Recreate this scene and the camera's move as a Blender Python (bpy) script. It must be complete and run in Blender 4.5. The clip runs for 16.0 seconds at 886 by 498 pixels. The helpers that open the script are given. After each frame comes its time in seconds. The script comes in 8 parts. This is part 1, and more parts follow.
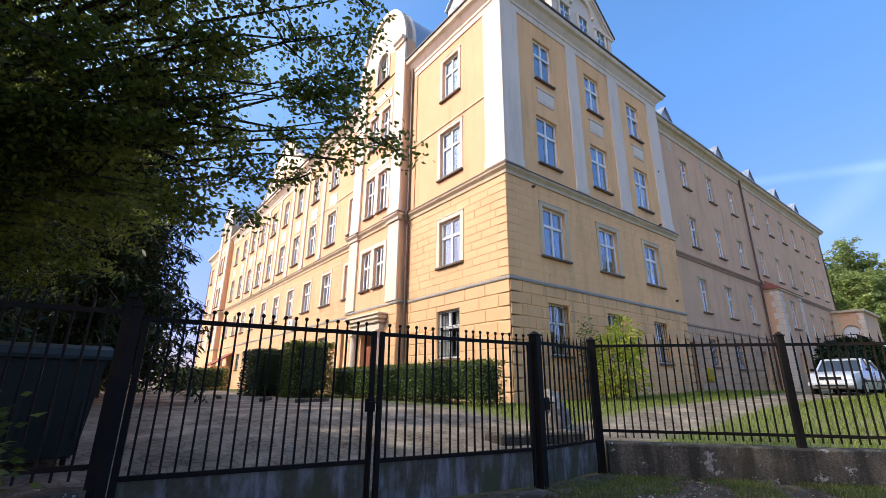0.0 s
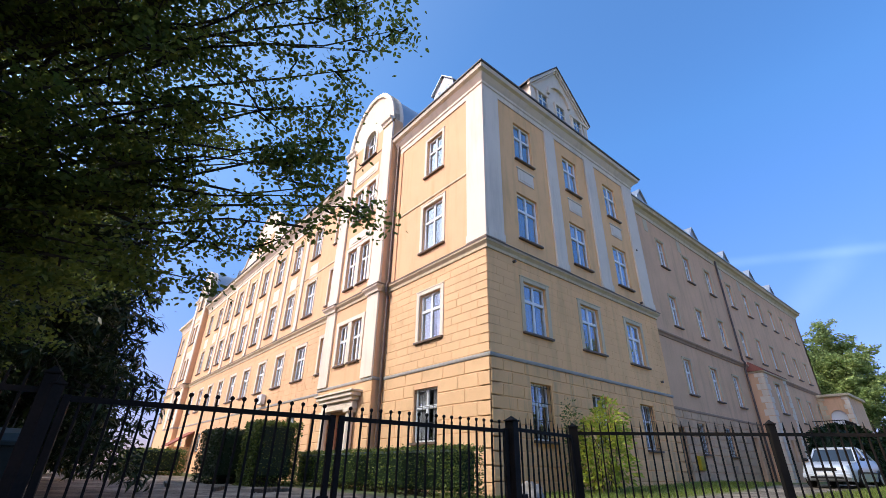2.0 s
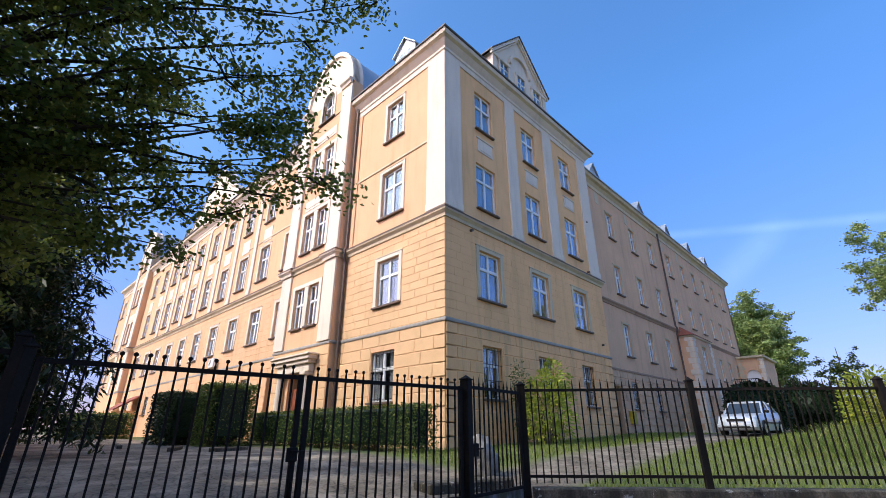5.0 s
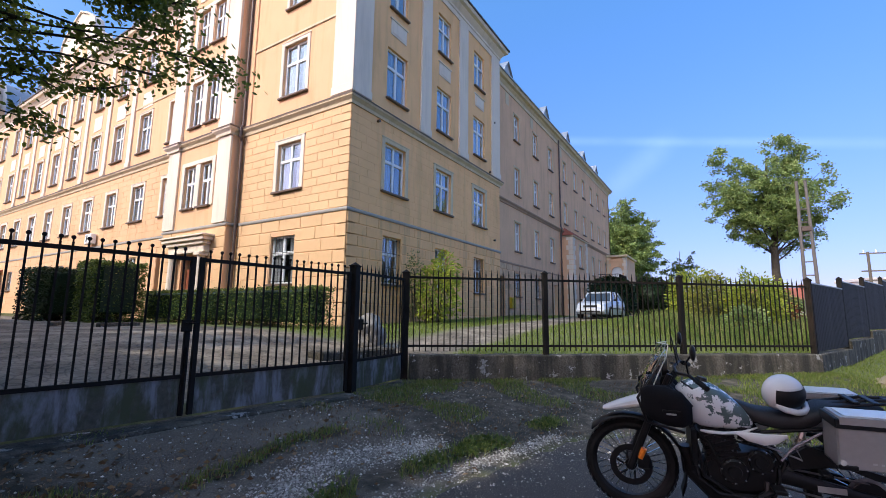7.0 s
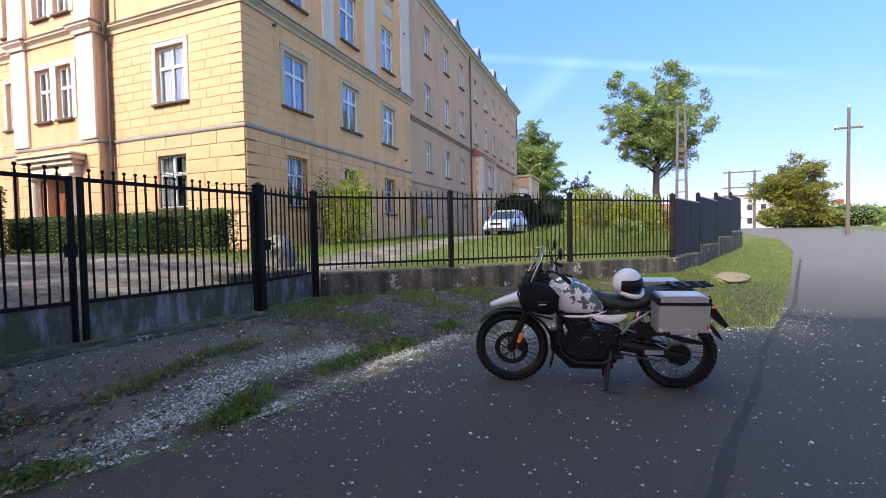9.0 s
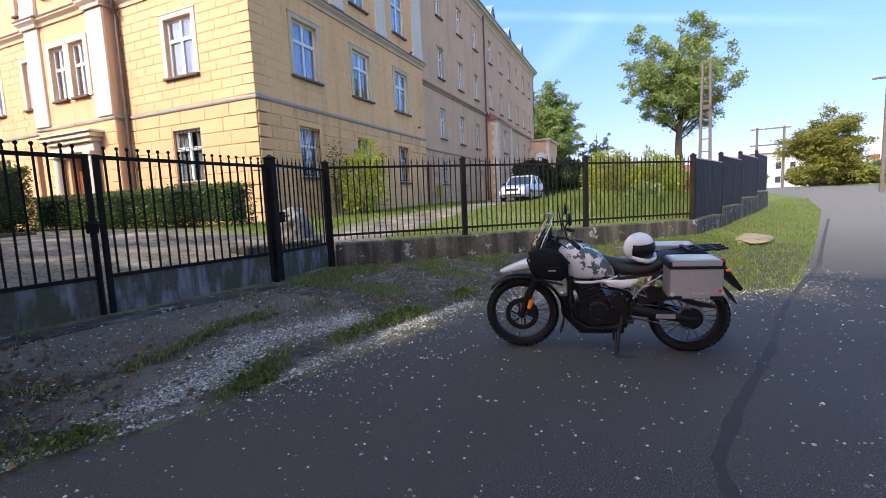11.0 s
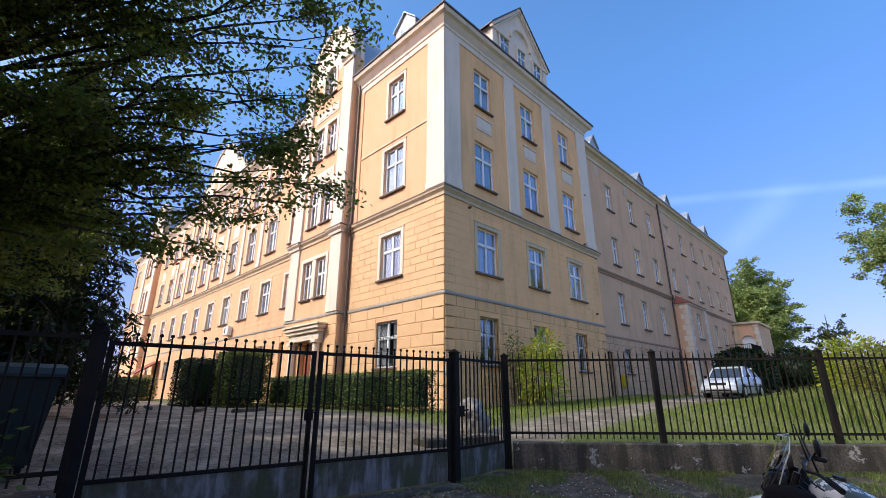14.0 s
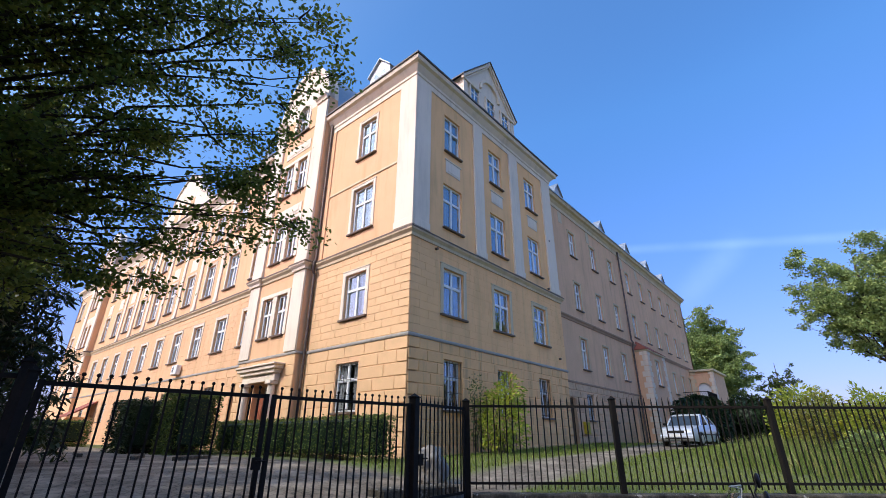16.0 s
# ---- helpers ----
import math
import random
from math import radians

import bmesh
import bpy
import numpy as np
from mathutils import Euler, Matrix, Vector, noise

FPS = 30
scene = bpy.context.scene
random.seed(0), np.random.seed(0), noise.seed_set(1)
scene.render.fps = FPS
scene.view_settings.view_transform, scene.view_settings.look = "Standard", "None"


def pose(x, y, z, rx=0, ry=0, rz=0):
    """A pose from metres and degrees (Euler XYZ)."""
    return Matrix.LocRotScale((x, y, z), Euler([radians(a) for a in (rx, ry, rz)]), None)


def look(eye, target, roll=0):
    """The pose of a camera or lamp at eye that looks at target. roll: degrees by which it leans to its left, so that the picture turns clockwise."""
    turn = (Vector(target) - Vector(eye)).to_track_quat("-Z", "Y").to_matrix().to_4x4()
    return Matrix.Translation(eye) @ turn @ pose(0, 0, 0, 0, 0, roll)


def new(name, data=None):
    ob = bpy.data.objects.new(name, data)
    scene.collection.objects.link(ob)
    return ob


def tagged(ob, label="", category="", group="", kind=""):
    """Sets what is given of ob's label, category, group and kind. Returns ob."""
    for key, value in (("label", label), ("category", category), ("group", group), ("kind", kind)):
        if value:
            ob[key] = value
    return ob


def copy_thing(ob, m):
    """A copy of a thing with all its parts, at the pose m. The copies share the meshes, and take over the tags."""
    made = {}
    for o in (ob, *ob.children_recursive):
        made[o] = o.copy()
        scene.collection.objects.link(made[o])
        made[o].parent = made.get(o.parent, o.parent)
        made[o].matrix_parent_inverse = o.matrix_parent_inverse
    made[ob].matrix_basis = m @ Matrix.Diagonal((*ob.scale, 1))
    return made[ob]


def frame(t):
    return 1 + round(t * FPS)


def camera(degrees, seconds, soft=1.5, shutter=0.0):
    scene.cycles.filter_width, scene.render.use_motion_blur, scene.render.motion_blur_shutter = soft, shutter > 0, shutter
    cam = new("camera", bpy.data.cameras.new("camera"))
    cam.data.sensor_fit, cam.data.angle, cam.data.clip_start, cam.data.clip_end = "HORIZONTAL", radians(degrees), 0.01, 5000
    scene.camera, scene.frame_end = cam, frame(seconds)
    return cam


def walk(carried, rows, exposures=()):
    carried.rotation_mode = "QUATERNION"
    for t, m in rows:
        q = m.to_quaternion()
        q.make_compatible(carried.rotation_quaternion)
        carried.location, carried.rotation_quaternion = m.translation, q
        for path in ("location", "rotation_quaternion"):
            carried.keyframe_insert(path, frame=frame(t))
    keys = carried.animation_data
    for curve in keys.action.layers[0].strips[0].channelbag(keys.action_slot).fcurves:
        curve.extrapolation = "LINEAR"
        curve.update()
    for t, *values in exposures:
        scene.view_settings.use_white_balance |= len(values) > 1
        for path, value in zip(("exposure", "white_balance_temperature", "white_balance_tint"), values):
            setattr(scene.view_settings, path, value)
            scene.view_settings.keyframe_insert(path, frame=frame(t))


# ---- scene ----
cam = camera(90.0, 16.0, soft=0.85)
PATH = [
    (0, (-11.156, -10.655, 1.553), (-9.993, -9.14, 2.146), 0.5),
    (0.5, (-10.868, -10.487, 1.581), (-9.729, -8.984, 2.246), 1.1),
    (1, (-10.892, -10.508, 1.61), (-9.756, -9.038, 2.352), 1.5),
    (1.5, (-10.945, -10.574, 1.652), (-9.804, -9.148, 2.468), 1.5),
    (2, (-10.887, -10.554, 1.649), (-9.749, -9.178, 2.548), 1.1),
    (2.5, (-10.935, -10.67, 1.656), (-9.799, -9.336, 2.619), 0.5),
    (3, (-10.889, -10.642, 1.668), (-9.736, -9.35, 2.669), -0.1),
    (5.5, (-11.28, -10.814, 1.555), (-9.895, -9.529, 2.211), 0.6),
    (6, (-11.37, -10.937, 1.541), (-9.912, -9.681, 2.088), 1.3),
    (6.5, (-11.425, -11.196, 1.524), (-9.859, -10.028, 1.952), 0.9),
    (7, (-11.471, -11.34, 1.524), (-9.795, -10.288, 1.813), 0.7),
    (7.5, (-11.554, -11.388, 1.486), (-9.775, -10.485, 1.636), 0.1),
    (8, (-11.666, -11.451, 1.454), (-9.821, -10.678, 1.489), -0.2),
    (10.5, (-11.639, -11.634, 1.448), (-9.8, -10.866, 1.281), -2.1),
    (11, (-11.631, -11.638, 1.452), (-9.807, -10.845, 1.245), -2.5),
    (11.5, (-11.636, -11.647, 1.456), (-9.864, -10.727, 1.333), -2.9),
    (12, (-11.661, -11.63, 1.491), (-9.981, -10.546, 1.536), -2.8),
    (12.5, (-11.685, -11.601, 1.548), (-10.121, -10.374, 1.772), -2.0),
    (13, (-11.717, -11.587, 1.576), (-10.257, -10.272, 1.95), -1.3),
    (13.5, (-11.727, -11.617, 1.583), (-10.342, -10.265, 2.086), -0.7),
    (14, (-11.735, -11.637, 1.615), (-10.389, -10.293, 2.234), -0.1),
    (14.5, (-11.762, -11.678, 1.64), (-10.428, -10.375, 2.363), 0.2),
    (15, (-11.741, -11.679, 1.636), (-10.403, -10.423, 2.431), 0.5),
    (15.5, (-11.723, -11.689, 1.641), (-10.363, -10.468, 2.453), 0.6),
    (16, (-11.713, -11.667, 1.63), (-10.315, -10.476, 2.42), 0.2),
]
LIGHTNESS = [(0, 0.53, 6950, 11), (1.5, 0.37, 6600, 10), (3.0, 0.25, 6300, 10), (5.5, 0.32, 6350, 10), (7.0, 0.39, 6500, 10), (8.0, 0.64, 6600, 10), (10.5, 0.84, 6850, 10.5), (11.0, 0.84, 6900, 10.5), (12.0, 0.61, 6950, 10.5), (12.5, 0.48, 7000, 10.5), (13.5, 0.38, 6800, 10), (14.2, 0.28, 6650, 10), (15.0, 0.12, 6400, 10), (16.0, 0.22, 6300, 10)]
walk(cam, [(t, look(eye, target, roll)) for t, eye, target, roll in PATH], LIGHTNESS)

# ---- world, sun and exposure ----
SUN_EL, SUN_AZ = radians(42), math.atan2(-0.95, 0.34)
world = bpy.data.worlds.new("sky")
scene.world = world
world.use_nodes = True
wn = world.node_tree
wn.nodes.clear()
sky = wn.nodes.new("ShaderNodeTexSky")
sky.sky_type = "NISHITA"
sky.sun_disc = False
sky.sun_elevation, sky.sun_rotation = SUN_EL, SUN_AZ % (2 * math.pi)
sky.air_density, sky.dust_density, sky.ozone_density = 1.0, 0.3, 1.2
bg = wn.nodes.new("ShaderNodeBackground")
bg.inputs["Strength"].default_value = 0.29
wout = wn.nodes.new("ShaderNodeOutputWorld")
# clear sky: deep blue away from the sun, whiter and brighter round it
coord = wn.nodes.new("ShaderNodeTexCoord")
split = wn.nodes.new("ShaderNodeSeparateXYZ")
wn.links.new(coord.outputs["Generated"], split.inputs[0])
fade = wn.nodes.new("ShaderNodeValToRGB")
fade.color_ramp.elements[0].position, fade.color_ramp.elements[0].color = 0.0, (0.6, 0.3, 0.36, 1)
fade.color_ramp.elements[1].position, fade.color_ramp.elements[1].color = 0.6, (1.0, 1.0, 1.0, 1)
fade.color_ramp.elements.new(0.2).color = (0.82, 0.55, 0.7, 1)
wn.links.new(split.outputs[2], fade.inputs[0])
dot = wn.nodes.new("ShaderNodeVectorMath")
dot.operation = "DOT_PRODUCT"
dot.inputs[1].default_value = (math.sin(SUN_AZ) * math.cos(SUN_EL), math.cos(SUN_AZ) * math.cos(SUN_EL), math.sin(SUN_EL))
wn.links.new(coord.outputs["Generated"], dot.inputs[0])
span = wn.nodes.new("ShaderNodeMapRange")
span.inputs["From Min"].default_value, span.inputs["From Max"].default_value = -1.0, 1.0
wn.links.new(dot.outputs["Value"], span.inputs["Value"])
glow = wn.nodes.new("ShaderNodeValToRGB")
glow.color_ramp.elements[0].position, glow.color_ramp.elements[0].color = 0.45, (0.395, 0.66, 0.92, 1)
glow.color_ramp.elements[1].position, glow.color_ramp.elements[1].color = 1.0, (3.6, 2.9, 2.1, 1)
glow.color_ramp.elements.new(0.66).color = (0.46, 0.7, 0.91, 1)
glow.color_ramp.elements.new(0.84).color = (0.8, 0.86, 0.9, 1)
wn.links.new(span.outputs[0], glow.inputs[0])
both = wn.nodes.new("ShaderNodeMix")
both.data_type, both.blend_type = "RGBA", "MULTIPLY"
both.inputs[0].default_value = 1.0
wn.links.new(fade.outputs[0], both.inputs[6])
wn.links.new(glow.outputs[0], both.inputs[7])
tone = wn.nodes.new("ShaderNodeMix")
tone.data_type, tone.blend_type = "RGBA", "MULTIPLY"
tone.inputs[0].default_value = 1.0
wn.links.new(sky.outputs[0], tone.inputs[6])
wn.links.new(both.outputs[2], tone.inputs[7])


def wmath(kind, a, b=None):
    n = wn.nodes.new("ShaderNodeMath")
    n.operation = kind
    for i, v in enumerate((a, b)):
        if isinstance(v, (int, float)):
            n.inputs[i].default_value = v
        elif v is not None:
            wn.links.new(v, n.inputs[i])
    return n.outputs[0]


def trail(normal, centre, width, reach):
    """A thin high vapour trail: a band of the sky along a great circle."""
    out = []
    for vec, lo, hi in ((normal, width, 0.0), (centre, math.cos(reach), 1.0)):
        d = wn.nodes.new("ShaderNodeVectorMath")
        d.operation = "DOT_PRODUCT"
        d.inputs[1].default_value = vec
        wn.links.new(coord.outputs["Generated"], d.inputs[0])
        r = wn.nodes.new("ShaderNodeMapRange")
        r.interpolation_type = "SMOOTHSTEP"
        r.inputs["From Min"].default_value, r.inputs["From Max"].default_value = lo, hi
        wn.links.new(wmath("ABSOLUTE", d.outputs["Value"]) if vec is normal else d.outputs["Value"], r.inputs["Value"])
        out.append(r.outputs[0])
    return wmath("MULTIPLY", *out)


wisp = wn.nodes.new("ShaderNodeTexNoise")
wisp.inputs["Scale"].default_value, wisp.inputs["Detail"].default_value = 9.0, 6.0
wn.links.new(coord.outputs["Generated"], wisp.inputs["Vector"])
trails = wmath("ADD", trail((0.3216, 0.1946, -0.9267), (0.939, 0.056, 0.339), 0.014, 0.42), trail((0.3209, -0.5577, -0.7655), (0.947, 0.12, 0.295), 0.04, 0.11))
trails = wmath("MULTIPLY", trails, wmath("MULTIPLY", wisp.outputs[0], 0.9))
pale = wn.nodes.new("ShaderNodeMix")
pale.data_type, pale.blend_type = "RGBA", "MULTIPLY"
pale.inputs[7].default_value = (1.75, 1.4, 1.12, 1)
wn.links.new(trails, pale.inputs[0])
wn.links.new(tone.outputs[2], pale.inputs[6])
wn.links.new(pale.outputs[2], bg.inputs[0])
wn.links.new(bg.outputs[0], wout.inputs[0])
sun = new("sun", bpy.data.lights.new("sun", "SUN"))
sun.data.energy, sun.data.angle, sun.data.color = 2.25, radians(0.55), (1.0, 0.93, 0.82)
to_sun = Vector((math.sin(SUN_AZ) * math.cos(SUN_EL), math.cos(SUN_AZ) * math.cos(SUN_EL), math.sin(SUN_EL)))
sun.matrix_world = look(Vector((0, 0, 40)), Vector((0, 0, 40)) - to_sun)


# ---- materials ----
def nodes_of(name):
    m = bpy.data.materials.new(name)
    m.use_nodes = True
    t = m.node_tree
    b = t.nodes["Principled BSDF"]
    return m, t, b


def spot(t, scale, detail=4, stretch=(1, 1, 1), rough=0.6, distort=0.0):
    """Noise over world places."""
    geo = t.nodes.new("ShaderNodeNewGeometry")
    mp = t.nodes.new("ShaderNodeMapping")
    mp.inputs["Scale"].default_value = stretch
    n = t.nodes.new("ShaderNodeTexNoise")
    n.inputs["Scale"].default_value = scale
    n.inputs["Detail"].default_value = detail
    n.inputs["Roughness"].default_value = rough
    n.inputs["Distortion"].default_value = distort
    t.links.new(geo.outputs["Position"], mp.inputs["Vector"])
    t.links.new(mp.outputs[0], n.inputs["Vector"])
    return n.outputs[0]


def ramp(t, fac, stops):
    r = t.nodes.new("ShaderNodeValToRGB")
    el = r.color_ramp.elements
    while len(el) > 1:
        el.remove(el[-1])
    el[0].position, el[0].color = stops[0][0], (*stops[0][1], 1)
    for p, c in stops[1:]:
        el.new(p).color = (*c, 1)
    t.links.new(fac, r.inputs[0])
    return r.outputs[0]


def mixc(t, fac, a, b, mode="MIX"):
    m = t.nodes.new("ShaderNodeMix")
    m.data_type, m.blend_type = "RGBA", mode
    for v, key in ((fac, 0), (a, 6), (b, 7)):
        if isinstance(v, (int, float)):
            m.inputs[key].default_value = v
        elif isinstance(v, tuple):
            m.inputs[key].default_value = (*v, 1)
        else:
            t.links.new(v, m.inputs[key])
    return m.outputs[2]


def shade(c, k):
    return tuple(min(1.0, v * k) for v in c)


def surface(name, col, rough=0.8, metal=0.0, grain=30.0, vary=0.25, stain=None, streak=False, bump=0.3, big=0.6, each=0.0, amount=0.5, spec=0.4):
    """A plain real surface: colour that varies at two scales, grain relief, and stains."""
    m, t, b = nodes_of(name)
    fine = spot(t, grain, 6)
    wide = spot(t, big, 5)
    c = ramp(t, wide, [(0.3, shade(col, 1 - vary)), (0.7, shade(col, 1 + vary * 0.5))])
    c = mixc(t, 0.5, c, ramp(t, fine, [(0.35, shade(col, 1 - vary * 0.8)), (0.65, shade(col, 1 + vary * 0.4))]))
    if stain:
        mask = spot(t, 1.1, 6, (1.7, 1.7, 0.2) if streak else (1, 1, 1), 0.65, 0.3)
        mask = ramp(t, mask, [(0.5, (0, 0, 0)), (0.72, (amount,) * 3)])
        c = mixc(t, mask, c, stain)
    if each:
        info = t.nodes.new("ShaderNodeObjectInfo")
        c = mixc(t, 1.0, c, ramp(t, info.outputs["Random"], [(0, (1 - each,) * 3), (1, (1.0,) * 3)]), "MULTIPLY")
    t.links.new(c, b.inputs["Base Color"])
    b.inputs["Roughness"].default_value = rough
    b.inputs["Metallic"].default_value = metal
    b.inputs["Specular IOR Level"].default_value = spec
    if bump:
        bp = t.nodes.new("ShaderNodeBump")
        bp.inputs["Strength"].default_value = bump
        bp.inputs["Distance"].default_value = 0.01
        t.links.new(fine, bp.inputs["Height"])
        t.links.new(bp.outputs[0], b.inputs["Normal"])
    return m


def leaf_matter(name, col, tint, through_light=0.35, rough=0.5):
    m, t, b = nodes_of(name)
    geo = t.nodes.new("ShaderNodeNewGeometry")
    c = ramp(t, geo.outputs["Random Per Island"], [(0, shade(col, 0.55)), (0.5, col), (0.93, shade(tint, 0.9)), (1, tint)])
    t.links.new(c, b.inputs["Base Color"])
    b.inputs["Roughness"].default_value = rough
    b.inputs["Specular IOR Level"].default_value = 0.3
    tr = t.nodes.new("ShaderNodeBsdfTranslucent")
    t.links.new(mixc(t, 0.5, c, shade(tint, 1.2)), tr.inputs[0])
    mx = t.nodes.new("ShaderNodeMixShader")
    mx.inputs[0].default_value = through_light
    out = t.nodes["Material Output"]
    t.links.new(b.outputs[0], mx.inputs[1])
    t.links.new(tr.outputs[0], mx.inputs[2])
    t.links.new(mx.outputs[0], out.inputs[0])
    return m


def pane_glass(name, gloss=(0.9, 0.95, 1.0), clear=(0.95, 0.97, 0.97), k=0.12):
    m, t, b = nodes_of(name)
    t.nodes.remove(b)
    lw = t.nodes.new("ShaderNodeLayerWeight")
    lw.inputs[0].default_value = 0.5
    pw = t.nodes.new("ShaderNodeMath")
    pw.operation = "POWER"
    pw.inputs[1].default_value = 3.5
    t.links.new(lw.outputs["Facing"], pw.inputs[0])
    fr = t.nodes.new("ShaderNodeMapRange")
    fr.inputs["To Min"].default_value, fr.inputs["To Max"].default_value = k, 0.95
    t.links.new(pw.outputs[0], fr.inputs["Value"])
    tr = t.nodes.new("ShaderNodeBsdfTransparent")
    tr.inputs[0].default_value = (*clear, 1)
    gl = t.nodes.new("ShaderNodeBsdfGlossy")
    gl.inputs["Color"].default_value = (*gloss, 1)
    gl.inputs["Roughness"].default_value = 0.02
    bp = t.nodes.new("ShaderNodeBump")
    bp.inputs["Strength"].default_value = 0.04
    t.links.new(spot(t, 1.6, 2), bp.inputs["Height"])
    t.links.new(bp.outputs[0], gl.inputs["Normal"])
    mx = t.nodes.new("ShaderNodeMixShader")
    t.links.new(fr.outputs[0], mx.inputs[0])
    t.links.new(tr.outputs[0], mx.inputs[1])
    t.links.new(gl.outputs[0], mx.inputs[2])
    t.links.new(mx.outputs[0], t.nodes["Material Output"].inputs[0])
    return m


def gate_sheet():
    """Old dark paint with bluish bleached runs and green algae."""
    m, t, b = nodes_of("faded_gate_sheet")
    c = ramp(t, spot(t, 18, 6), [(0.3, (0.055, 0.052, 0.032)), (0.7, (0.11, 0.1, 0.07))])
    bleach = ramp(t, spot(t, 2.4, 6, (2.2, 2.2, 0.55), 0.62, 0.4), [(0.48, (0, 0, 0)), (0.62, (0.8,) * 3)])
    c = mixc(t, bleach, c, (0.27, 0.27, 0.28))
    algae = ramp(t, spot(t, 1.7, 6, (1.6, 1.6, 0.5), 0.65, 0.4), [(0.46, (0, 0, 0)), (0.58, (0.85,) * 3)])
    c = mixc(t, algae, c, (0.062, 0.07, 0.022))
    rust = ramp(t, spot(t, 7, 6), [(0.62, (0, 0, 0)), (0.72, (0.7,) * 3)])
    c = mixc(t, rust, c, (0.09, 0.05, 0.03))
    t.links.new(c, b.inputs["Base Color"])
    b.inputs["Roughness"].default_value = 0.7
    return m


def plinth_concrete():
    """Old concrete, black with damp below, with flaked pale scars and algae."""
    m, t, b = nodes_of("old_concrete")
    fine = spot(t, 30, 8)
    c = ramp(t, spot(t, 1.6, 8, rough=0.7), [(0.32, (0.045, 0.038, 0.024)), (0.5, (0.12, 0.098, 0.064)), (0.68, (0.25, 0.205, 0.14))])
    c = mixc(t, 0.45, c, ramp(t, fine, [(0.36, (0.03, 0.028, 0.022)), (0.64, (0.22, 0.2, 0.16))]))
    runs = ramp(t, spot(t, 1.3, 6, (3.0, 3.0, 0.35), 0.65, 0.3), [(0.42, (0, 0, 0)), (0.6, (0.85,) * 3)])
    c = mixc(t, runs, c, (0.032, 0.029, 0.02))
    scar = ramp(t, spot(t, 4.5, 7, rough=0.72), [(0.6, (0, 0, 0)), (0.62, (0.85,) * 3)])
    c = mixc(t, scar, c, (0.42, 0.4, 0.36))
    t.links.new(c, b.inputs["Base Color"])
    b.inputs["Roughness"].default_value = 0.95
    bp = t.nodes.new("ShaderNodeBump")
    bp.inputs["Strength"].default_value = 0.9
    bp.inputs["Distance"].default_value = 0.02
    t.links.new(fine, bp.inputs["Height"])
    t.links.new(bp.outputs[0], b.inputs["Normal"])
    return m


YEL = (0.77, 0.46, 0.255)
M_YEL = surface("yellow_render", YEL, 0.9, vary=0.12, stain=(0.42, 0.27, 0.11), streak=True, grain=60, bump=0.25, amount=0.35)
M_BLOCK = surface("yellow_block_render", (0.79, 0.495, 0.265), 0.9, vary=0.12, stain=(0.46, 0.33, 0.17), grain=45, bump=0.35, each=0.07, amount=0.3)
# stained copies for side B, brightened and warmed to offset its dim blue shade
M_BLOCK_LIFT = surface("weathered_yellow_render_lifted", (0.92, 0.525, 0.24), 0.9, vary=0.2, stain=(0.27, 0.2, 0.12), streak=True, grain=45, bump=0.35, each=0.1, amount=0.6)
M_YEL_LIFT = surface("stained_yellow_render_lifted", (0.94, 0.54, 0.25), 0.9, vary=0.14, stain=(0.5, 0.3, 0.13), streak=True, grain=60, bump=0.3, amount=0.4)
M_CREAM = surface("cream_trim", (0.8, 0.675, 0.535), 0.85, vary=0.12, stain=(0.42, 0.36, 0.28), streak=True, grain=50, bump=0.2, amount=0.4)
M_TRIM = surface("sand_trim", (0.66, 0.53, 0.35), 0.85, vary=0.15, stain=(0.3, 0.22, 0.13), streak=True, grain=50, bump=0.25, amount=0.4)
M_GREYTRIM = surface("grey_trim", (0.4, 0.37, 0.33), 0.8, vary=0.2, stain=(0.25, 0.25, 0.25), streak=True, grain=40, bump=0.25)
M_TAN = surface("tan_render", (0.76, 0.465, 0.275), 0.92, vary=0.16, stain=(0.26, 0.165, 0.1), streak=True, grain=40, bump=0.4, amount=0.32)
M_TANBLK = surface("tan_block_render", (0.78, 0.5, 0.3), 0.92, vary=0.18, stain=(0.22, 0.16, 0.11), grain=40, bump=0.4, each=0.14, amount=0.5)
M_COURSE = surface("brown_moulding", (0.4, 0.255, 0.165), 0.9, vary=0.25, stain=(0.16, 0.11, 0.08), streak=True, grain=40, bump=0.3)
M_SILL = surface("sheet_metal_sill", (0.16, 0.11, 0.075), 0.55, 0.2, vary=0.3, grain=30, bump=0.1)
M_ZINC = surface("zinc_flashing", (0.42, 0.45, 0.48), 0.42, 0.7, vary=0.2, grain=20, bump=0.08)
M_ZINCP = surface("pale_zinc_sheet", (0.55, 0.56, 0.57), 0.5, 0.3, vary=0.2, grain=20, bump=0.08)
M_ROOF = surface("roof_sheet", (0.14, 0.13, 0.13), 0.7, 0.2, vary=0.3, grain=18, bump=0.2)
M_REDTILE = surface("red_tile", (0.33, 0.1, 0.06), 0.8, vary=0.35, grain=18, bump=0.5, each=0.2)
M_WHITE = surface("white_window_paint", (0.8, 0.8, 0.79), 0.4, vary=0.06, grain=40, bump=0.05)
M_GLASS = pane_glass("window_glass")
M_CURTAIN = surface("net_curtain", (0.34, 0.34, 0.36), 0.95, vary=0.2, grain=8, bump=0.1)
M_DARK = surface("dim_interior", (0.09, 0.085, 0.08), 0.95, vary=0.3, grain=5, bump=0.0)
M_IRON = surface("black_iron_paint", (0.014, 0.012, 0.01), 0.75, 0.0, vary=0.5, stain=(0.06, 0.035, 0.02), grain=60, bump=0.25, amount=0.4, spec=0.2)
M_GATEPAN = gate_sheet()
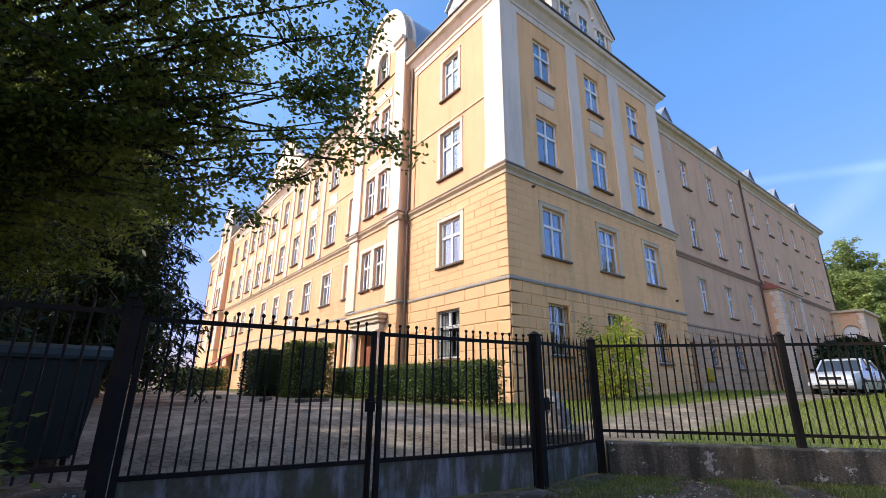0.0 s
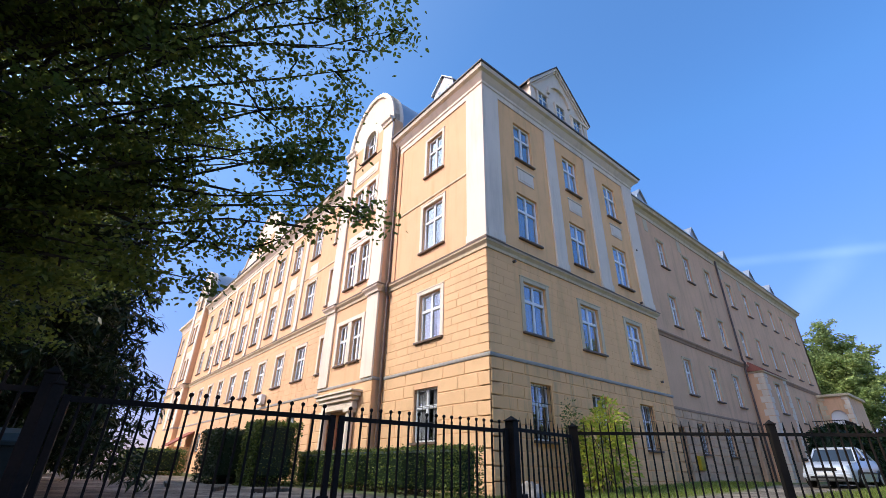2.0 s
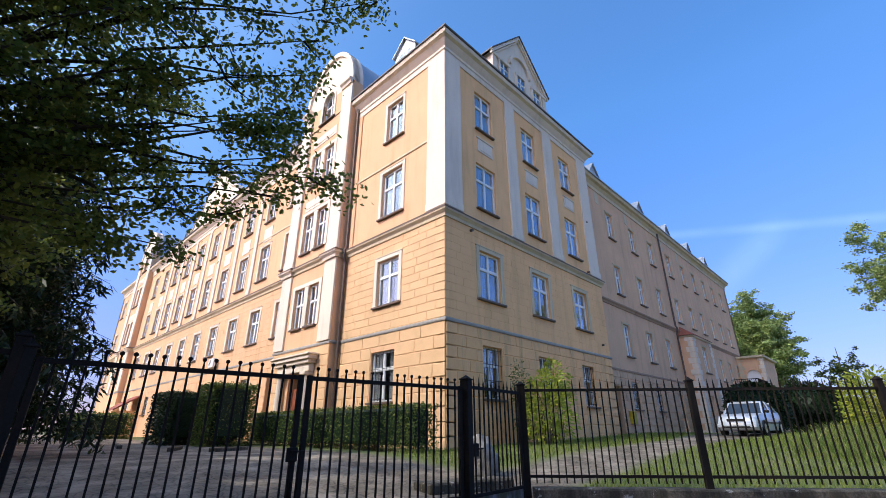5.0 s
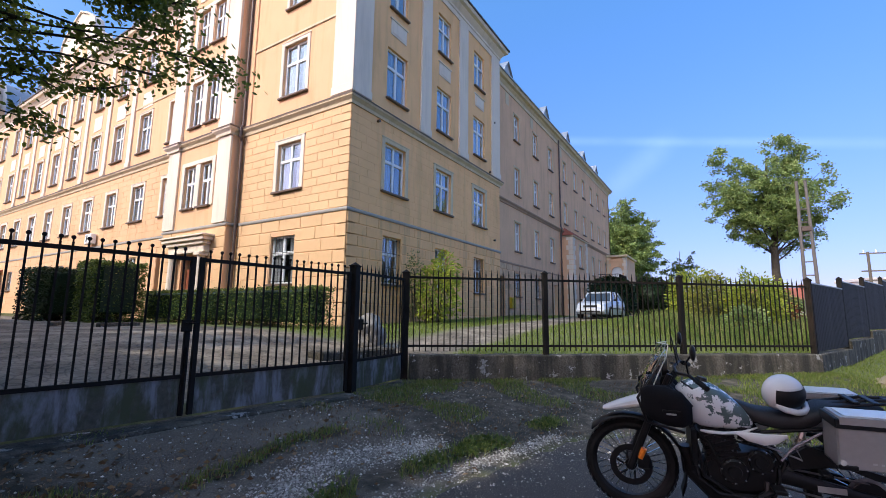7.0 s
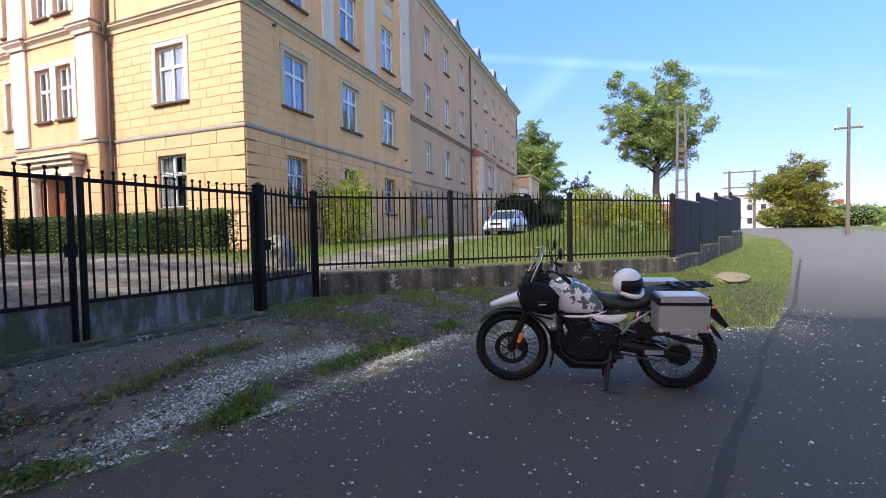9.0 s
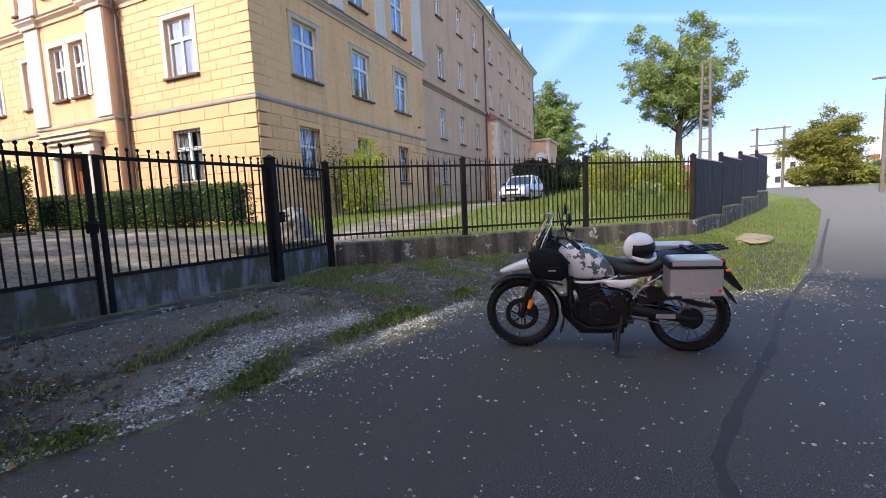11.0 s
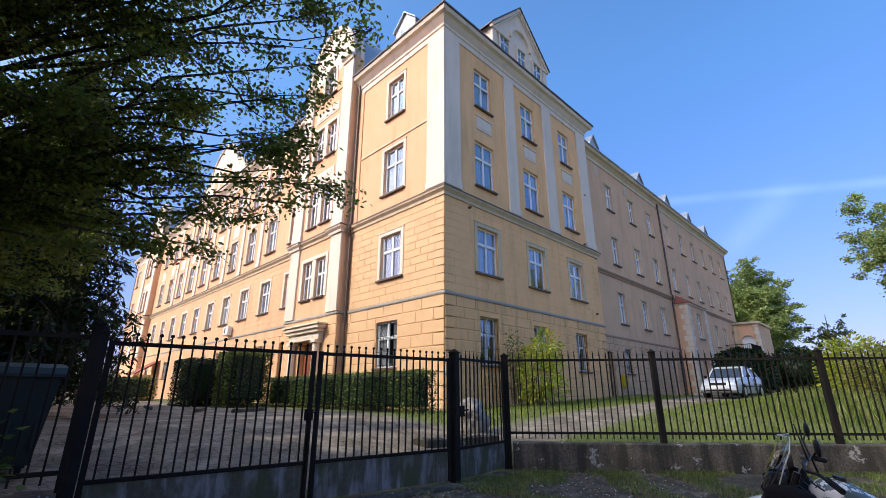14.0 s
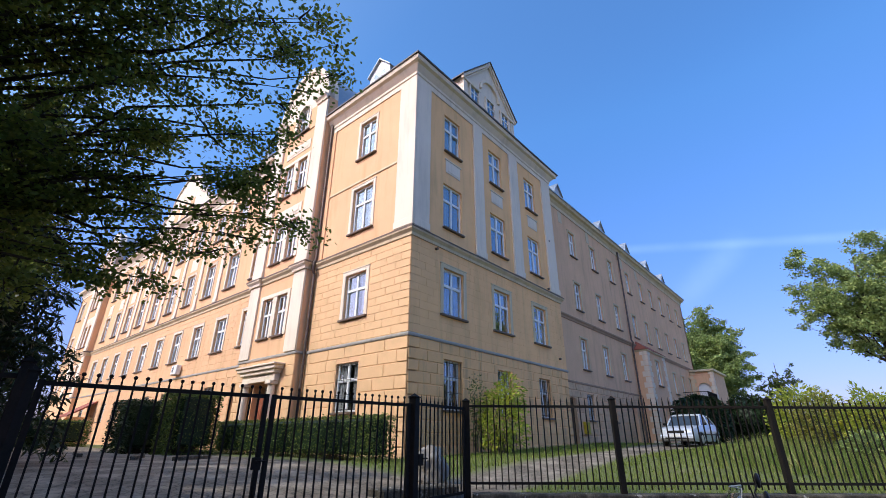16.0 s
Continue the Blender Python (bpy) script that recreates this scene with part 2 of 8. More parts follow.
M_CONC = plinth_concrete()
M_CAP = surface("concrete_cap", (0.3, 0.27, 0.2), 0.95, vary=0.35, stain=(0.1, 0.09, 0.07), grain=30, bump=0.7)
M_PIPE = surface("brown_downpipe", (0.12, 0.085, 0.07), 0.5, 0.4, vary=0.3, grain=20, bump=0.1)
M_BARS = surface("window_bars", (0.03, 0.03, 0.03), 0.6, 0.3, vary=0.3, grain=30, bump=0.1)
M_DOORRED = surface("brown_red_door", (0.3, 0.09, 0.045), 0.55, vary=0.3, grain=12, bump=0.2)
M_DOORDK = surface("dark_door_wood", (0.05, 0.03, 0.02), 0.6, vary=0.3, grain=12, bump=0.2)
M_BARK = surface("bark", (0.075, 0.06, 0.045), 0.95, vary=0.5, grain=14, bump=1.0)
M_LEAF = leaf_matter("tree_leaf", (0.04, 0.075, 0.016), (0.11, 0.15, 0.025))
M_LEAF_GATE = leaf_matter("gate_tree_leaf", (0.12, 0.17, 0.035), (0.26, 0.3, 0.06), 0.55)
# paler than the near leaves: haze and sunlight are put into the colour
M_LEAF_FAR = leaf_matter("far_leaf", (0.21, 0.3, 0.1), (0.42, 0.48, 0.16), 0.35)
M_LEAF_YEL = leaf_matter("turning_leaf", (0.2, 0.23, 0.05), (0.38, 0.34, 0.07), 0.35)
M_NEEDLE = leaf_matter("spruce_needle", (0.022, 0.04, 0.012), (0.06, 0.075, 0.02), 0.2)
M_HEDGE = leaf_matter("hedge_leaf", (0.06, 0.105, 0.02), (0.22, 0.25, 0.06), 0.3)
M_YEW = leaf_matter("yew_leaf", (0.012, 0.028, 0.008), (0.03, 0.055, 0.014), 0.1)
M_BRIGHT = leaf_matter("bright_leaf", (0.25, 0.35, 0.05), (0.58, 0.56, 0.08), 0.45)
M_GRASS = leaf_matter("grass_blade", (0.15, 0.225, 0.033), (0.35, 0.37, 0.09), 0.4)
M_WEED = leaf_matter("weed_blade", (0.12, 0.2, 0.03), (0.34, 0.31, 0.11), 0.3)
M_STONE = surface("boulder_stone", (0.27, 0.25, 0.22), 0.9, vary=0.4, grain=9, bump=1.0, stain=(0.14, 0.13, 0.11), big=3)


# ---- small makers ----
def part(name, bm, material, parent=None, label=""):
    me = bpy.data.meshes.new(name)
    bm.normal_update()
    bm.to_mesh(me)
    bm.free()
    for m in (material if isinstance(material, (list, tuple)) else (material,)):
        me.materials.append(m)
    ob = new(name, me)
    if parent is not None:
        ob.parent = parent
    return tagged(ob, label) if label else ob


def mesh_part(name, verts, faces, material, parent=None, label="", smooth=False):
    me = bpy.data.meshes.new(name)
    me.from_pydata([tuple(v) for v in verts], [], [tuple(f) for f in faces])
    if smooth:
        me.polygons.foreach_set("use_smooth", [True] * len(me.polygons))
    me.materials.append(material)
    ob = new(name, me)
    if parent is not None:
        ob.parent = parent
    return tagged(ob, label) if label else ob


def thing(name, label, category, group="", kind="", m=None):
    ob = tagged(new(name), label, category, group, kind)
    if m is not None:
        ob.matrix_basis = m
    return ob


def box(bm, x0, x1, y0, y1, z0, z1, bevel=0.0):
    r = bmesh.ops.create_cube(bm, size=1.0, matrix=Matrix.LocRotScale(((x0 + x1) / 2, (y0 + y1) / 2, (z0 + z1) / 2), None, (abs(x1 - x0), abs(y1 - y0), abs(z1 - z0))))
    if bevel:
        es = list({e for v in r["verts"] for e in v.link_edges})
        bmesh.ops.bevel(bm, geom=es, offset=bevel, segments=1, affect="EDGES", clamp_overlap=True)
    return bm


def nb():
    return bmesh.new()


def bx(*a, **k):
    return box(nb(), *a, **k)


def rod(bm, a, b, r0, r1=None, n=8, caps=True):
    a, b = Vector(a), Vector(b)
    d = b - a
    m = Matrix.Translation((a + b) / 2) @ d.to_track_quat("Z", "Y").to_matrix().to_4x4()
    bmesh.ops.create_cone(bm, cap_ends=caps, segments=n, radius1=r0, radius2=r0 if r1 is None else r1, depth=d.length, matrix=m)
    return bm


def tube(bm, pts, r, n=8):
    """A bent pipe through pts; r: one radius or one for each."""
    pts = [Vector(p) for p in pts]
    rs = r if isinstance(r, (list, tuple)) else [r] * len(pts)
    rings = []
    side = None
    for i, p in enumerate(pts):
        d = (pts[min(i + 1, len(pts) - 1)] - pts[max(i - 1, 0)]).normalized()
        if side is None:
            side = d.orthogonal().normalized()
        side = (side - d * side.dot(d)).normalized()
        up = d.cross(side)
        rings.append([bm.verts.new(p + (side * math.cos(2 * math.pi * k / n) + up * math.sin(2 * math.pi * k / n)) * rs[i]) for k in range(n)])
    for a, b in zip(rings, rings[1:]):
        for k in range(n):
            bm.faces.new((a[k], a[(k + 1) % n], b[(k + 1) % n], b[k]))
    bm.faces.new(rings[0][::-1])
    bm.faces.new(rings[-1])
    return bm


def ball(bm, c, r, u=10, v=7, scale=(1, 1, 1)):
    bmesh.ops.create_uvsphere(bm, u_segments=u, v_segments=v, radius=r, matrix=Matrix.LocRotScale(c, None, scale))
    return bm


def prism(bm, poly, a0, a1, axis="y"):
    """A flat outline given as (u, z), pushed from a0 to a1 along axis."""
    put = (lambda u, z, a: (u, a, z)) if axis == "y" else ((lambda u, z, a: (a, u, z)) if axis == "x" else (lambda u, z, a: (u, z, a)))
    lo = [bm.verts.new(put(u, z, a0)) for u, z in poly]
    hi = [bm.verts.new(put(u, z, a1)) for u, z in poly]
    bm.faces.new(lo)
    bm.faces.new(hi[::-1])
    for i in range(len(poly)):
        j = (i + 1) % len(poly)
        bm.faces.new((lo[i], hi[i], hi[j], lo[j]))
    bmesh.ops.recalc_face_normals(bm, faces=bm.faces[:])
    return bm


def smooth(ob, angle=40):
    me = ob.data
    me.polygons.foreach_set("use_smooth", [True] * len(me.polygons))
    me.set_sharp_from_angle(angle=radians(angle))
    return ob


def sweep(bm, profile, path, closed=False):
    """A moulding: profile of (out, z) along a path of (x, y); out is to the path's right."""
    n = len(path)
    rings = []
    for i, p in enumerate(path):
        p = Vector(p)
        prev = Vector(path[i - 1]) if (i or closed) else None
        nxt = Vector(path[(i + 1) % n]) if (i < n - 1 or closed) else None
        d0 = (p - prev).normalized() if prev is not None else (nxt - p).normalized()
        d1 = (nxt - p).normalized() if nxt is not None else d0
        n0, n1 = Vector((d0.y, -d0.x)), Vector((d1.y, -d1.x))
        m = (n0 + n1).normalized()
        m = m / max(0.3, m.dot(n0))
        rings.append([bm.verts.new((p.x + m.x * o, p.y + m.y * o, z)) for o, z in profile])
    k = len(profile)
    for a, b in (zip(rings, rings[1:] + rings[:1]) if closed else zip(rings, rings[1:])):
        for i in range(k):
            j = (i + 1) % k
            bm.faces.new((a[i], a[j], b[j], b[i]))
    if not closed:
        bm.faces.new(rings[0])
        bm.faces.new(rings[-1][::-1])
    bmesh.ops.recalc_face_normals(bm, faces=bm.faces[:])
    return bm


# ---- the building ----
building = thing("public_building", "long four-storey yellow rendered building with cream pilasters and zinc dormers", "building")
WALL_A = dict(o=(0.0, 0.0), u=(0, 1), n=(-1, 0), rz=-90)
WALL_B = dict(o=(0.0, 0.0), u=(1, 0), n=(0, -1), rz=0)
REVEAL = 0.15


def moved(w, d):
    return dict(w, o=(w["o"][0] + w["n"][0] * d, w["o"][1] + w["n"][1] * d))


def at(w, u, z, d=0.0):
    return (w["o"][0] + w["u"][0] * u + w["n"][0] * d, w["o"][1] + w["u"][1] * u + w["n"][1] * d, z)


def spot_on(w, u, z, d=0.0):
    return pose(*at(w, u, z, d), 0, 0, w["rz"])


def wall_box(bm, w, u0, u1, z0, z1, d0, d1, bevel=0.0):
    a, b = at(w, u0, z0, d0), at(w, u1, z1, d1)
    return box(bm, min(a[0], b[0]), max(a[0], b[0]), min(a[1], b[1]), max(a[1], b[1]), z0, z1, bevel)


def wall(name, w, u0, u1, z0, z1, holes, material, label, thick=0.45):
    """A thick wall with its openings cut through; holes: (u0, u1, z0, z1)."""
    us = sorted({u0, u1, *(v for h in holes for v in h[:2])})
    zs = sorted({z0, z1, *(v for h in holes for v in h[2:4])})
    verts, faces, index = [], [], {}

    def vert(u, z, d):
        key = (round(u, 4), round(z, 4), d)
        if key not in index:
            index[key] = len(verts)
            verts.append(at(w, u, z, d))
        return index[key]

    solid = {}
    for i in range(len(us) - 1):
        for j in range(len(zs) - 1):
            cu, cz = (us[i] + us[i + 1]) / 2, (zs[j] + zs[j + 1]) / 2
            solid[i, j] = not any(h[0] < cu < h[1] and h[2] < cz < h[3] for h in holes)
    for (i, j), full in solid.items():
        if not full:
            continue
        a, b, c, d = us[i], us[i + 1], zs[j], zs[j + 1]
        for dep in (0.0, -thick):
            q = [vert(a, c, dep), vert(b, c, dep), vert(b, d, dep), vert(a, d, dep)]
            faces.append(q)
        for di, dj, p, q in ((-1, 0, (a, c), (a, d)), (1, 0, (b, c), (b, d)), (0, -1, (a, c), (b, c)), (0, 1, (a, d), (b, d))):
            if not solid.get((i + di, j + dj), False):
                faces.append([vert(*p, 0.0), vert(*q, 0.0), vert(*q, -thick), vert(*p, -thick)])
    ob = mesh_part(name, verts, faces, material, building, label)
    bm = nb()
    bm.from_mesh(ob.data)
    bmesh.ops.recalc_face_normals(bm, faces=bm.faces[:])
    bm.to_mesh(ob.data)
    bm.free()
    return ob


BLOCKS = {}


def block_mesh(l, h, proud, gap, material):
    key = (round(l, 2), round(h, 2), proud, gap, material.name)
    if key not in BLOCKS:
        l, h = key[0] - gap, key[1] - gap
        c = min(0.018, proud)
        v = [(-l / 2, 0.002, 0), (l / 2, 0.002, 0), (l / 2, 0.002, h), (-l / 2, 0.002, h)]
        v += [(-l / 2 + c, -proud, c), (l / 2 - c, -proud, c), (l / 2 - c, -proud, h - c), (-l / 2 + c, -proud, h - c)]
        f = [(4, 5, 6, 7), (0, 1, 5, 4), (1, 2, 6, 5), (2, 3, 7, 6), (3, 0, 4, 7)]
        me = bpy.data.meshes.new("block")
        me.from_pydata(v, [], f)
        me.materials.append(material)
        BLOCKS[key] = me
    return BLOCKS[key]


def block_runs(u0, u1, z0, z1, course, length, holes, rng):
    """Courses of blocks with staggered joints, cut off at the openings."""
    n = max(1, round((z1 - z0) / course))
    h = (z1 - z0) / n
    out = []
    for k in range(n):
        za, zb = z0 + k * h, z0 + (k + 1) * h
        cuts = [(max(u0, a), min(u1, b)) for a, b, c, d in holes if c < zb - 0.06 and d > za + 0.06 and b > u0 and a < u1]
        spans, at_u = [], u0
        for a, b in sorted(cuts):
            if a > at_u + 0.05:
                spans.append((at_u, a))
            at_u = max(at_u, b)
        if u1 > at_u + 0.05:
            spans.append((at_u, u1))
        for a, b in spans:
            u = a
            step = length * (0.55 if k % 2 else 1.0)
            while u < b - 0.03:
                e = min(b, u + step * rng.uniform(0.85, 1.15))
                if b - e < 0.25:
                    e = b
                out.append((u, e, za, zb))
                u, step = e, length
    return out


def lay_blocks(parent, w, runs, material, proud=0.022, gap=0.022):
    for a, b, c, d in runs:
        ob = new("block", block_mesh(b - a, d - c, proud, gap, material))
        ob.parent = parent
        ob.matrix_basis = spot_on(w, (a + b) / 2, c + gap / 2)


def lay_block_stuff(name, w, runs, material, proud=0.02, gap=0.022):
    verts, faces = [], []
    for a, b, c, d in runs:
        g = gap / 2
        k = len(verts)
        verts += [at(w, a + g, c + g, -0.002), at(w, b - g, c + g, -0.002), at(w, b - g, d - g, -0.002), at(w, a + g, d - g, -0.002)]
        e = g + min(0.015, proud)
        verts += [at(w, a + e, c + e, proud), at(w, b - e, c + e, proud), at(w, b - e, d - e, proud), at(w, a + e, d - e, proud)]
        faces += [tuple(k + i for i in f) for f in ((4, 5, 6, 7), (0, 1, 5, 4), (1, 2, 6, 5), (2, 3, 7, 6), (3, 0, 4, 7))]
    return tagged(mesh_part(name, verts, faces, material, building), kind="stuff")


def curtain_mesh(bm, x0, x1, z0, z1, y):
    n = 14
    row = [(bm.verts.new((x0 + (x1 - x0) * i / n, y + 0.025 * math.sin(i * 2.1), z0)), bm.verts.new((x0 + (x1 - x0) * i / n, y + 0.03 * math.sin(i * 2.1 + 0.4), z1))) for i in range(n + 1)]
    for a, b in zip(row, row[1:]):
        bm.faces.new((a[0], b[0], b[1], a[1]))
    return bm


def make_window(w, h, surround, curtain=1, bars=False, sill=True, split=0.64, reveal=REVEAL, material=None, arch=False, open_sash=False):
    """A casement window with two lights below and two above a transom; local x along the wall, -y outwards, z up from the sill."""
    win = new("window")
    win.parent = building
    y, f = reveal, 0.085
    bm = nb()
    box(bm, -w / 2, -w / 2 + f, y - 0.03, y + 0.05, 0, h)
    box(bm, w / 2 - f, w / 2, y - 0.03, y + 0.05, 0, h)
    box(bm, -w / 2 + f, w / 2 - f, y - 0.03, y + 0.05, 0, f)
    box(bm, -w / 2 + f, w / 2 - f, y - 0.03, y + 0.05, h - f, h)
    part("frame", bm, M_WHITE, win, "white painted window frame")
    zt = h * split
    part("mullion", bx(-0.06, 0.06, y - 0.045, y + 0.04, f, h - f, bevel=0.008), M_WHITE, win)
    part("transom", bx(-w / 2 + f, w / 2 - f, y - 0.05, y + 0.04, zt - 0.065, zt + 0.065, bevel=0.01), M_WHITE, win)
    for a, b, c, d in ((-w / 2 + f, -0.06, f, zt - 0.065), (0.06, w / 2 - f, f, zt - 0.065), (-w / 2 + f, -0.06, zt + 0.065, h - f), (0.06, w / 2 - f, zt + 0.065, h - f)):
        p = part("pane", bx(a, b, y, y + 0.006, c, d), M_GLASS, win)
        p.visible_shadow = False
    if curtain:
        left = w / 2 - f if curtain == 1 else (-0.12 if curtain == 2 else w / 2 - f)
        z0 = f if curtain != 3 else zt
        bm = curtain_mesh(nb(), -w / 2 + f, left, z0, h - f, y + 0.06)
        if curtain == 2:
            curtain_mesh(bm, 0.25, w / 2 - f, z0, h - f, y + 0.06)
        part("curtain", bm, M_CURTAIN, win, "pale net curtain")
    if surround:
        s, m = surround, material or M_TRIM
        bm = nb()
        box(bm, -w / 2 - s, -w / 2 - 0.002, -0.045, 0.06, 0.0, h + s, bevel=0.012)
        box(bm, w / 2 + 0.002, w / 2 + s, -0.045, 0.06, 0.0, h + s, bevel=0.012)
        box(bm, -w / 2 - 0.002, w / 2 + 0.002, -0.043, 0.06, h + 0.002, h + s, bevel=0.012)
        box(bm, -w / 2 - s - 0.03, w / 2 + s + 0.03, -0.065, 0.0, h + s - 0.03, h + s + 0.015, bevel=0.008)
        part("surround", bm, m, win, "moulded plaster surround")
    if sill:
        e = surround or 0.06
        part("sill", bx(-w / 2 - e, w / 2 + e, -0.13, reveal - 0.03, -0.075, 0.012, bevel=0.012), M_SILL, win, "brown sheet metal sill")
    if bars:
        n = 6
        for i in range(n + 1):
            x = -w / 2 + 0.05 + (w - 0.1) * i / n
            part("bar", rod(nb(), (x, 0.05, 0.05), (x, 0.05, h - 0.05), 0.009, n=5), M_BARS, win)
        for z in (0.12, h * 0.35, h * 0.65, h - 0.12):
            part("bar", rod(nb(), (-w / 2, 0.05, z), (w / 2, 0.05, z), 0.011, n=5), M_BARS, win)
    if open_sash:
        for z in (f, zt - 0.12):
            part("sash_rail", bx(0.06, w / 2 - f, y - 0.1, y - 0.06, z, z + 0.05), M_WHITE, win)
    return win


class Windows:
    """Places windows of one kind: the first is built, the rest are copies."""

    def __init__(self, w, h, *a, **k):
        self.w, self.h, self.first, self.a, self.k = w, h, None, a, k

    def put(self, wl, u, z):
        if self.first is None:
            self.first = make_window(self.w, self.h, *self.a, **self.k)
            self.first.matrix_basis = spot_on(wl, u, z)
            return self.first
        return copy_thing(self.first, spot_on(wl, u, z))

    def hole(self, u, z):
        return (u - self.w / 2, u + self.w / 2, z, z + self.h)


Z_LOW, Z_MID, Z_TOP, Z_BASE = 5.3, 9.46, 18.65, 0.7
RNG = random.Random(4)
# Storeys of the corner pavilion: sill heights
F0, F1, F2, F3 = 2.66, 6.42, 10.48, 14.68

# --- corner pavilion, side B ---
PB = 13.15
k_b0 = Windows(1.2, 1.95, 0.0, 3, bars=True, reveal=0.25)
k_b1 = [Windows(1.4, 2.08, 0.2, c) for c in (2, 3, 2)]
k_b2 = [Windows(1.4, 2.32, 0.0, c) for c in (2, 3, 2)]
k_b3 = [Windows(1.25, 2.2, 0.0, c, open_sash=True) for c in (2, 1, 2)]
XB = (2.7, 6.55, 10.4)
holes_b = []
for i, x in enumerate(XB):
    holes_b += [k_b0.hole(x - 0.05, F0), k_b1[i].hole(x, F1), k_b2[i].hole(x, F2), k_b3[i].hole(x, F3)]
wall_b = wall("wall", WALL_B, 0.0, PB, Z_BASE, Z_TOP - 0.3, holes_b, M_YEL_LIFT, "stained yellow render wall in the shade")
for i, x in enumerate(XB):
    k_b0.put(WALL_B, x - 0.05, F0)
    k_b1[i].put(WALL_B, x, F1)
    k_b2[i].put(WALL_B, x, F2)
    k_b3[i].put(WALL_B, x, F3)
# recessed-looking panels between the upper floors
for x in XB:
    bm = nb()
    wall_box(bm, WALL_B, x - 0.55, x + 0.55, 13.45, 14.15, 0.0, 0.035, 0.015)
    wall_box(bm, WALL_B, x - 0.42, x + 0.42, 13.55, 14.03, 0.035, 0.055, 0.012)
    wall_box(bm, WALL_B, x - 0.62, x + 0.62, 14.15, 14.21, 0.0, 0.07, 0.01)
    part("panel", bm, M_CREAM, building)

# --- corner pavilion, side A ---
PA = 6.75
k_a0 = Windows(1.45, 1.95, 0.0, 2, bars=True)
k_a1 = Windows(1.42, 2.05, 0.2, 2, material=M_CREAM)
k_a2 = Windows(1.45, 2.4, 0.18, 2, material=M_CREAM)
k_a3 = Windows(1.2, 2.25, 0.16, 2, material=M_CREAM)
holes_a = [k_a0.hole(3.5, 2.6), k_a1.hole(3.4, F1), k_a2.hole(3.4, F2 + 0.1), k_a3.hole(3.4, F3 + 0.05)]
wall_a = wall("wall", WALL_A, 0.0, PA, Z_BASE, Z_TOP - 0.3, holes_a, M_YEL, "sunlit yellow render wall")
k_a0.put(WALL_A, 3.5, 2.6)
k_a1.put(WALL_A, 3.4, F1)
k_a2.put(WALL_A, 3.4, F2 + 0.1)
k_a3.put(WALL_A, 3.4, F3 + 0.05)

# --- string courses and the main cornice, round the corner ---
ROUND = [(0.0, 6.75), (0.0, 0.0), (PB, 0.0), (PB, 0.62)]
# the path runs from A round the corner to B, so that its right side is outside
LOW = [(0, Z_LOW - 0.07), (0.05, Z_LOW - 0.07), (0.07, Z_LOW - 0.02), (0.07, Z_LOW + 0.03), (0, Z_LOW + 0.07)]
MID = [(0, Z_MID - 0.1), (0.06, Z_MID - 0.1), (0.08, Z_MID + 0.02), (0.16, Z_MID + 0.1), (0.2, Z_MID + 0.13), (0.2, Z_MID + 0.22), (0.14, Z_MID + 0.28), (0.0, Z_MID + 0.36)]
TOP = [(0, Z_TOP - 1.0), (0.05, Z_TOP - 1.0), (0.05, Z_TOP - 0.72), (0.1, Z_TOP - 0.68), (0.1, Z_TOP - 0.55), (0.2, Z_TOP - 0.42), (0.28, Z_TOP - 0.3), (0.3, Z_TOP - 0.26), (0.46, Z_TOP - 0.2), (0.5, Z_TOP - 0.06), (0.5, Z_TOP), (0.0, Z_TOP)]
part("string_course", sweep(nb(), LOW, ROUND), M_GREYTRIM, building, "thin grey string course")
FLASH = [(0.0, Z_MID + 0.364), (0.12, Z_MID + 0.31), (0.215, Z_MID + 0.235), (0.215, Z_MID + 0.205), (0.225, Z_MID + 0.2), (0.225, Z_MID + 0.25), (0.13, Z_MID + 0.33), (0.0, Z_MID + 0.39)]
part("string_course", sweep(nb(), MID, ROUND), M_TRIM, building, "moulded sand-coloured string course")
part("flashing", sweep(nb(), FLASH, ROUND), M_SILL, building, "brown sheet metal flashing")
part("cornice", sweep(nb(), TOP, ROUND), M_CREAM, building, "deep cream moulded cornice")
GUT = [(0.47, Z_TOP + 0.004), (0.57, Z_TOP + 0.004), (0.57, Z_TOP + 0.09), (0.47, Z_TOP + 0.09)]
part("gutter", sweep(nb(), GUT, ROUND), M_ROOF, building, "dark sheet metal gutter")

# --- pilasters on the pavilion ---
for a, b in ((0.0, 0.96), (4.43, 5.25), (7.98, 8.93), (11.95, 13.1)):
    bm = nb()
    wall_box(bm, WALL_B, a, b, Z_MID + 0.37, Z_TOP - 1.0, 0.0, 0.09 if a else 0.1, 0.01)
    wall_box(bm, WALL_B, a - (0 if a == 0 else 0.04), b + 0.04, Z_MID + 0.36, Z_MID + 0.72, 0.0, 0.13, 0.02)
    part("pilaster", bm, M_CREAM, building, "tall cream pilaster")
bm = nb()
wall_box(bm, WALL_A, -0.1, 1.0, Z_MID + 0.37, Z_TOP - 1.0, 0.0, 0.1, 0.01)
wall_box(bm, WALL_A, -0.13, 1.04, Z_MID + 0.36, Z_MID + 0.72, 0.0, 0.13, 0.02)
part("pilaster", bm, M_CREAM, building, "tall cream pilaster")
bm = nb()
wall_box(bm, WALL_A, 6.2, 6.72, Z_MID + 0.37, Z_TOP - 1.0, 0.0, 0.06, 0.01)
part("pilaster", bm, M_YEL, building)
bm = nb()
wall_box(bm, WALL_A, 1.0, 6.2, 13.32, 13.44, 0.0, 0.05, 0.015)
part("string_course", bm, M_TRIM, building)

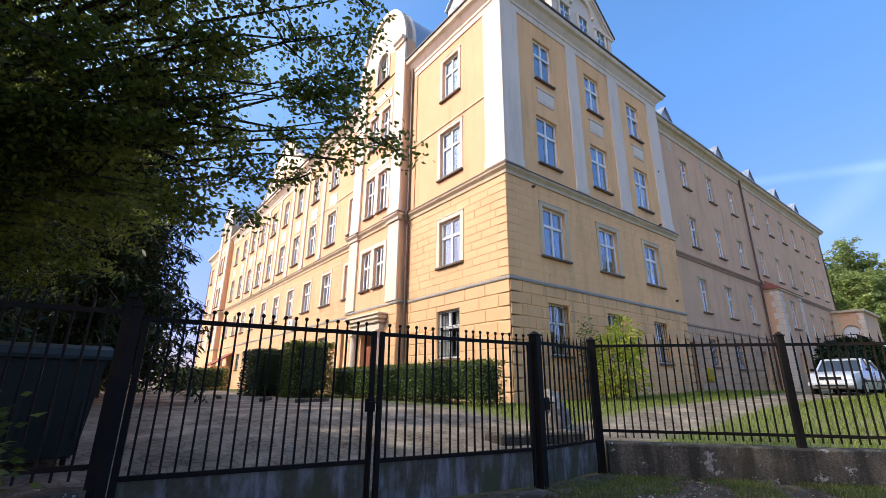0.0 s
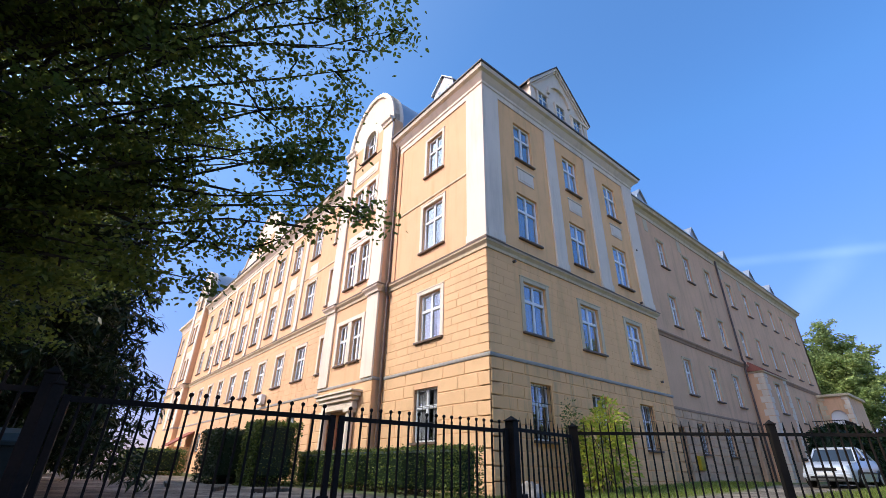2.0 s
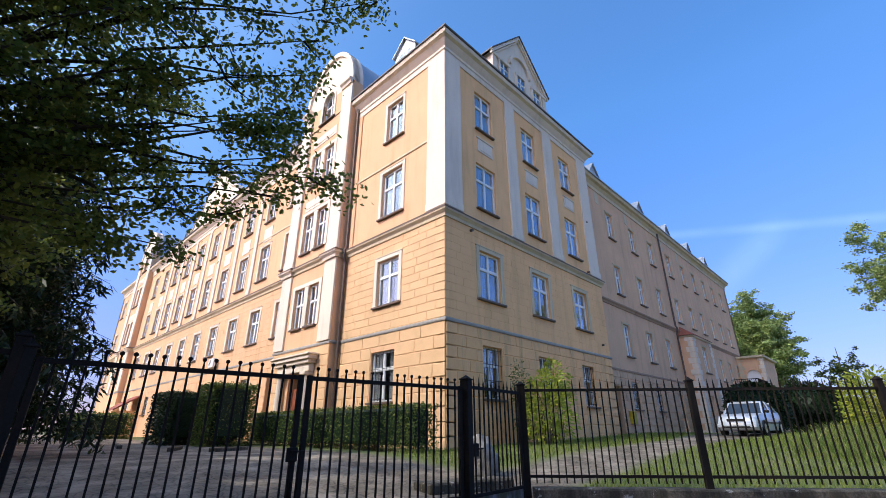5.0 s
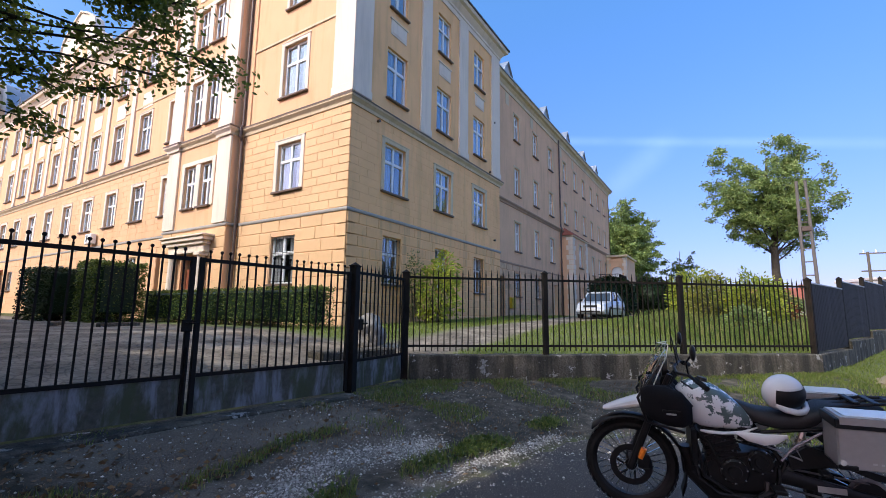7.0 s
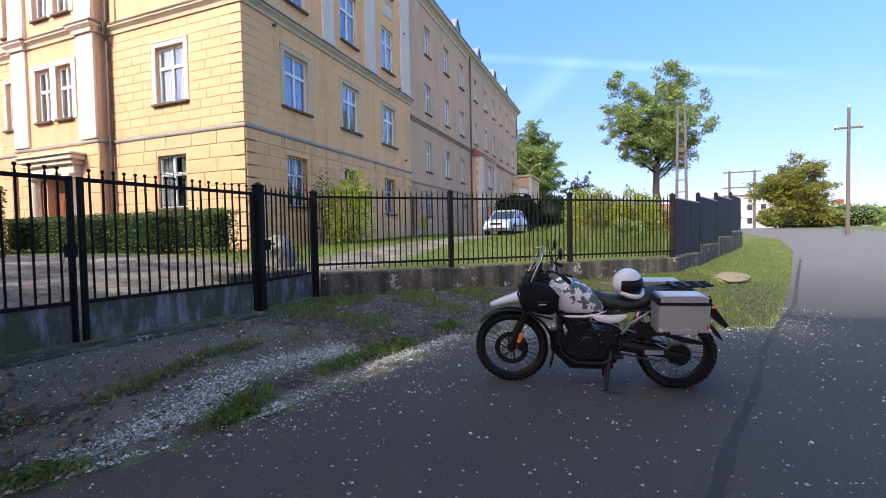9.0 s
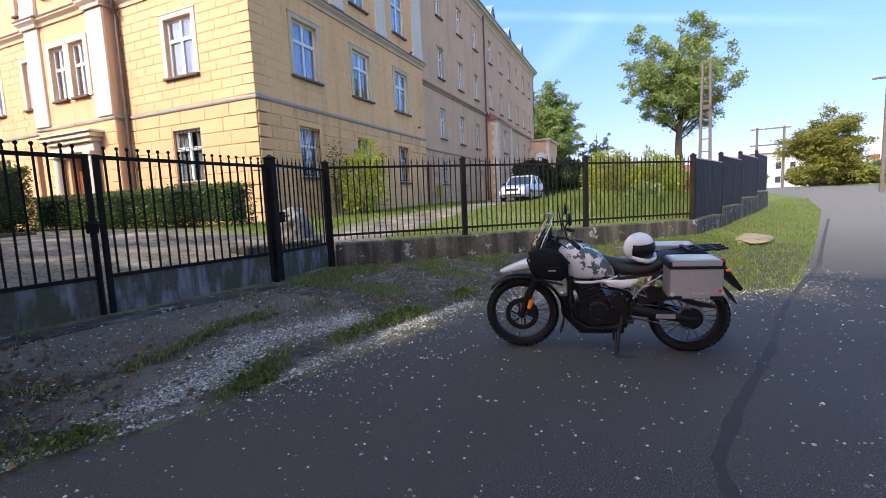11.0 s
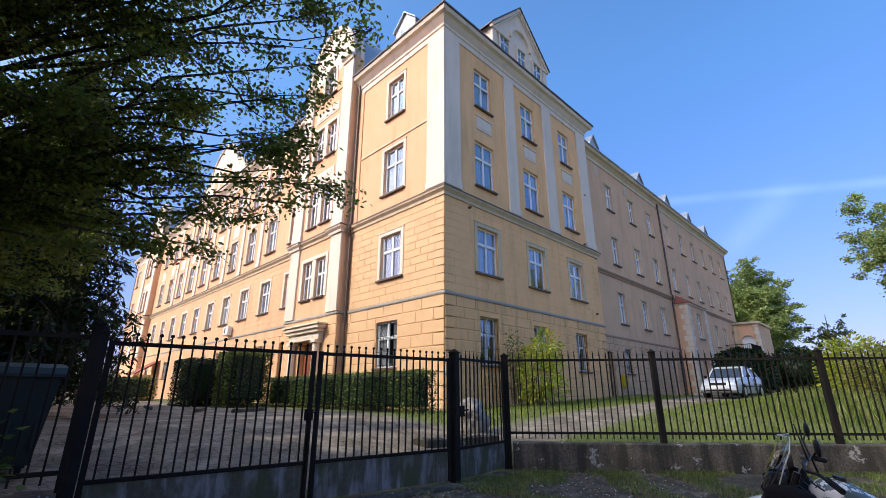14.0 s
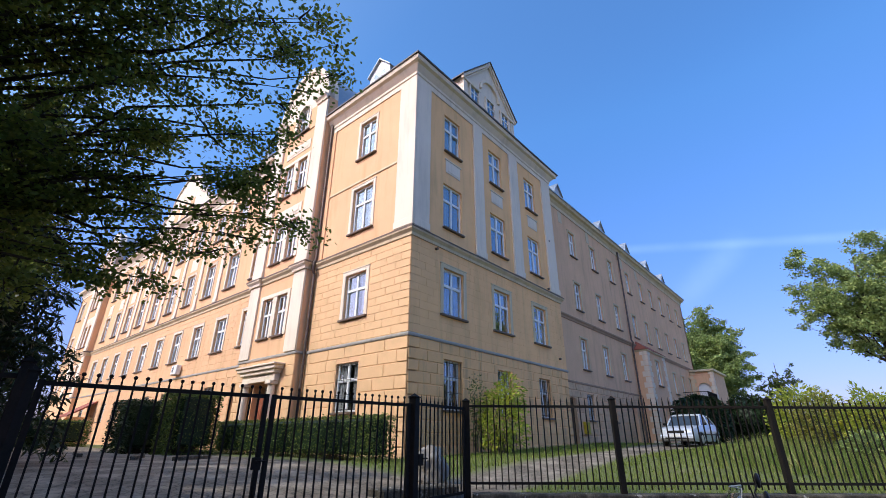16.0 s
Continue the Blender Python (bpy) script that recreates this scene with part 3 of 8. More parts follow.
# --- projecting bay on side A, with a rounded gable ---
def risalit(v0, v1, far=False):
    out = 0.45
    w = moved(WALL_A, out)
    c = (v0 + v1) / 2 - 0.05
    kd1 = Windows(0.95, 2.1, 0.0, 0, split=0.6)
    kd2 = Windows(0.95, 2.35, 0.0, 0, split=0.62)
    kd3 = Windows(0.9, 2.15, 0.0, 0, split=0.62)
    pairs = [(kd1, F1 - 0.1), (kd2, F2 - 0.05), (kd3, F3 - 0.1)]
    holes = [k.hole(c + s * 0.68, z) for k, z in pairs for s in (-1, 1)]
    door = (c - 0.75, c + 0.75, 1.25, 4.0)
    top_win = (c - 0.62, c + 0.62, 18.85, 20.95)
    wl = wall("wall", w, v0, v1, Z_BASE, 20.3, holes + [door, top_win[:3] + (20.3,)], M_YEL, "sunlit yellow projecting bay", thick=0.6)
    for k, z in pairs:
        for s in (-1, 1):
            k.put(w, c + s * 0.68, z)
        bm = nb()
        wall_box(bm, w, c - 1.42, c - 1.17, z - 0.02, z + k.h + 0.22, 0.0, 0.05, 0.01)
        wall_box(bm, w, c + 1.17, c + 1.42, z - 0.02, z + k.h + 0.22, 0.0, 0.05, 0.01)
        wall_box(bm, w, c - 0.19, c + 0.19, z - 0.02, z + k.h, 0.0, 0.045, 0.01)
        wall_box(bm, w, c - 1.17, c + 1.17, z + k.h + 0.01, z + k.h + 0.22, 0.0, 0.05, 0.01)
        part("surround", bm, M_CREAM, building)
    for z in (13.3, 17.55):
        bm = nb()
        wall_box(bm, w, c - 1.25, c + 1.25, z - 0.25, z + 0.4, 0.0, 0.035, 0.02)
        wall_box(bm, w, c - 1.0, c + 1.0, z - 0.1, z + 0.25, 0.03, 0.06, 0.02)
        part("panel", bm, M_CREAM, building, "cream plaster panel")
    # rounded gable top
    half = (v1 - v0) / 2
    arc = [(half * math.cos(a), 20.3 + (half + 0.85) * math.sin(a)) for a in [math.pi * i / 24 for i in range(25)]]
    wn_arc = [(0.62 * math.cos(a), 20.3 + 0.62 * math.sin(a)) for a in [math.pi * i / 12 for i in range(13)]]
    for d0, d1, name, m, ring in ((-0.35, 0.0, "gable", M_CREAM, None), (-0.6, 0.12, "gable_coping", M_CREAM, 0.3)):
        if ring is None:
            outline = arc + wn_arc[::-1]
        else:
            outline = arc + [(x * (half - ring) / half, 20.3 + (z - 20.3) * (half + 0.85 - ring) / (half + 0.85)) for x, z in arc][::-1]
        bm = nb()
        prism(bm, [(-x, z) for x, z in outline], -d1, -d0, "y")
        ob = part(name, bm, m, building)
        ob.matrix_basis = spot_on(w, c + 0.05, 0.0)
    bm = nb()
    n = 13
    for (xa, za), (xb, zb) in zip(wn_arc, wn_arc[1:]):
        prism(bm, [(xa, za), (xb, zb), (xb * 1.28, 20.3 + (zb - 20.3) * 1.28), (xa * 1.28, 20.3 + (za - 20.3) * 1.28)], -0.05, 0.05, "y")
    box(bm, -0.8, -0.62, -0.05, 0.05, 18.8, 20.3)
    box(bm, 0.62, 0.8, -0.05, 0.05, 18.8, 20.3)
    part("surround", bm, M_CREAM, building).matrix_basis = spot_on(w, c, 0.0)
    win = new("window")
    win.parent = building
    bm = nb()
    for (xa, za), (xb, zb) in zip(wn_arc, wn_arc[1:]):
        prism(bm, [(xa, za), (xb, zb), (xb * 0.87, 20.3 + (zb - 20.3) * 0.87), (xa * 0.87, 20.3 + (za - 20.3) * 0.87)], 0.2, 0.27, "y")
    box(bm, -0.62, -0.54, 0.2, 0.27, 18.85, 20.3)
    box(bm, 0.54, 0.62, 0.2, 0.27, 18.85, 20.3)
    box(bm, -0.05, 0.05, 0.19, 0.28, 18.85, 20.88)
    box(bm, -0.54, 0.54, 0.19, 0.28, 18.85, 18.93)
    box(bm, -0.54, 0.54, 0.19, 0.28, 20.0, 20.1)
    part("frame", bm, M_WHITE, win)
    part("pane", prism(nb(), wn_arc + [(-0.62, 18.85), (0.62, 18.85)], 0.23, 0.236, "y"), M_GLASS, win).visible_shadow = False
    part("sill", bx(-0.85, 0.85, -0.12, 0.2, 18.76, 18.85, bevel=0.01), M_SILL, win)
    win.matrix_basis = spot_on(w, c, 0.0)
    # roof barrel behind the gable
    bm = nb()
    rings = []
    for dd in (0.5, 4.0):
        rings.append([bm.verts.new((x * 0.97, dd, z - 0.08)) for x, z in arc])
    for i in range(24):
        bm.faces.new((rings[0][i], rings[0][i + 1], rings[1][i + 1], rings[1][i]))
    part("barrel_roof", bm, M_ZINC, building, "zinc barrel roof behind the gable").matrix_basis = spot_on(w, c + 0.05, 0.0)
    bm = nb()
    for s in (-1, 1):
        box(bm, s * (half - 0.02) - 0.02, s * (half - 0.02) + 0.02, 0.6, 4.0, Z_TOP, 20.4)
    part("dormer_cheek", bm, M_ZINC, building).matrix_basis = spot_on(w, c + 0.05, 0.0)
    # courses and pilasters that frame the bay
    ring_path = [at(w, v1, 0, -out)[:2], at(w, v1, 0)[:2], at(w, v0, 0)[:2], at(w, v0, 0, -out)[:2]]
    part("string_course", sweep(nb(), MID, ring_path), M_TRIM, building)
    part("flashing", sweep(nb(), FLASH, ring_path), M_SILL, building)
    part("string_course", sweep(nb(), LOW, ring_path), M_GREYTRIM, building)
    CAP = [(0, 20.05), (0.08, 20.05), (0.12, 20.2), (0.22, 20.28), (0.24, 20.4), (0.0, 20.45)]
    for a, b in ((v0, v0 + 1.0), (v1 - 1.0, v1)):
        bm = nb()
        wall_box(bm, w, a, b, Z_MID + 0.37, 20.05, 0.0, 0.12, 0.012)
        wall_box(bm, w, a, b, Z_LOW + 0.08, Z_MID - 0.11, 0.0, 0.1, 0.012)
        part("pilaster", bm, M_CREAM, building, "cream pilaster of the bay")
        part("capital", sweep(nb(), CAP, [at(w, b, 0, 0.12)[:2], at(w, a, 0, 0.12)[:2]]), M_CREAM, building)
        wrap = [at(w, b + 0.002, 0, 0)[:2], at(w, b + 0.002, 0, 0.122)[:2], at(w, a - 0.002, 0, 0.122)[:2], at(w, a - 0.002, 0, 0)[:2]]
        part("capital", sweep(nb(), MID, wrap), M_CREAM, building, "moulding carried round the pilaster")
        part("flashing", sweep(nb(), FLASH, wrap), M_SILL, building)
        bm = nb()
        wall_box(bm, w, a - 0.03, b + 0.03, Z_MID + 0.37, Z_MID + 0.74, 0.0, 0.16, 0.02)
        part("pilaster_base", bm, M_CREAM, building)
    return w, wl, c, holes, door


RIS_W, ris_wall, RIS_C, ris_holes, ris_door = risalit(6.75, 12.05)
# portal with columns
bm = nb()
wall_box(bm, RIS_W, RIS_C - 1.75, RIS_C + 1.75, 4.62, 4.8, 0.0, 0.5, 0.02)
wall_box(bm, RIS_W, RIS_C - 1.6, RIS_C + 1.6, 4.45, 4.62, 0.0, 0.4, 0.02)
wall_box(bm, RIS_W, RIS_C - 1.5, RIS_C + 1.5, 4.1, 4.45, 0.0, 0.28, 0.02)
wall_box(bm, RIS_W, RIS_C - 1.85, RIS_C + 1.85, 4.8, 4.88, 0.0, 0.58, 0.01)
part("portal_lintel", bm, M_CREAM, building, "cream moulded lintel over the entrance")
for s in (-1, 1):
    bm = nb()
    p = at(RIS_W, RIS_C + s * 1.2, 0, 0.18)
    rod(bm, (p[0], p[1], 1.3), (p[0], p[1], 4.0), 0.2, 0.17, 20)
    box(bm, p[0] - 0.24, p[0] + 0.24, p[1] - 0.24, p[1] + 0.24, 3.95, 4.1, 0.02)
    box(bm, p[0] - 0.24, p[0] + 0.24, p[1] - 0.24, p[1] + 0.24, 0.95, 1.4, 0.02)
    part("column", bm, M_CREAM, building, "cream portal column")
bm = nb()
wall_box(bm, RIS_W, RIS_C - 0.75, RIS_C - 0.01, 1.25, 3.45, -0.32, -0.26, 0.01)
wall_box(bm, RIS_W, RIS_C + 0.01, RIS_C + 0.75, 1.25, 3.45, -0.32, -0.26, 0.01)
for s in (-1, 1):
    for z in (1.45, 2.35):
        wall_box(bm, RIS_W, RIS_C + s * 0.38 - 0.24, RIS_C + s * 0.38 + 0.24, z, z + 0.75, -0.26, -0.235, 0.012)
part("door", bm, M_DOORRED, building, "red-brown panelled double door")
bm = nb()
wall_box(bm, RIS_W, RIS_C - 0.75, RIS_C + 0.75, 3.5, 4.0, -0.3, -0.29)
part("fanlight", bm, M_GLASS, building)
# downpipe in the corner of the bay
bm = nb()
tube(bm, [(-0.14, 6.55, 18.3), (-0.14, 6.55, 9.9), (-0.26, 6.5, 9.7), (-0.26, 6.5, 9.3), (-0.14, 6.55, 9.1), (-0.14, 6.55, 1.0)], 0.07, 10)
for z in (3.5, 6.8, 11.5, 14.0, 16.8):
    rod(bm, (-0.14, 6.55, z), (-0.14, 6.55, z + 0.06), 0.085, n=10)
part("downpipe", bm, M_PIPE, building, "brown downpipe in the corner of the bay")

# --- long wing along side A ---
WING_END = 45.6
YW = [12.95 + 3.34 * i for i in range(10)]
ka1 = [Windows(1.3, 2.05, 0.18, c, material=M_CREAM) for c in (1, 2)]
ka2 = [Windows(1.3, 2.35, 0.14, c, material=M_CREAM) for c in (2, 1)]
ka3 = [Windows(1.2, 2.2, 0.12, c, material=M_CREAM) for c in (1, 2)]
ka0 = Windows(1.15, 1.5, 0.0, 0, bars=True)
holes_w = []
for i, y in enumerate(YW):
    holes_w += [ka1[i % 2].hole(y, F1), ka2[i % 2].hole(y, F2), ka3[i % 2].hole(y, F3)]
    if i not in (0, 8):
        holes_w.append(ka0.hole(y, 2.9))
holes_w += [(12.55, 13.45, 1.3, 4.4), (39.0, 40.2, 1.2, 3.5)]
wing_a = wall("wall", WALL_A, 12.05, WING_END, Z_BASE, Z_TOP - 0.3, holes_w, M_YEL, "long sunlit yellow wing wall")
for i, y in enumerate(YW):
    ka1[i % 2].put(WALL_A, y, F1)
    ka2[i % 2].put(WALL_A, y, F2)
    ka3[i % 2].put(WALL_A, y, F3)
    if i not in (0, 8):
        ka0.put(WALL_A, y, 2.9)
for u0, u1, z1 in ((12.55, 13.45, 4.4), (39.0, 40.2, 3.5)):
    bm = nb()
    wall_box(bm, WALL_A, u0, u1, 1.2, z1, -0.3, -0.24, 0.01)
    part("door", bm, M_DOORDK, building, "dark wooden side door")
wing_path = [(0.0, WING_END), (0.0, 12.05)]
part("string_course", sweep(nb(), MID, wing_path), M_TRIM, building)
part("flashing", sweep(nb(), FLASH, wing_path), M_SILL, building)
part("string_course", sweep(nb(), LOW, wing_path), M_GREYTRIM, building)
part("cornice", sweep(nb(), TOP, wing_path), M_CREAM, building, "cream cornice of the wing")
part("gutter", sweep(nb(), GUT, wing_path), M_ROOF, building)
for i, y in enumerate(YW[1:], 1):
    if i in (2, 3, 4, 5, 6, 7, 8):
        bm = nb()
        wall_box(bm, WALL_A, y - 1.9, y - 1.45, Z_MID + 0.37, Z_TOP - 1.0, 0.0, 0.09, 0.01)
        wall_box(bm, WALL_A, y - 1.94, y - 1.41, Z_MID + 0.36, Z_MID + 0.66, 0.0, 0.13, 0.02)
        part("pilaster", bm, M_CREAM, building, "cream pilaster of the wing")
    bm = nb()
    wall_box(bm, WALL_A, y - 0.6, y + 0.6, 13.2, 14.2, 0.0, 0.03, 0.015)
    part("panel", bm, M_CREAM, building)
bm = nb()
wall_box(bm, WALL_A, 12.1, 19.0, 13.32, 13.44, 0.0, 0.045, 0.01)
part("string_course", bm, M_TRIM, building)
# broad gable in the middle of the wing
GC = 28.6
bm = nb()
pts = [(-6.3, 18.66), (-6.3, 19.5), (-5.3, 19.7), (-4.6, 20.6), (-3.4, 21.0), (-2.9, 22.3), (-1.6, 23.2), (0, 23.9), (1.6, 23.2), (2.9, 22.3), (3.4, 21.0), (4.6, 20.6), (5.3, 19.7), (6.3, 19.5), (6.3, 18.66)]
prism(bm, pts, -0.05, 0.4, "y")
part("gable", bm, M_CREAM, building, "curved cream gable on the wing").matrix_basis = spot_on(WALL_A, GC, 0.0)
for x in (-1.6, 0, 1.6):
    part("panel", bx(x - 0.45, x + 0.45, -0.08, -0.03, 19.5, 21.0, bevel=0.02), M_YEL, building).matrix_basis = spot_on(WALL_A, GC, 0.0)
for (xa, za), (xb, zb) in zip(pts[1:-1], pts[2:-1]):
    bm = prism(nb(), [(xa, za), (xb, zb), (xb, zb + 0.14), (xa, za + 0.14)], -0.16, 0.45, "y")
    part("gable_coping", bm, M_CREAM, building).matrix_basis = spot_on(WALL_A, GC, 0.0)

risalit(45.6, 50.9, True)
holes_f = []
kf = Windows(1.3, 2.1, 0.16, 1, material=M_CREAM)
for y in (53.0, 56.4):
    holes_f += [kf.hole(y, z) for z in (F1, F2, F3)]
wall("wall", WALL_A, 50.9, 58.5, Z_BASE, Z_TOP - 0.3, holes_f, M_YEL, "far end of the sunlit yellow wing")
for y in (53.0, 56.4):
    for z in (F1, F2, F3):
        kf.put(WALL_A, y, z)
end_path = [(12.0, 58.5), (0.0, 58.5), (0.0, 50.9)]
part("string_course", sweep(nb(), MID, end_path), M_TRIM, building)
part("cornice", sweep(nb(), TOP, end_path), M_CREAM, building)
wall("wall", dict(o=(0, 58.5), u=(1, 0), n=(0, 1), rz=180), 0.0, 14.0, Z_BASE, Z_TOP - 0.3, [], M_YEL, "plain end wall of the wing")

# --- long wing along side B, set back and lower ---
WB = moved(WALL_B, -0.62)
BE, Z_WTOP, Z_WMID, Z_WLOW = 48.8, 17.9, 9.05, 4.95
XW = [17.5, 21.35, 25.05, 29.2, 32.75, 36.0, 39.3, 42.5, 45.7]
kb1 = [Windows(1.0, 2.05, 0.1, c, material=M_TRIM) for c in (1, 2)]
kb2 = [Windows(1.0, 2.0, 0.1, c, material=M_TRIM) for c in (2, 1)]
kb3 = [Windows(1.0, 1.95, 0.1, c, material=M_TRIM) for c in (1, 2)]
kb0 = Windows(1.0, 1.6, 0.0, 0, bars=True)
holes_v = []
for i, x in enumerate(XW):
    holes_v += [kb2[i % 2].hole(x, 9.95), kb3[i % 2].hole(x, 14.0)]
    if i not in (3, 4):
        holes_v.append(kb1[i % 2].hole(x, 5.9))
    if i in (0, 1, 5, 6, 7):
        holes_v.append(kb0.hole(x, 2.76))
door_holes = [(14.35, 15.25, 1.35, 4.0), (25.2, 26.1, 1.45, 4.05)]
wing_b = wall("wall", WB, PB - 0.6, BE, Z_BASE, Z_WTOP - 0.2, holes_v + door_holes, M_TAN, "weathered tan render wall in the shade")
for i, x in enumerate(XW):
    kb2[i % 2].put(WB, x, 9.95)
    kb3[i % 2].put(WB, x, 14.0)
    if i not in (3, 4):
        kb1[i % 2].put(WB, x, 5.9)
    if i in (0, 1, 5, 6, 7):
        kb0.put(WB, x, 2.76)
for (u0, u1, z0, z1), m, lab in zip(door_holes, (M_DOORDK, M_WHITE), ("dark wooden side door", "white side door")):
    bm = nb()
    wall_box(bm, WB, u0, u1, z0, z1, -0.3, -0.24, 0.01)
    for z in (z0 + 0.2, z0 + 1.3):
        wall_box(bm, WB, u0 + 0.15, u1 - 0.15, z, z + 0.9, -0.24, -0.22, 0.01)
    part("door", bm, m, building, lab)
wb_path = [(PB, 0.62), (BE, 0.62), (BE, 13.0)]
W_MID = [(0, Z_WMID - 0.12), (0.05, Z_WMID - 0.12), (0.08, Z_WMID), (0.15, Z_WMID + 0.08), (0.15, Z_WMID + 0.16), (0, Z_WMID + 0.24)]
W_LOW = [(0, Z_WLOW - 0.06), (0.05, Z_WLOW - 0.06), (0.05, Z_WLOW + 0.05), (0, Z_WLOW + 0.08)]
W_TOP = [(0, Z_WTOP - 0.75), (0.05, Z_WTOP - 0.75), (0.06, Z_WTOP - 0.5), (0.2, Z_WTOP - 0.3), (0.36, Z_WTOP - 0.22), (0.42, Z_WTOP), (0, Z_WTOP)]
part("string_course", sweep(nb(), W_MID, wb_path), M_COURSE, building)
part("string_course", sweep(nb(), W_LOW, wb_path), M_COURSE, building)
part("cornice", sweep(nb(), W_TOP, wb_path), M_TRIM, building, "sand cornice of the tan wing")
part("gutter", sweep(nb(), [(0.4, Z_WTOP + 0.004), (0.5, Z_WTOP + 0.004), (0.5, Z_WTOP + 0.09), (0.4, Z_WTOP + 0.09)], wb_path), M_ZINC, building, "zinc gutter")
wall("wall", dict(o=(BE, 0.62), u=(0, 1), n=(1, 0), rz=90), 0.0, 13.0, Z_BASE, Z_WTOP - 0.2, [], M_TAN, "plain end wall of the tan wing")
wall("wall", dict(o=(PB, 0.0), u=(0, 1), n=(1, 0), rz=90), 0.0, 0.62, Z_BASE, Z_TOP - 0.3, [], M_YEL_LIFT, "narrow return of the pavilion")
bm = tube(nb(), [(27.2, 0.48, 17.5), (27.2, 0.48, 9.4), (27.15, 0.36, 9.2), (27.2, 0.48, 8.8), (27.2, 0.48, 1.3)], 0.07, 8)
part("downpipe", bm, M_PIPE, building, "dark downpipe on the tan wing")
# paler mended patches of render
for x in (15.6, 20.4, 27.9, 31.8):
    bm = nb()
    wall_box(bm, WB, x, x + 0.55, 16.2, 17.1, 0.0, 0.012)
    part("render_patch", bm, M_TRIM, building, "paler mended render patch")
# two-storey oriel with a red roof
O0, O1, OZ = 28.0, 33.0, 8.55
WO = moved(WB, 0.95)
oriel_win = (29.9, 31.1, 5.9, 8.0)
wall("oriel_wall", WO, O0, O1, Z_BASE, OZ, [oriel_win, (29.7, 30.3, 2.7, 4.1), (30.7, 31.3, 2.7, 4.1)], M_TAN, "tan oriel wall with pale quoins")
for x, nx in ((O0, -1), (O1, 1)):
    bm = nb()
    box(bm, min(x, x - nx * 0.4), max(x, x - nx * 0.4), 0.125, 0.62, Z_BASE, OZ)
    part("oriel_wall", bm, M_TAN, building)
w1 = make_window(1.2, 2.1, 0.12, 1)
w1.matrix_basis = spot_on(WO, 30.5, 5.9)
for x in (30.0, 31.0):
    bm = nb()
    wall_box(bm, WO, x - 0.3, x + 0.3, 2.7, 4.1, -0.25, -0.2)
    part("dark_pane", bm, M_GLASS, building)
for k in range(17):
    z = 1.2 + k * 0.44
    d = 0.5 if k % 2 else 0.75
    for a, b in ((O0 - 0.03, O0 + d), (O1 - d, O1 + 0.03)):
        bm = nb()
        wall_box(bm, WO, a, b, z, min(z + 0.41, OZ - 0.02), 0.0, 0.035, 0.01)
        part("quoin", bm, M_CREAM, building)
    part("quoin", bx(O0 - 0.035, O0, -0.33, -0.33 + d * 0.8, z, min(z + 0.41, OZ - 0.02), bevel=0.01), M_CREAM, building)
bm = nb()
wall_box(bm, WO, O0 - 0.1, O1 + 0.1, OZ, OZ + 0.14, -0.95, 0.12, 0.02)
part("cornice", bm, M_TRIM, building)
bm = nb()
v = [bm.verts.new(p) for p in ((O0 - 0.2, -0.5, OZ + 0.14), (O1 + 0.2, -0.5, OZ + 0.14), (O1 + 0.2, 0.62, OZ + 0.14), (O0 - 0.2, 0.62, OZ + 0.14), (O0 + 0.6, 0.62, OZ + 1.0), (O1 - 0.6, 0.62, OZ + 1.0))]
for f in ((0, 1, 5, 4), (0, 4, 3), (1, 2, 5), (0, 3, 2, 1), (3, 4, 5, 2)):
    bm.faces.new([v[i] for i in f])
part("oriel_roof", bm, M_REDTILE, building, "small red tiled hipped roof")

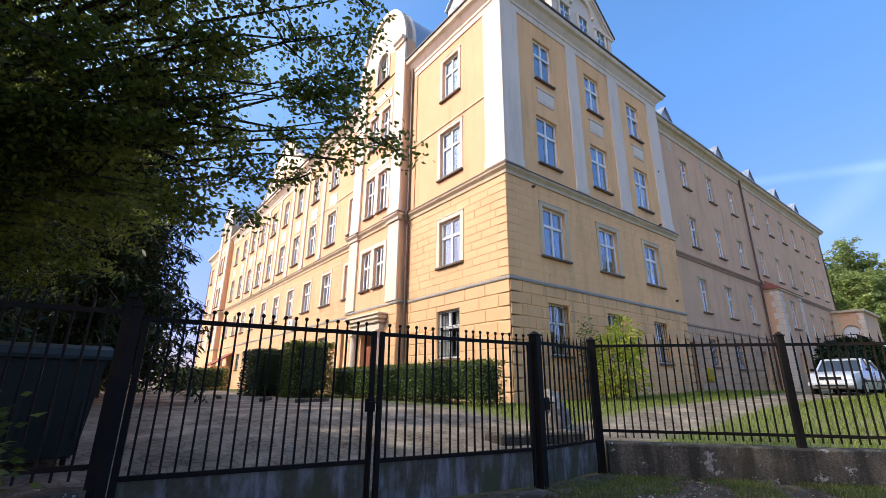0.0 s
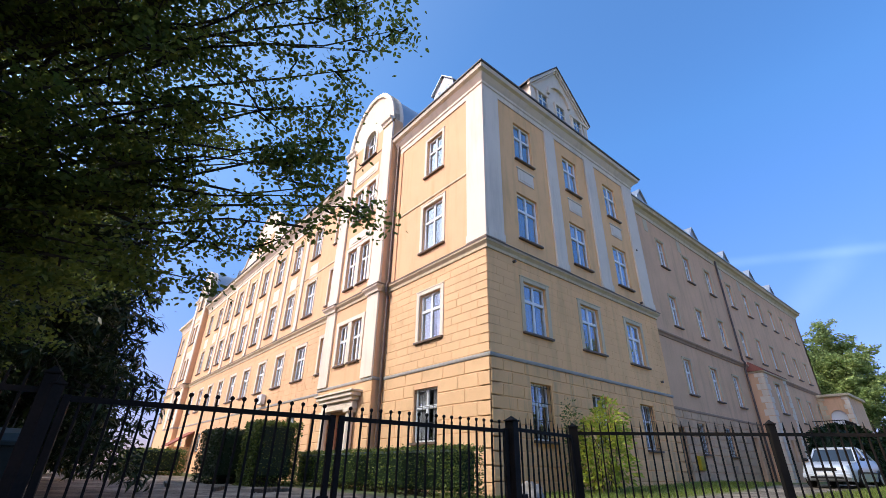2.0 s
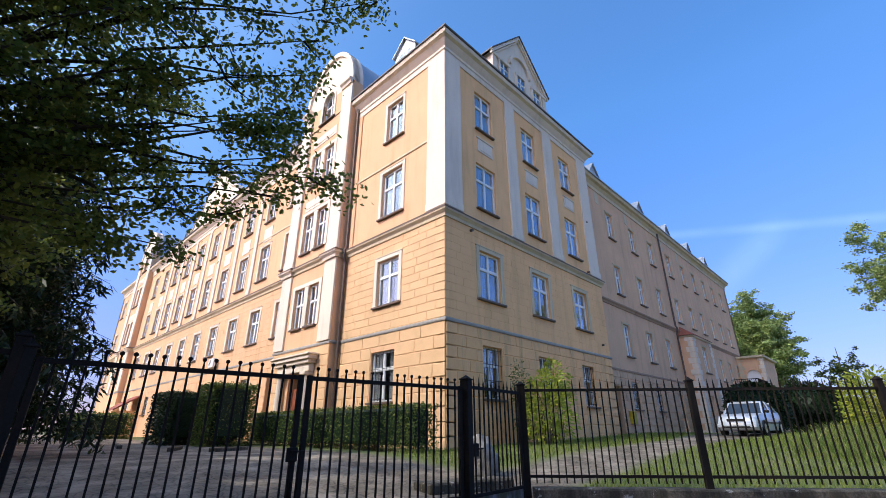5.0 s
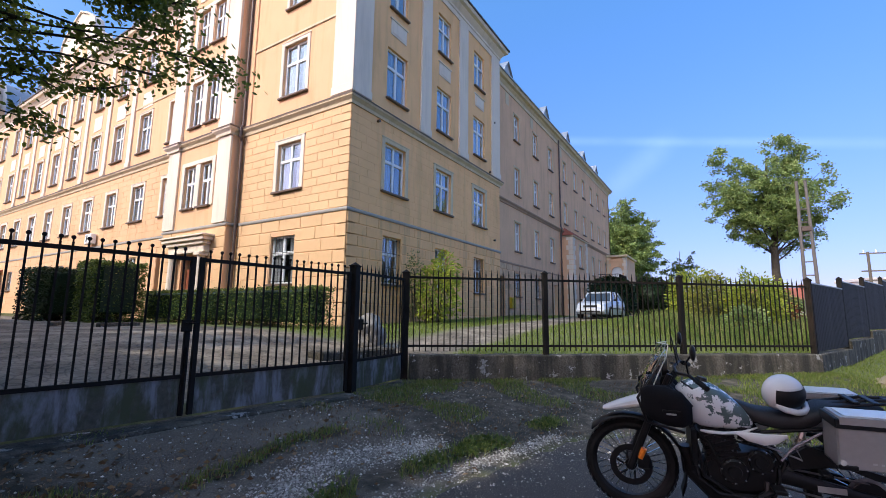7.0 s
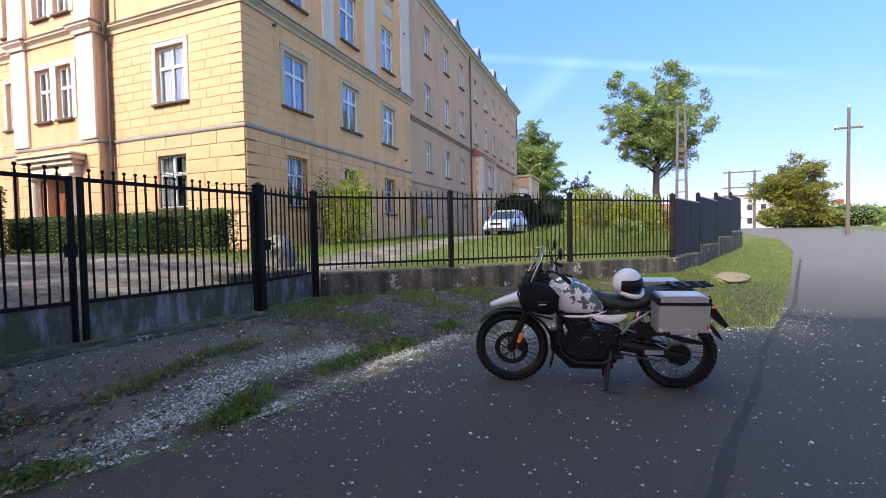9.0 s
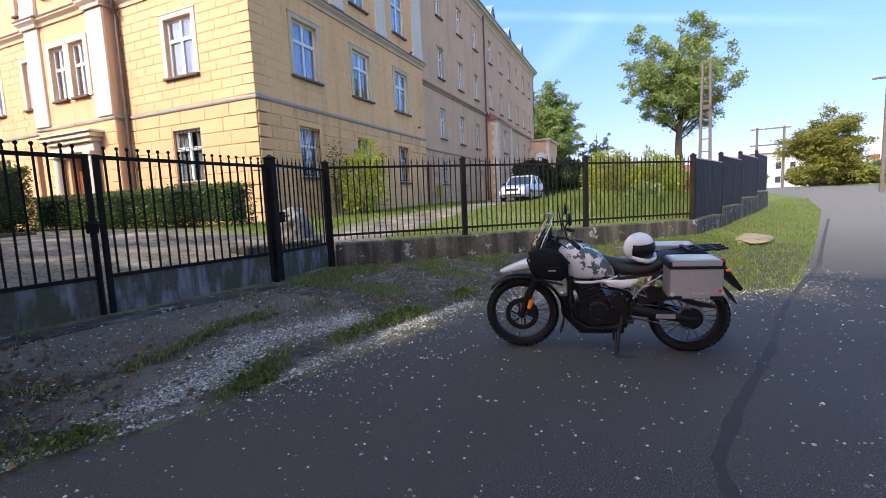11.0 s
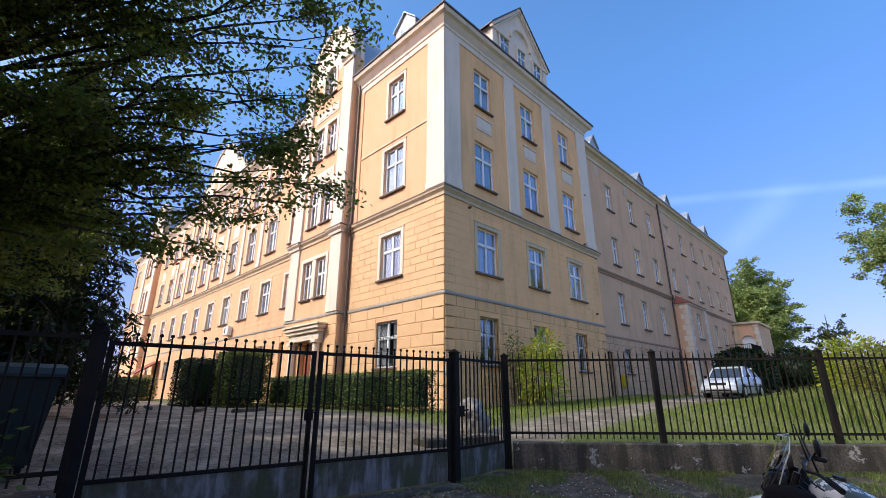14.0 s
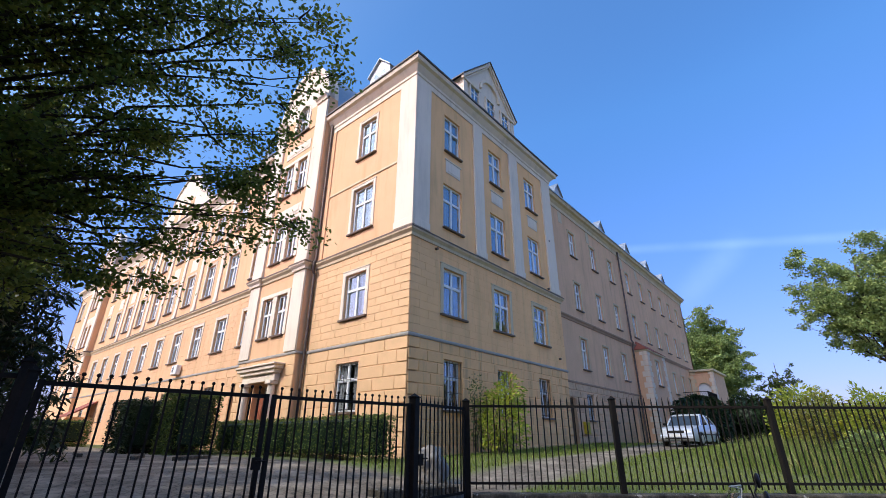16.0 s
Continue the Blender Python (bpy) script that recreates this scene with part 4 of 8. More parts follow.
# --- annex at the end of side B, with an arched opening ---
def annex():
    x0, x1, y0, zt = 46.0, 52.5, -1.7, 8.7
    bm = nb()
    # west face, with an arch cut through
    arc_c, arc_r = -0.62, 0.62
    arch = [(arc_c + arc_r * math.cos(a), 6.9 + arc_r * math.sin(a)) for a in [math.pi * i / 10 for i in range(11)]]
    outline = [(y0, 1.0), (y0, zt), (0.62, zt), (0.62, 1.0), (arc_c + arc_r, 1.0)] + arch + [(arc_c - arc_r, 1.0)]
    prism(bm, outline, x0, x0 + 0.35, "x")
    box(bm, x0 + 0.05, x0 + 0.3, arc_c - arc_r, arc_c + arc_r, 1.0, 5.8)
    box(bm, x0 + 0.35, x1, y0, y0 + 0.35, 1.0, zt)
    box(bm, x1 - 0.35, x1, y0 + 0.35, 3.0, 1.0, zt)
    part("annex_wall", bm, M_TAN, building, "tan annex wall with an arched opening")
    part("annex_roof", bx(x0 - 0.25, x1 + 0.25, y0 - 0.25, 0.6, zt + 0.004, zt + 0.25, bevel=0.04), M_TRIM, building)
    bm = bx(x0 + 0.2, x0 + 0.24, arc_c - arc_r, arc_c + arc_r, 5.8, 7.6)
    part("fanlight", bm, M_WHITE, building, "white arched fanlight panel")
    for k in range(11):
        z = 4.2 + k * 0.42
        d = 0.35 if k % 2 else 0.55
        bm = nb()
        box(bm, x0 - 0.04, x0 - 0.001, 0.6 - d, 0.6, z, z + 0.39, 0.01)
        part("quoin", bm, M_TRIM, building)
        bm = nb()
        box(bm, x0 - 0.04, x0 + d, y0 - 0.04, y0 + d * 0.8, z, z + 0.39, 0.01)
        part("quoin", bm, M_CREAM, building)
    bm = nb()
    bx0, bx1, by = x0 - 4.5, x0 - 0.01, y0
    box(bm, bx0, bx1, by, 0.6, 5.1, 5.3, 0.02)
    part("balcony", bm, M_CONC, building, "concrete balcony slab")
    bm = nb()
    for i in range(31):
        x = bx0 + 0.05 + (bx1 - bx0 - 0.1) * i / 30
        rod(bm, (x, by + 0.05, 5.3), (x, by + 0.05, 6.2), 0.014, n=5)
    for j in range(13):
        y = by + 0.05 + (0.55 - by) * j / 13
        rod(bm, (bx0 + 0.05, y, 5.3), (bx0 + 0.05, y, 6.2), 0.014, n=5)
    box(bm, bx0 + 0.02, bx1, by + 0.02, by + 0.08, 6.2, 6.26)
    box(bm, bx0 + 0.02, bx0 + 0.08, by + 0.08, 0.6, 6.2, 6.26)
    part("balcony_railing", bm, M_IRON, building, "dark iron balcony railing")


annex()

# --- interiors, plain, with the dimness of unlit rooms put into their colour ---
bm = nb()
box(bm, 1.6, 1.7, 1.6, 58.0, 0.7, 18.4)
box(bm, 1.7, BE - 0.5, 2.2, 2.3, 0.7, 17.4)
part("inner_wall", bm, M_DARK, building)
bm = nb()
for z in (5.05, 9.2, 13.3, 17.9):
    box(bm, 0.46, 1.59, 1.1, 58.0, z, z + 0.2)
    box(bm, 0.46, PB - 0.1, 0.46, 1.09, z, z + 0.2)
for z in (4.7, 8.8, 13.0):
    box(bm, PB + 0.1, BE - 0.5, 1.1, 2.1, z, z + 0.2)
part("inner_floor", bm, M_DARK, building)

# --- roofs ---
bm = nb()
e, zt = 0.5, Z_TOP + 0.02
v = [bm.verts.new(p) for p in ((-e, -e, zt), (PB + e, -e, zt), (PB + e, 13.5, zt), (-e, 13.5, zt), (4.8, 5.0, 22.6), (PB - 4.5, 5.0, 22.6), (PB - 4.5, 9, 22.6), (4.8, 9, 22.6))]
for f in ((0, 1, 5, 4), (1, 2, 6, 5), (2, 3, 7, 6), (3, 0, 4, 7), (4, 5, 6, 7)):
    bm.faces.new([v[i] for i in f])
v = [bm.verts.new(p) for p in ((-e, 9, zt), (-e, 59.0, zt), (6.5, 59.0, 23.0), (6.5, 9, 23.0), (13.5, 59.0, zt), (13.5, 9, zt))]
bm.faces.new([v[i] for i in (0, 3, 2, 1)])
bm.faces.new([v[i] for i in (3, 5, 4, 2)])
bm.faces.new([v[i] for i in (1, 2, 4)])
zw = Z_WTOP + 0.02
v = [bm.verts.new(p) for p in ((PB - 1, 0.2, zw), (BE + 0.4, 0.2, zw), (BE - 5, 6.8, 22.0), (PB - 1, 6.8, 22.0), (BE + 0.4, 13.4, zw), (PB - 1, 13.4, zw))]
for f in ((0, 1, 2, 3), (1, 4, 2), (3, 2, 4, 5)):
    bm.faces.new([v[i] for i in f])
part("roof", bm, M_ROOF, building, "dark sheet-covered hipped roof")


def dormer(w, u, d, z, wd=1.1, hh=0.75, gab=0.85, deep=2.2):
    """A little zinc-clad dormer with a pointed front."""
    ob = new("dormer")
    ob.parent = building
    part("dormer_front", prism(nb(), [(-wd / 2, 0), (wd / 2, 0), (wd / 2, hh), (0, hh + gab), (-wd / 2, hh)], 0.0, deep, "y"), M_ZINCP, ob, "pale zinc cladding")
    bm = nb()
    o = 0.1
    for s in (-1, 1):
        prism(bm, [(0, hh + gab + 0.02), (s * (wd / 2 + o), hh - o * 1.5), (s * (wd / 2 + o), hh - o * 1.5 + 0.07), (0, hh + gab + 0.1)], -0.14, deep, "y")
    part("dormer_roof", bm, M_ZINC, ob)
    for s in (-1, 1):
        part("dormer_cheek", bx(min(s * wd / 2, s * (wd / 2 + 0.012)), max(s * wd / 2, s * (wd / 2 + 0.012)), 0.03, deep, 0.0, hh - 0.16), M_ZINC, ob, "grey zinc cheek")
    part("dormer_window", bx(-wd * 0.3, wd * 0.3, -0.02, 0.0, 0.1, hh * 0.95), M_GLASS, ob)
    ob.matrix_basis = spot_on(w, u, z, d)
    return ob


dormer(WALL_A, 3.15, -0.25, 18.7, 1.6, 1.75, 0.75)
for y in (15.2, 20.0, 37.5, 42.0):
    dormer(WALL_A, y, -0.4, 18.75, 1.3, 0.95, 1.0)
for x in (15.9, 24.0, 30.3, 36.4, 42.0):
    dormer(WB, x, 0.02, 18.0, 1.25, 0.7, 0.72)

# --- gable dormer above side B ---
GX, GH, GE, GA = 6.35, 2.55, 20.85, 23.55
bm = nb()
prism(bm, [(GX - GH, 18.66), (GX + GH, 18.66), (GX + GH, GE), (GX, GA), (GX - GH, GE)], 0.05, 4.6, "y")
part("gable", bm, M_CREAM, building, "cream gable above the cornice")
bm = nb()
for s in (-1, 1):
    prism(bm, [(GX, GA + 0.12), (GX + s * (GH + 0.3), GE - 0.2), (GX + s * (GH + 0.3), GE - 0.12), (GX, GA + 0.2)], -0.2, 4.7, "y")
part("gable_roof", bm, M_ROOF, building, "dark roof edge of the gable")
bm = nb()
for s in (-1, 1):
    prism(bm, [(GX, GA - 0.1), (GX + s * (GH + 0.2), GE - 0.36), (GX + s * (GH + 0.24), GE - 0.17), (GX, GA + 0.115)], -0.14, 0.05, "y")
    prism(bm, [(GX, GA - 0.25), (GX + s * (GH + 0.1), GE - 0.44), (GX + s * (GH + 0.1), GE - 0.34), (GX, GA - 0.1)], -0.06, 0.05, "y")
part("gable_verge", bm, M_CREAM, building, "cream raking moulding")
bm = nb()
for s in (-1, 1):
    box(bm, GX + s * 2.65 - (0.35 if s > 0 else 0), GX + s * 2.65 + (0 if s > 0 else 0.35), -0.03, 0.05, 18.7, GE - 0.35, 0.01)
    box(bm, min(GX + s * 1.05, GX + s * 2.7), max(GX + s * 1.05, GX + s * 2.7), -0.09, 0.05, GE - 0.35, GE - 0.15, 0.02)
arcp = [(GX + 1.05 * math.cos(a), 21.0 + 1.05 * math.sin(a)) for a in [math.pi * i / 14 for i in range(15)]]
for (xa, za), (xb, zb) in zip(arcp, arcp[1:]):
    k = 0.84
    prism(bm, [(xa, za), (xb, zb), (GX + (xb - GX) * k, 21.0 + (zb - 21.0) * k), (GX + (xa - GX) * k, 21.0 + (za - 21.0) * k)], -0.09, 0.05, "y")
part("gable_moulding", bm, M_CREAM, building)
for x in (-1.6, 0, 1.6):
    bm = nb()
    for a, b, c, d in ((-0.5, -0.38, 19.3, 20.55), (0.38, 0.5, 19.3, 20.55), (-0.5, 0.5, 20.55, 20.67), (-0.55, 0.55, 19.18, 19.3)):
        box(bm, GX + x + a, GX + x + b, -0.06, 0.049, c, d)
    part("surround", bm, M_CREAM, building)
    win = new("window")
    win.parent = building
    bm = nb()
    box(bm, GX + x - 0.03, GX + x + 0.03, 0.0, 0.04, 19.3, 20.55)
    box(bm, GX + x - 0.38, GX + x + 0.38, 0.0, 0.04, 20.05, 20.12)
    part("frame", bm, M_WHITE, win)
    part("pane", bx(GX + x - 0.38, GX + x + 0.38, 0.02, 0.026, 19.3, 20.55), M_GLASS, win)
    # dark sheet on the solid gable, in place of a shaded room
    part("dark_backing", bx(GX + x - 0.38, GX + x + 0.38, 0.036, 0.046, 19.3, 20.55), M_DARK, win, "dark sheet standing in for an unlit room")

# small ventilation pots and stains on the pavilion
for x, z in ((12.3, 13.3), (11.7, 9.95), (1.5, 9.2), (12.3, 5.9)):
    part("wall_vent", rod(nb(), (x, -0.13, z), (x, 0.05, z), 0.06, n=8), M_SILL, building)


# ---- ground, road ----
FENCE = [(-30.0, -2.8), (-16.0, -4.85), (-10.9, -5.6), (-8.53, -5.98), (-6.18, -6.35), (-4.57, -6.17), (1.35, -13.0), (4.3, -14.05), (7.3, -15.1), (10.3, -16.2), (13.3, -17.2), (60.0, -28.0)]
EDGE = [(-70.0, -1.5), (-30.0, -4.9), (-14.0, -7.55), (-10.3, -8.25), (-9.5, -8.65), (-8.64, -8.94), (-7.55, -9.2), (-6.8, -9.4), (-5.7, -9.62), (-4.7, -10.4), (-4.35, -12.6), (-3.8, -13.7), (0.0, -15.0), (4.0, -16.3), (12.0, -18.8), (22.0, -21.2), (34.0, -22.0), (50.0, -18.5), (75.0, -6.0), (120.0, 25.0)]


# weedy joints between the old slabs of the apron, and the drift of gravel between them
JOINT_UP = [(-11.2, -6.75), (-9.95, -7.06), (-9.6, -7.5), (-9.01, -7.54), (-8.14, -7.42), (-7.6, -7.52)]
JOINT_LOW = [(-10.0, -8.3), (-9.42, -8.53), (-8.97, -8.66), (-8.33, -8.55), (-7.39, -8.7), (-6.83, -8.84), (-5.83, -9.04), (-4.9, -9.3)]
DRIFT = [(-9.75, -8.28), (-9.27, -8.26), (-8.82, -8.19), (-8.3, -8.05), (-7.77, -8.2), (-7.2, -8.42)]
DRIFT_LOW = [(-9.1, -8.92), (-8.5, -8.86), (-7.9, -9.0), (-7.3, -9.1), (-6.5, -9.28), (-5.7, -9.45)]


def to_line(x, y, line):
    """Distance to a bent line, signed: positive on its left side."""
    best = np.full(np.shape(x), 1e9)
    sign = np.ones(np.shape(x))
    for (ax, ay), (bx_, by_) in zip(line, line[1:]):
        dx, dy = bx_ - ax, by_ - ay
        k = np.clip(((x - ax) * dx + (y - ay) * dy) / (dx * dx + dy * dy), 0, 1)
        px, py = ax + k * dx, ay + k * dy
        d = np.hypot(x - px, y - py)
        s = np.where(dx * (y - ay) - dy * (x - ax) >= 0, 1.0, -1.0)
        better = d < best - 1e-9
        best, sign = np.where(better, d, best), np.where(better, s, sign)
    return best * sign


def ease(v):
    v = np.clip(v, 0, 1)
    return v * v * (3 - 2 * v)


def rise(x, y):
    """The slow climb of the land to the east."""
    return 0.034 * np.clip(np.hypot(np.clip(x + 3.0, 0, None), 0.3 * (y + 14)) - 2.0, 0, 45) * (x > -3)


def height(x, y):
    x, y = np.asarray(x, float), np.asarray(y, float)
    f = to_line(x, y, FENCE)
    r = to_line(x, y, EDGE)
    out = rise(x, y) + 0.27 * ease(r / 2.6) * np.where(x < 3, 1, 0.7)
    inn = 0.6 + 0.42 * ease((f - 0.2) / 6.5) + 0.027 * np.clip(x, 0, 15) + 0.004 * np.clip(y, 0, 60)
    gate = ease((x + 11.2) / 0.6) * ease((-6.0 - x) / 0.6)
    inn = inn - 0.2 * gate * ease(1 - f / 3.0)
    inn = np.maximum(inn, rise(x, y) * (x > 22))
    return np.where(f > 0.2, inn, out)


def gz(x, y):
    return float(height(x, y))


fine = np.arange(-19.0, 17.0, 0.14)
far = np.array([20, 24, 29, 35, 43, 55, 75, 110, 170, 280, 500, 1000, 2500.0])
xs = np.concatenate([-far[::-1] - 3, fine, far])
ys = np.concatenate([-far[::-1] - 4, np.arange(-22.0, 3.0, 0.14), np.arange(3.5, 20, 0.8), far + 2])
gx, gy = np.meshgrid(xs, ys)
g_h = height(gx, gy)
r_in = to_line(gx, gy, EDGE)
g_h = np.where((r_in < -0.05) & (r_in > -9.0), g_h - 0.06, g_h)
nx_, ny_ = len(xs), len(ys)
idx = np.arange(nx_ * ny_).reshape(ny_, nx_)
quads = np.stack([idx[:-1, :-1], idx[:-1, 1:], idx[1:, 1:], idx[1:, :-1]], -1).reshape(-1, 4)
me = bpy.data.meshes.new("ground")
me.from_pydata(np.stack([gx, gy, g_h], -1).reshape(-1, 3).tolist(), [], quads.tolist())
f_in = to_line(gx, gy, FENCE)
# what lies where: paved drive, gravel apron, bare dirt
drive_n = ease((f_in - 0.1) / 0.3) * np.maximum(ease((gx + 12.2) / 0.5) * ease((-2.9 - gx) / 0.5) * (gy > -7), ease((gy + 6.3 + 0.5 * ease((gx - 8) / 4)) / 0.5) * ease((-3.8 + 0.5 * ease((gx - 8) / 4) - gy) / 0.5) * ease((gx + 8) / 0.5) * (gx < 40))
apron = ((f_in < 0.1) & (gx < 1.5)) * ease((r_in + 0.1) / 0.15) * ease((3.0 - gx) / 2)
dust = np.clip(np.exp(-(to_line(gx, gy, DRIFT) / 0.24) ** 2) + 0.8 * np.exp(-(to_line(gx, gy, DRIFT_LOW) / 0.12) ** 2) + 0.55 * np.exp(-((r_in - 0.04) / 0.1) ** 2) * (gx < -9.0), 0, 1) * (f_in < 0.1)
litter = np.clip(np.exp(-(to_line(gx, gy, JOINT_UP) / 0.16) ** 2) + np.exp(-(to_line(gx, gy, JOINT_LOW) / 0.2) ** 2) + ease((gx + 7.4) / 0.8) * ease((-f_in) / 0.4) * 0.8 + ease((-9.6 - gx) / 0.8), 0, 1) * (f_in < 0.1)
for key, val in (("drive", drive_n), ("apron", apron), ("dust", dust), ("litter", litter)):
    attr = me.attributes.new(key, "FLOAT", "POINT")
    attr.data.foreach_set("value", np.asarray(val, float).ravel())
me.polygons.foreach_set("use_smooth", [True] * len(me.polygons))


def ground_matter():
    m, t, b = nodes_of("ground_cover")

    def attr(k):
        a = t.nodes.new("ShaderNodeAttribute")
        a.attribute_name = k
        return a.outputs["Fac"]

    grass = ramp(t, spot(t, 0.7, 6), [(0.3, (0.085, 0.105, 0.028)), (0.55, (0.15, 0.175, 0.045)), (0.75, (0.25, 0.22, 0.09))])
    grass = mixc(t, 0.5, grass, ramp(t, spot(t, 22, 5), [(0.3, (0.035, 0.05, 0.015)), (0.7, (0.2, 0.21, 0.07))]))
    slab = ramp(t, spot(t, 0.9, 7), [(0.3, (0.065, 0.05, 0.034)), (0.5, (0.14, 0.113, 0.08)), (0.68, (0.25, 0.207, 0.15))])
    slab = mixc(t, 0.4, slab, ramp(t, spot(t, 70, 6), [(0.38, (0.028, 0.022, 0.015)), (0.55, (0.115, 0.093, 0.066)), (0.68, (0.4, 0.35, 0.27))]))
    crack = t.nodes.new("ShaderNodeTexVoronoi")
    crack.feature = "DISTANCE_TO_EDGE"
    crack.inputs["Scale"].default_value = 1.15
    place = t.nodes.new("ShaderNodeNewGeometry")
    t.links.new(place.outputs["Position"], crack.inputs["Vector"])
    slab = mixc(t, ramp(t, crack.outputs[0], [(0.002, (0.4,) * 3), (0.01, (0, 0, 0))]), slab, (0.02, 0.018, 0.014))
    soil = ramp(t, spot(t, 9, 7), [(0.3, (0.022, 0.02, 0.012)), (0.55, (0.062, 0.052, 0.034)), (0.72, (0.14, 0.115, 0.075))])
    chalk = ramp(t, spot(t, 55, 7), [(0.34, (0.045, 0.038, 0.028)), (0.52, (0.19, 0.165, 0.13)), (0.66, (0.44, 0.4, 0.33))])

    def broken(mask, scale, lo, hi):
        """An attribute whose edge is frayed by noise."""
        n = t.nodes.new("ShaderNodeMath")
        n.operation = "ADD"
        t.links.new(mask, n.inputs[0])
        t.links.new(spot(t, scale, 6), n.inputs[1])
        return ramp(t, n.outputs[0], [(lo, (0, 0, 0)), (hi, (1, 1, 1))])

    half = t.nodes.new("ShaderNodeMath")
    half.operation = "MULTIPLY"
    half.inputs[1].default_value = 0.5
    t.links.new(attr("litter"), half.inputs[0])
    slab = mixc(t, broken(half.outputs[0], 4, 0.72, 0.92), slab, soil)
    half = t.nodes.new("ShaderNodeMath")
    half.operation = "MULTIPLY"
    half.inputs[1].default_value = 0.5
    t.links.new(attr("dust"), half.inputs[0])
    slab = mixc(t, broken(half.outputs[0], 6, 0.68, 0.95), slab, chalk)
    vor = t.nodes.new("ShaderNodeTexVoronoi")
    geo = t.nodes.new("ShaderNodeNewGeometry")
    vor.feature = "DISTANCE_TO_EDGE"
    vor.inputs["Scale"].default_value = 5.5
    t.links.new(geo.outputs["Position"], vor.inputs["Vector"])
    sett = ramp(t, vor.outputs[0], [(0.0, (0.025, 0.02, 0.015)), (0.1, (0.22, 0.18, 0.13))])
    sett = mixc(t, 0.5, sett, ramp(t, spot(t, 1.2, 6), [(0.38, (0.05, 0.04, 0.027)), (0.5, (0.17, 0.14, 0.105)), (0.64, (0.42, 0.36, 0.28))]))
    c = mixc(t, attr("apron"), grass, slab)
    c = mixc(t, attr("drive"), c, sett)
    t.links.new(c, b.inputs["Base Color"])
    b.inputs["Roughness"].default_value = 0.95
    bp = t.nodes.new("ShaderNodeBump")
    bp.inputs["Strength"].default_value = 0.7
    bp.inputs["Distance"].default_value = 0.03
    t.links.new(spot(t, 26, 6), bp.inputs["Height"])
    t.links.new(bp.outputs[0], b.inputs["Normal"])
    return m


me.materials.append(ground_matter())
tagged(new("ground", me), "grassy ground with a cobbled drive and a gravelly apron", "ground", kind="structure")


def asphalt():
    m, t, b = nodes_of("asphalt")
    c = ramp(t, spot(t, 0.5, 6), [(0.3, (0.062, 0.053, 0.044)), (0.7, (0.1, 0.087, 0.072))])
    c = mixc(t, 0.6, c, ramp(t, spot(t, 120, 4), [(0.38, (0.016, 0.015, 0.014)), (0.56, (0.084, 0.072, 0.058)), (0.66, (0.46, 0.4, 0.32))]))
    # paler further along: the brightness of sunlit asphalt is put into the colour
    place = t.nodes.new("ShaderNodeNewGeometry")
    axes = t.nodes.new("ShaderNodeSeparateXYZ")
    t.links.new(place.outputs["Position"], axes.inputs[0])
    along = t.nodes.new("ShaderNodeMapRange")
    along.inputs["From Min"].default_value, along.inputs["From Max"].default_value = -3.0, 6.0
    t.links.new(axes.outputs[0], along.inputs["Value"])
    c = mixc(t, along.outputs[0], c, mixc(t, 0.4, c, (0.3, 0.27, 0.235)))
    t.links.new(c, b.inputs["Base Color"])
    b.inputs["Roughness"].default_value = 0.8
    b.inputs["Specular IOR Level"].default_value = 0.35
    bp = t.nodes.new("ShaderNodeBump")
    bp.inputs["Strength"].default_value = 0.6
    bp.inputs["Distance"].default_value = 0.01
    t.links.new(spot(t, 90, 5), bp.inputs["Height"])
    t.links.new(bp.outputs[0], b.inputs["Normal"])
    return m


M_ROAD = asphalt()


def fine_line(line, step):
    out = []
    for (ax, ay), (bx_, by_) in zip(line, line[1:]):
        n = max(1, int(math.hypot(bx_ - ax, by_ - ay) / step))
        out += [(ax + (bx_ - ax) * i / n, ay + (by_ - ay) * i / n) for i in range(n)]
    return out + [line[-1]]


rng = random.Random(7)
left = fine_line(EDGE, 0.35)
rows = []
prev = None
for i, (x, y) in enumerate(left):
    a, b = left[max(0, i - 14)], left[min(len(left) - 1, i + 14)]
    d = Vector((b[0] - a[0], b[1] - a[1])).normalized()
    nrm = Vector((d.y, -d.x))
    jag = rng.uniform(-0.05, 0.05)
    row = []
    slim = 0.42 + 0.58 * float(ease(np.float64((x + 19.0) / 5.0)))
    for off in (-0.02 + jag, 0.25, 0.7, 1.4, 2.4, 3.6, 5.0, 6.6, 8.3):
        px, py = x + nrm.x * off * slim, y + nrm.y * off * slim
        row.append((px, py, float(rise(np.float64(px), np.float64(py))) + (0.0 if off > 0.1 else -0.03)))
    rows.append(row)
verts = [p for r in rows for p in r]
faces = [(i * 9 + j, (i + 1) * 9 + j, (i + 1) * 9 + j + 1, i * 9 + j + 1) for i in range(len(rows) - 1) for j in range(8)]
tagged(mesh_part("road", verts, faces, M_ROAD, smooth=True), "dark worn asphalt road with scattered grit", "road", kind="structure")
# tar seam along the road
M_TAR = surface("tar_seam", (0.06, 0.053, 0.046), 0.85, vary=0.3, grain=40, bump=0.2)
seam = fine_line([(-9.7, -12.1), (-9.0, -12.05), (-8.2, -12.3), (-7.0, -12.75), (-5.5, -13.2), (-4.0, -13.75), (-1.5, -14.75), (2.0, -15.9), (8.0, -17.9)], 0.12)
bm = nb()
pv = None
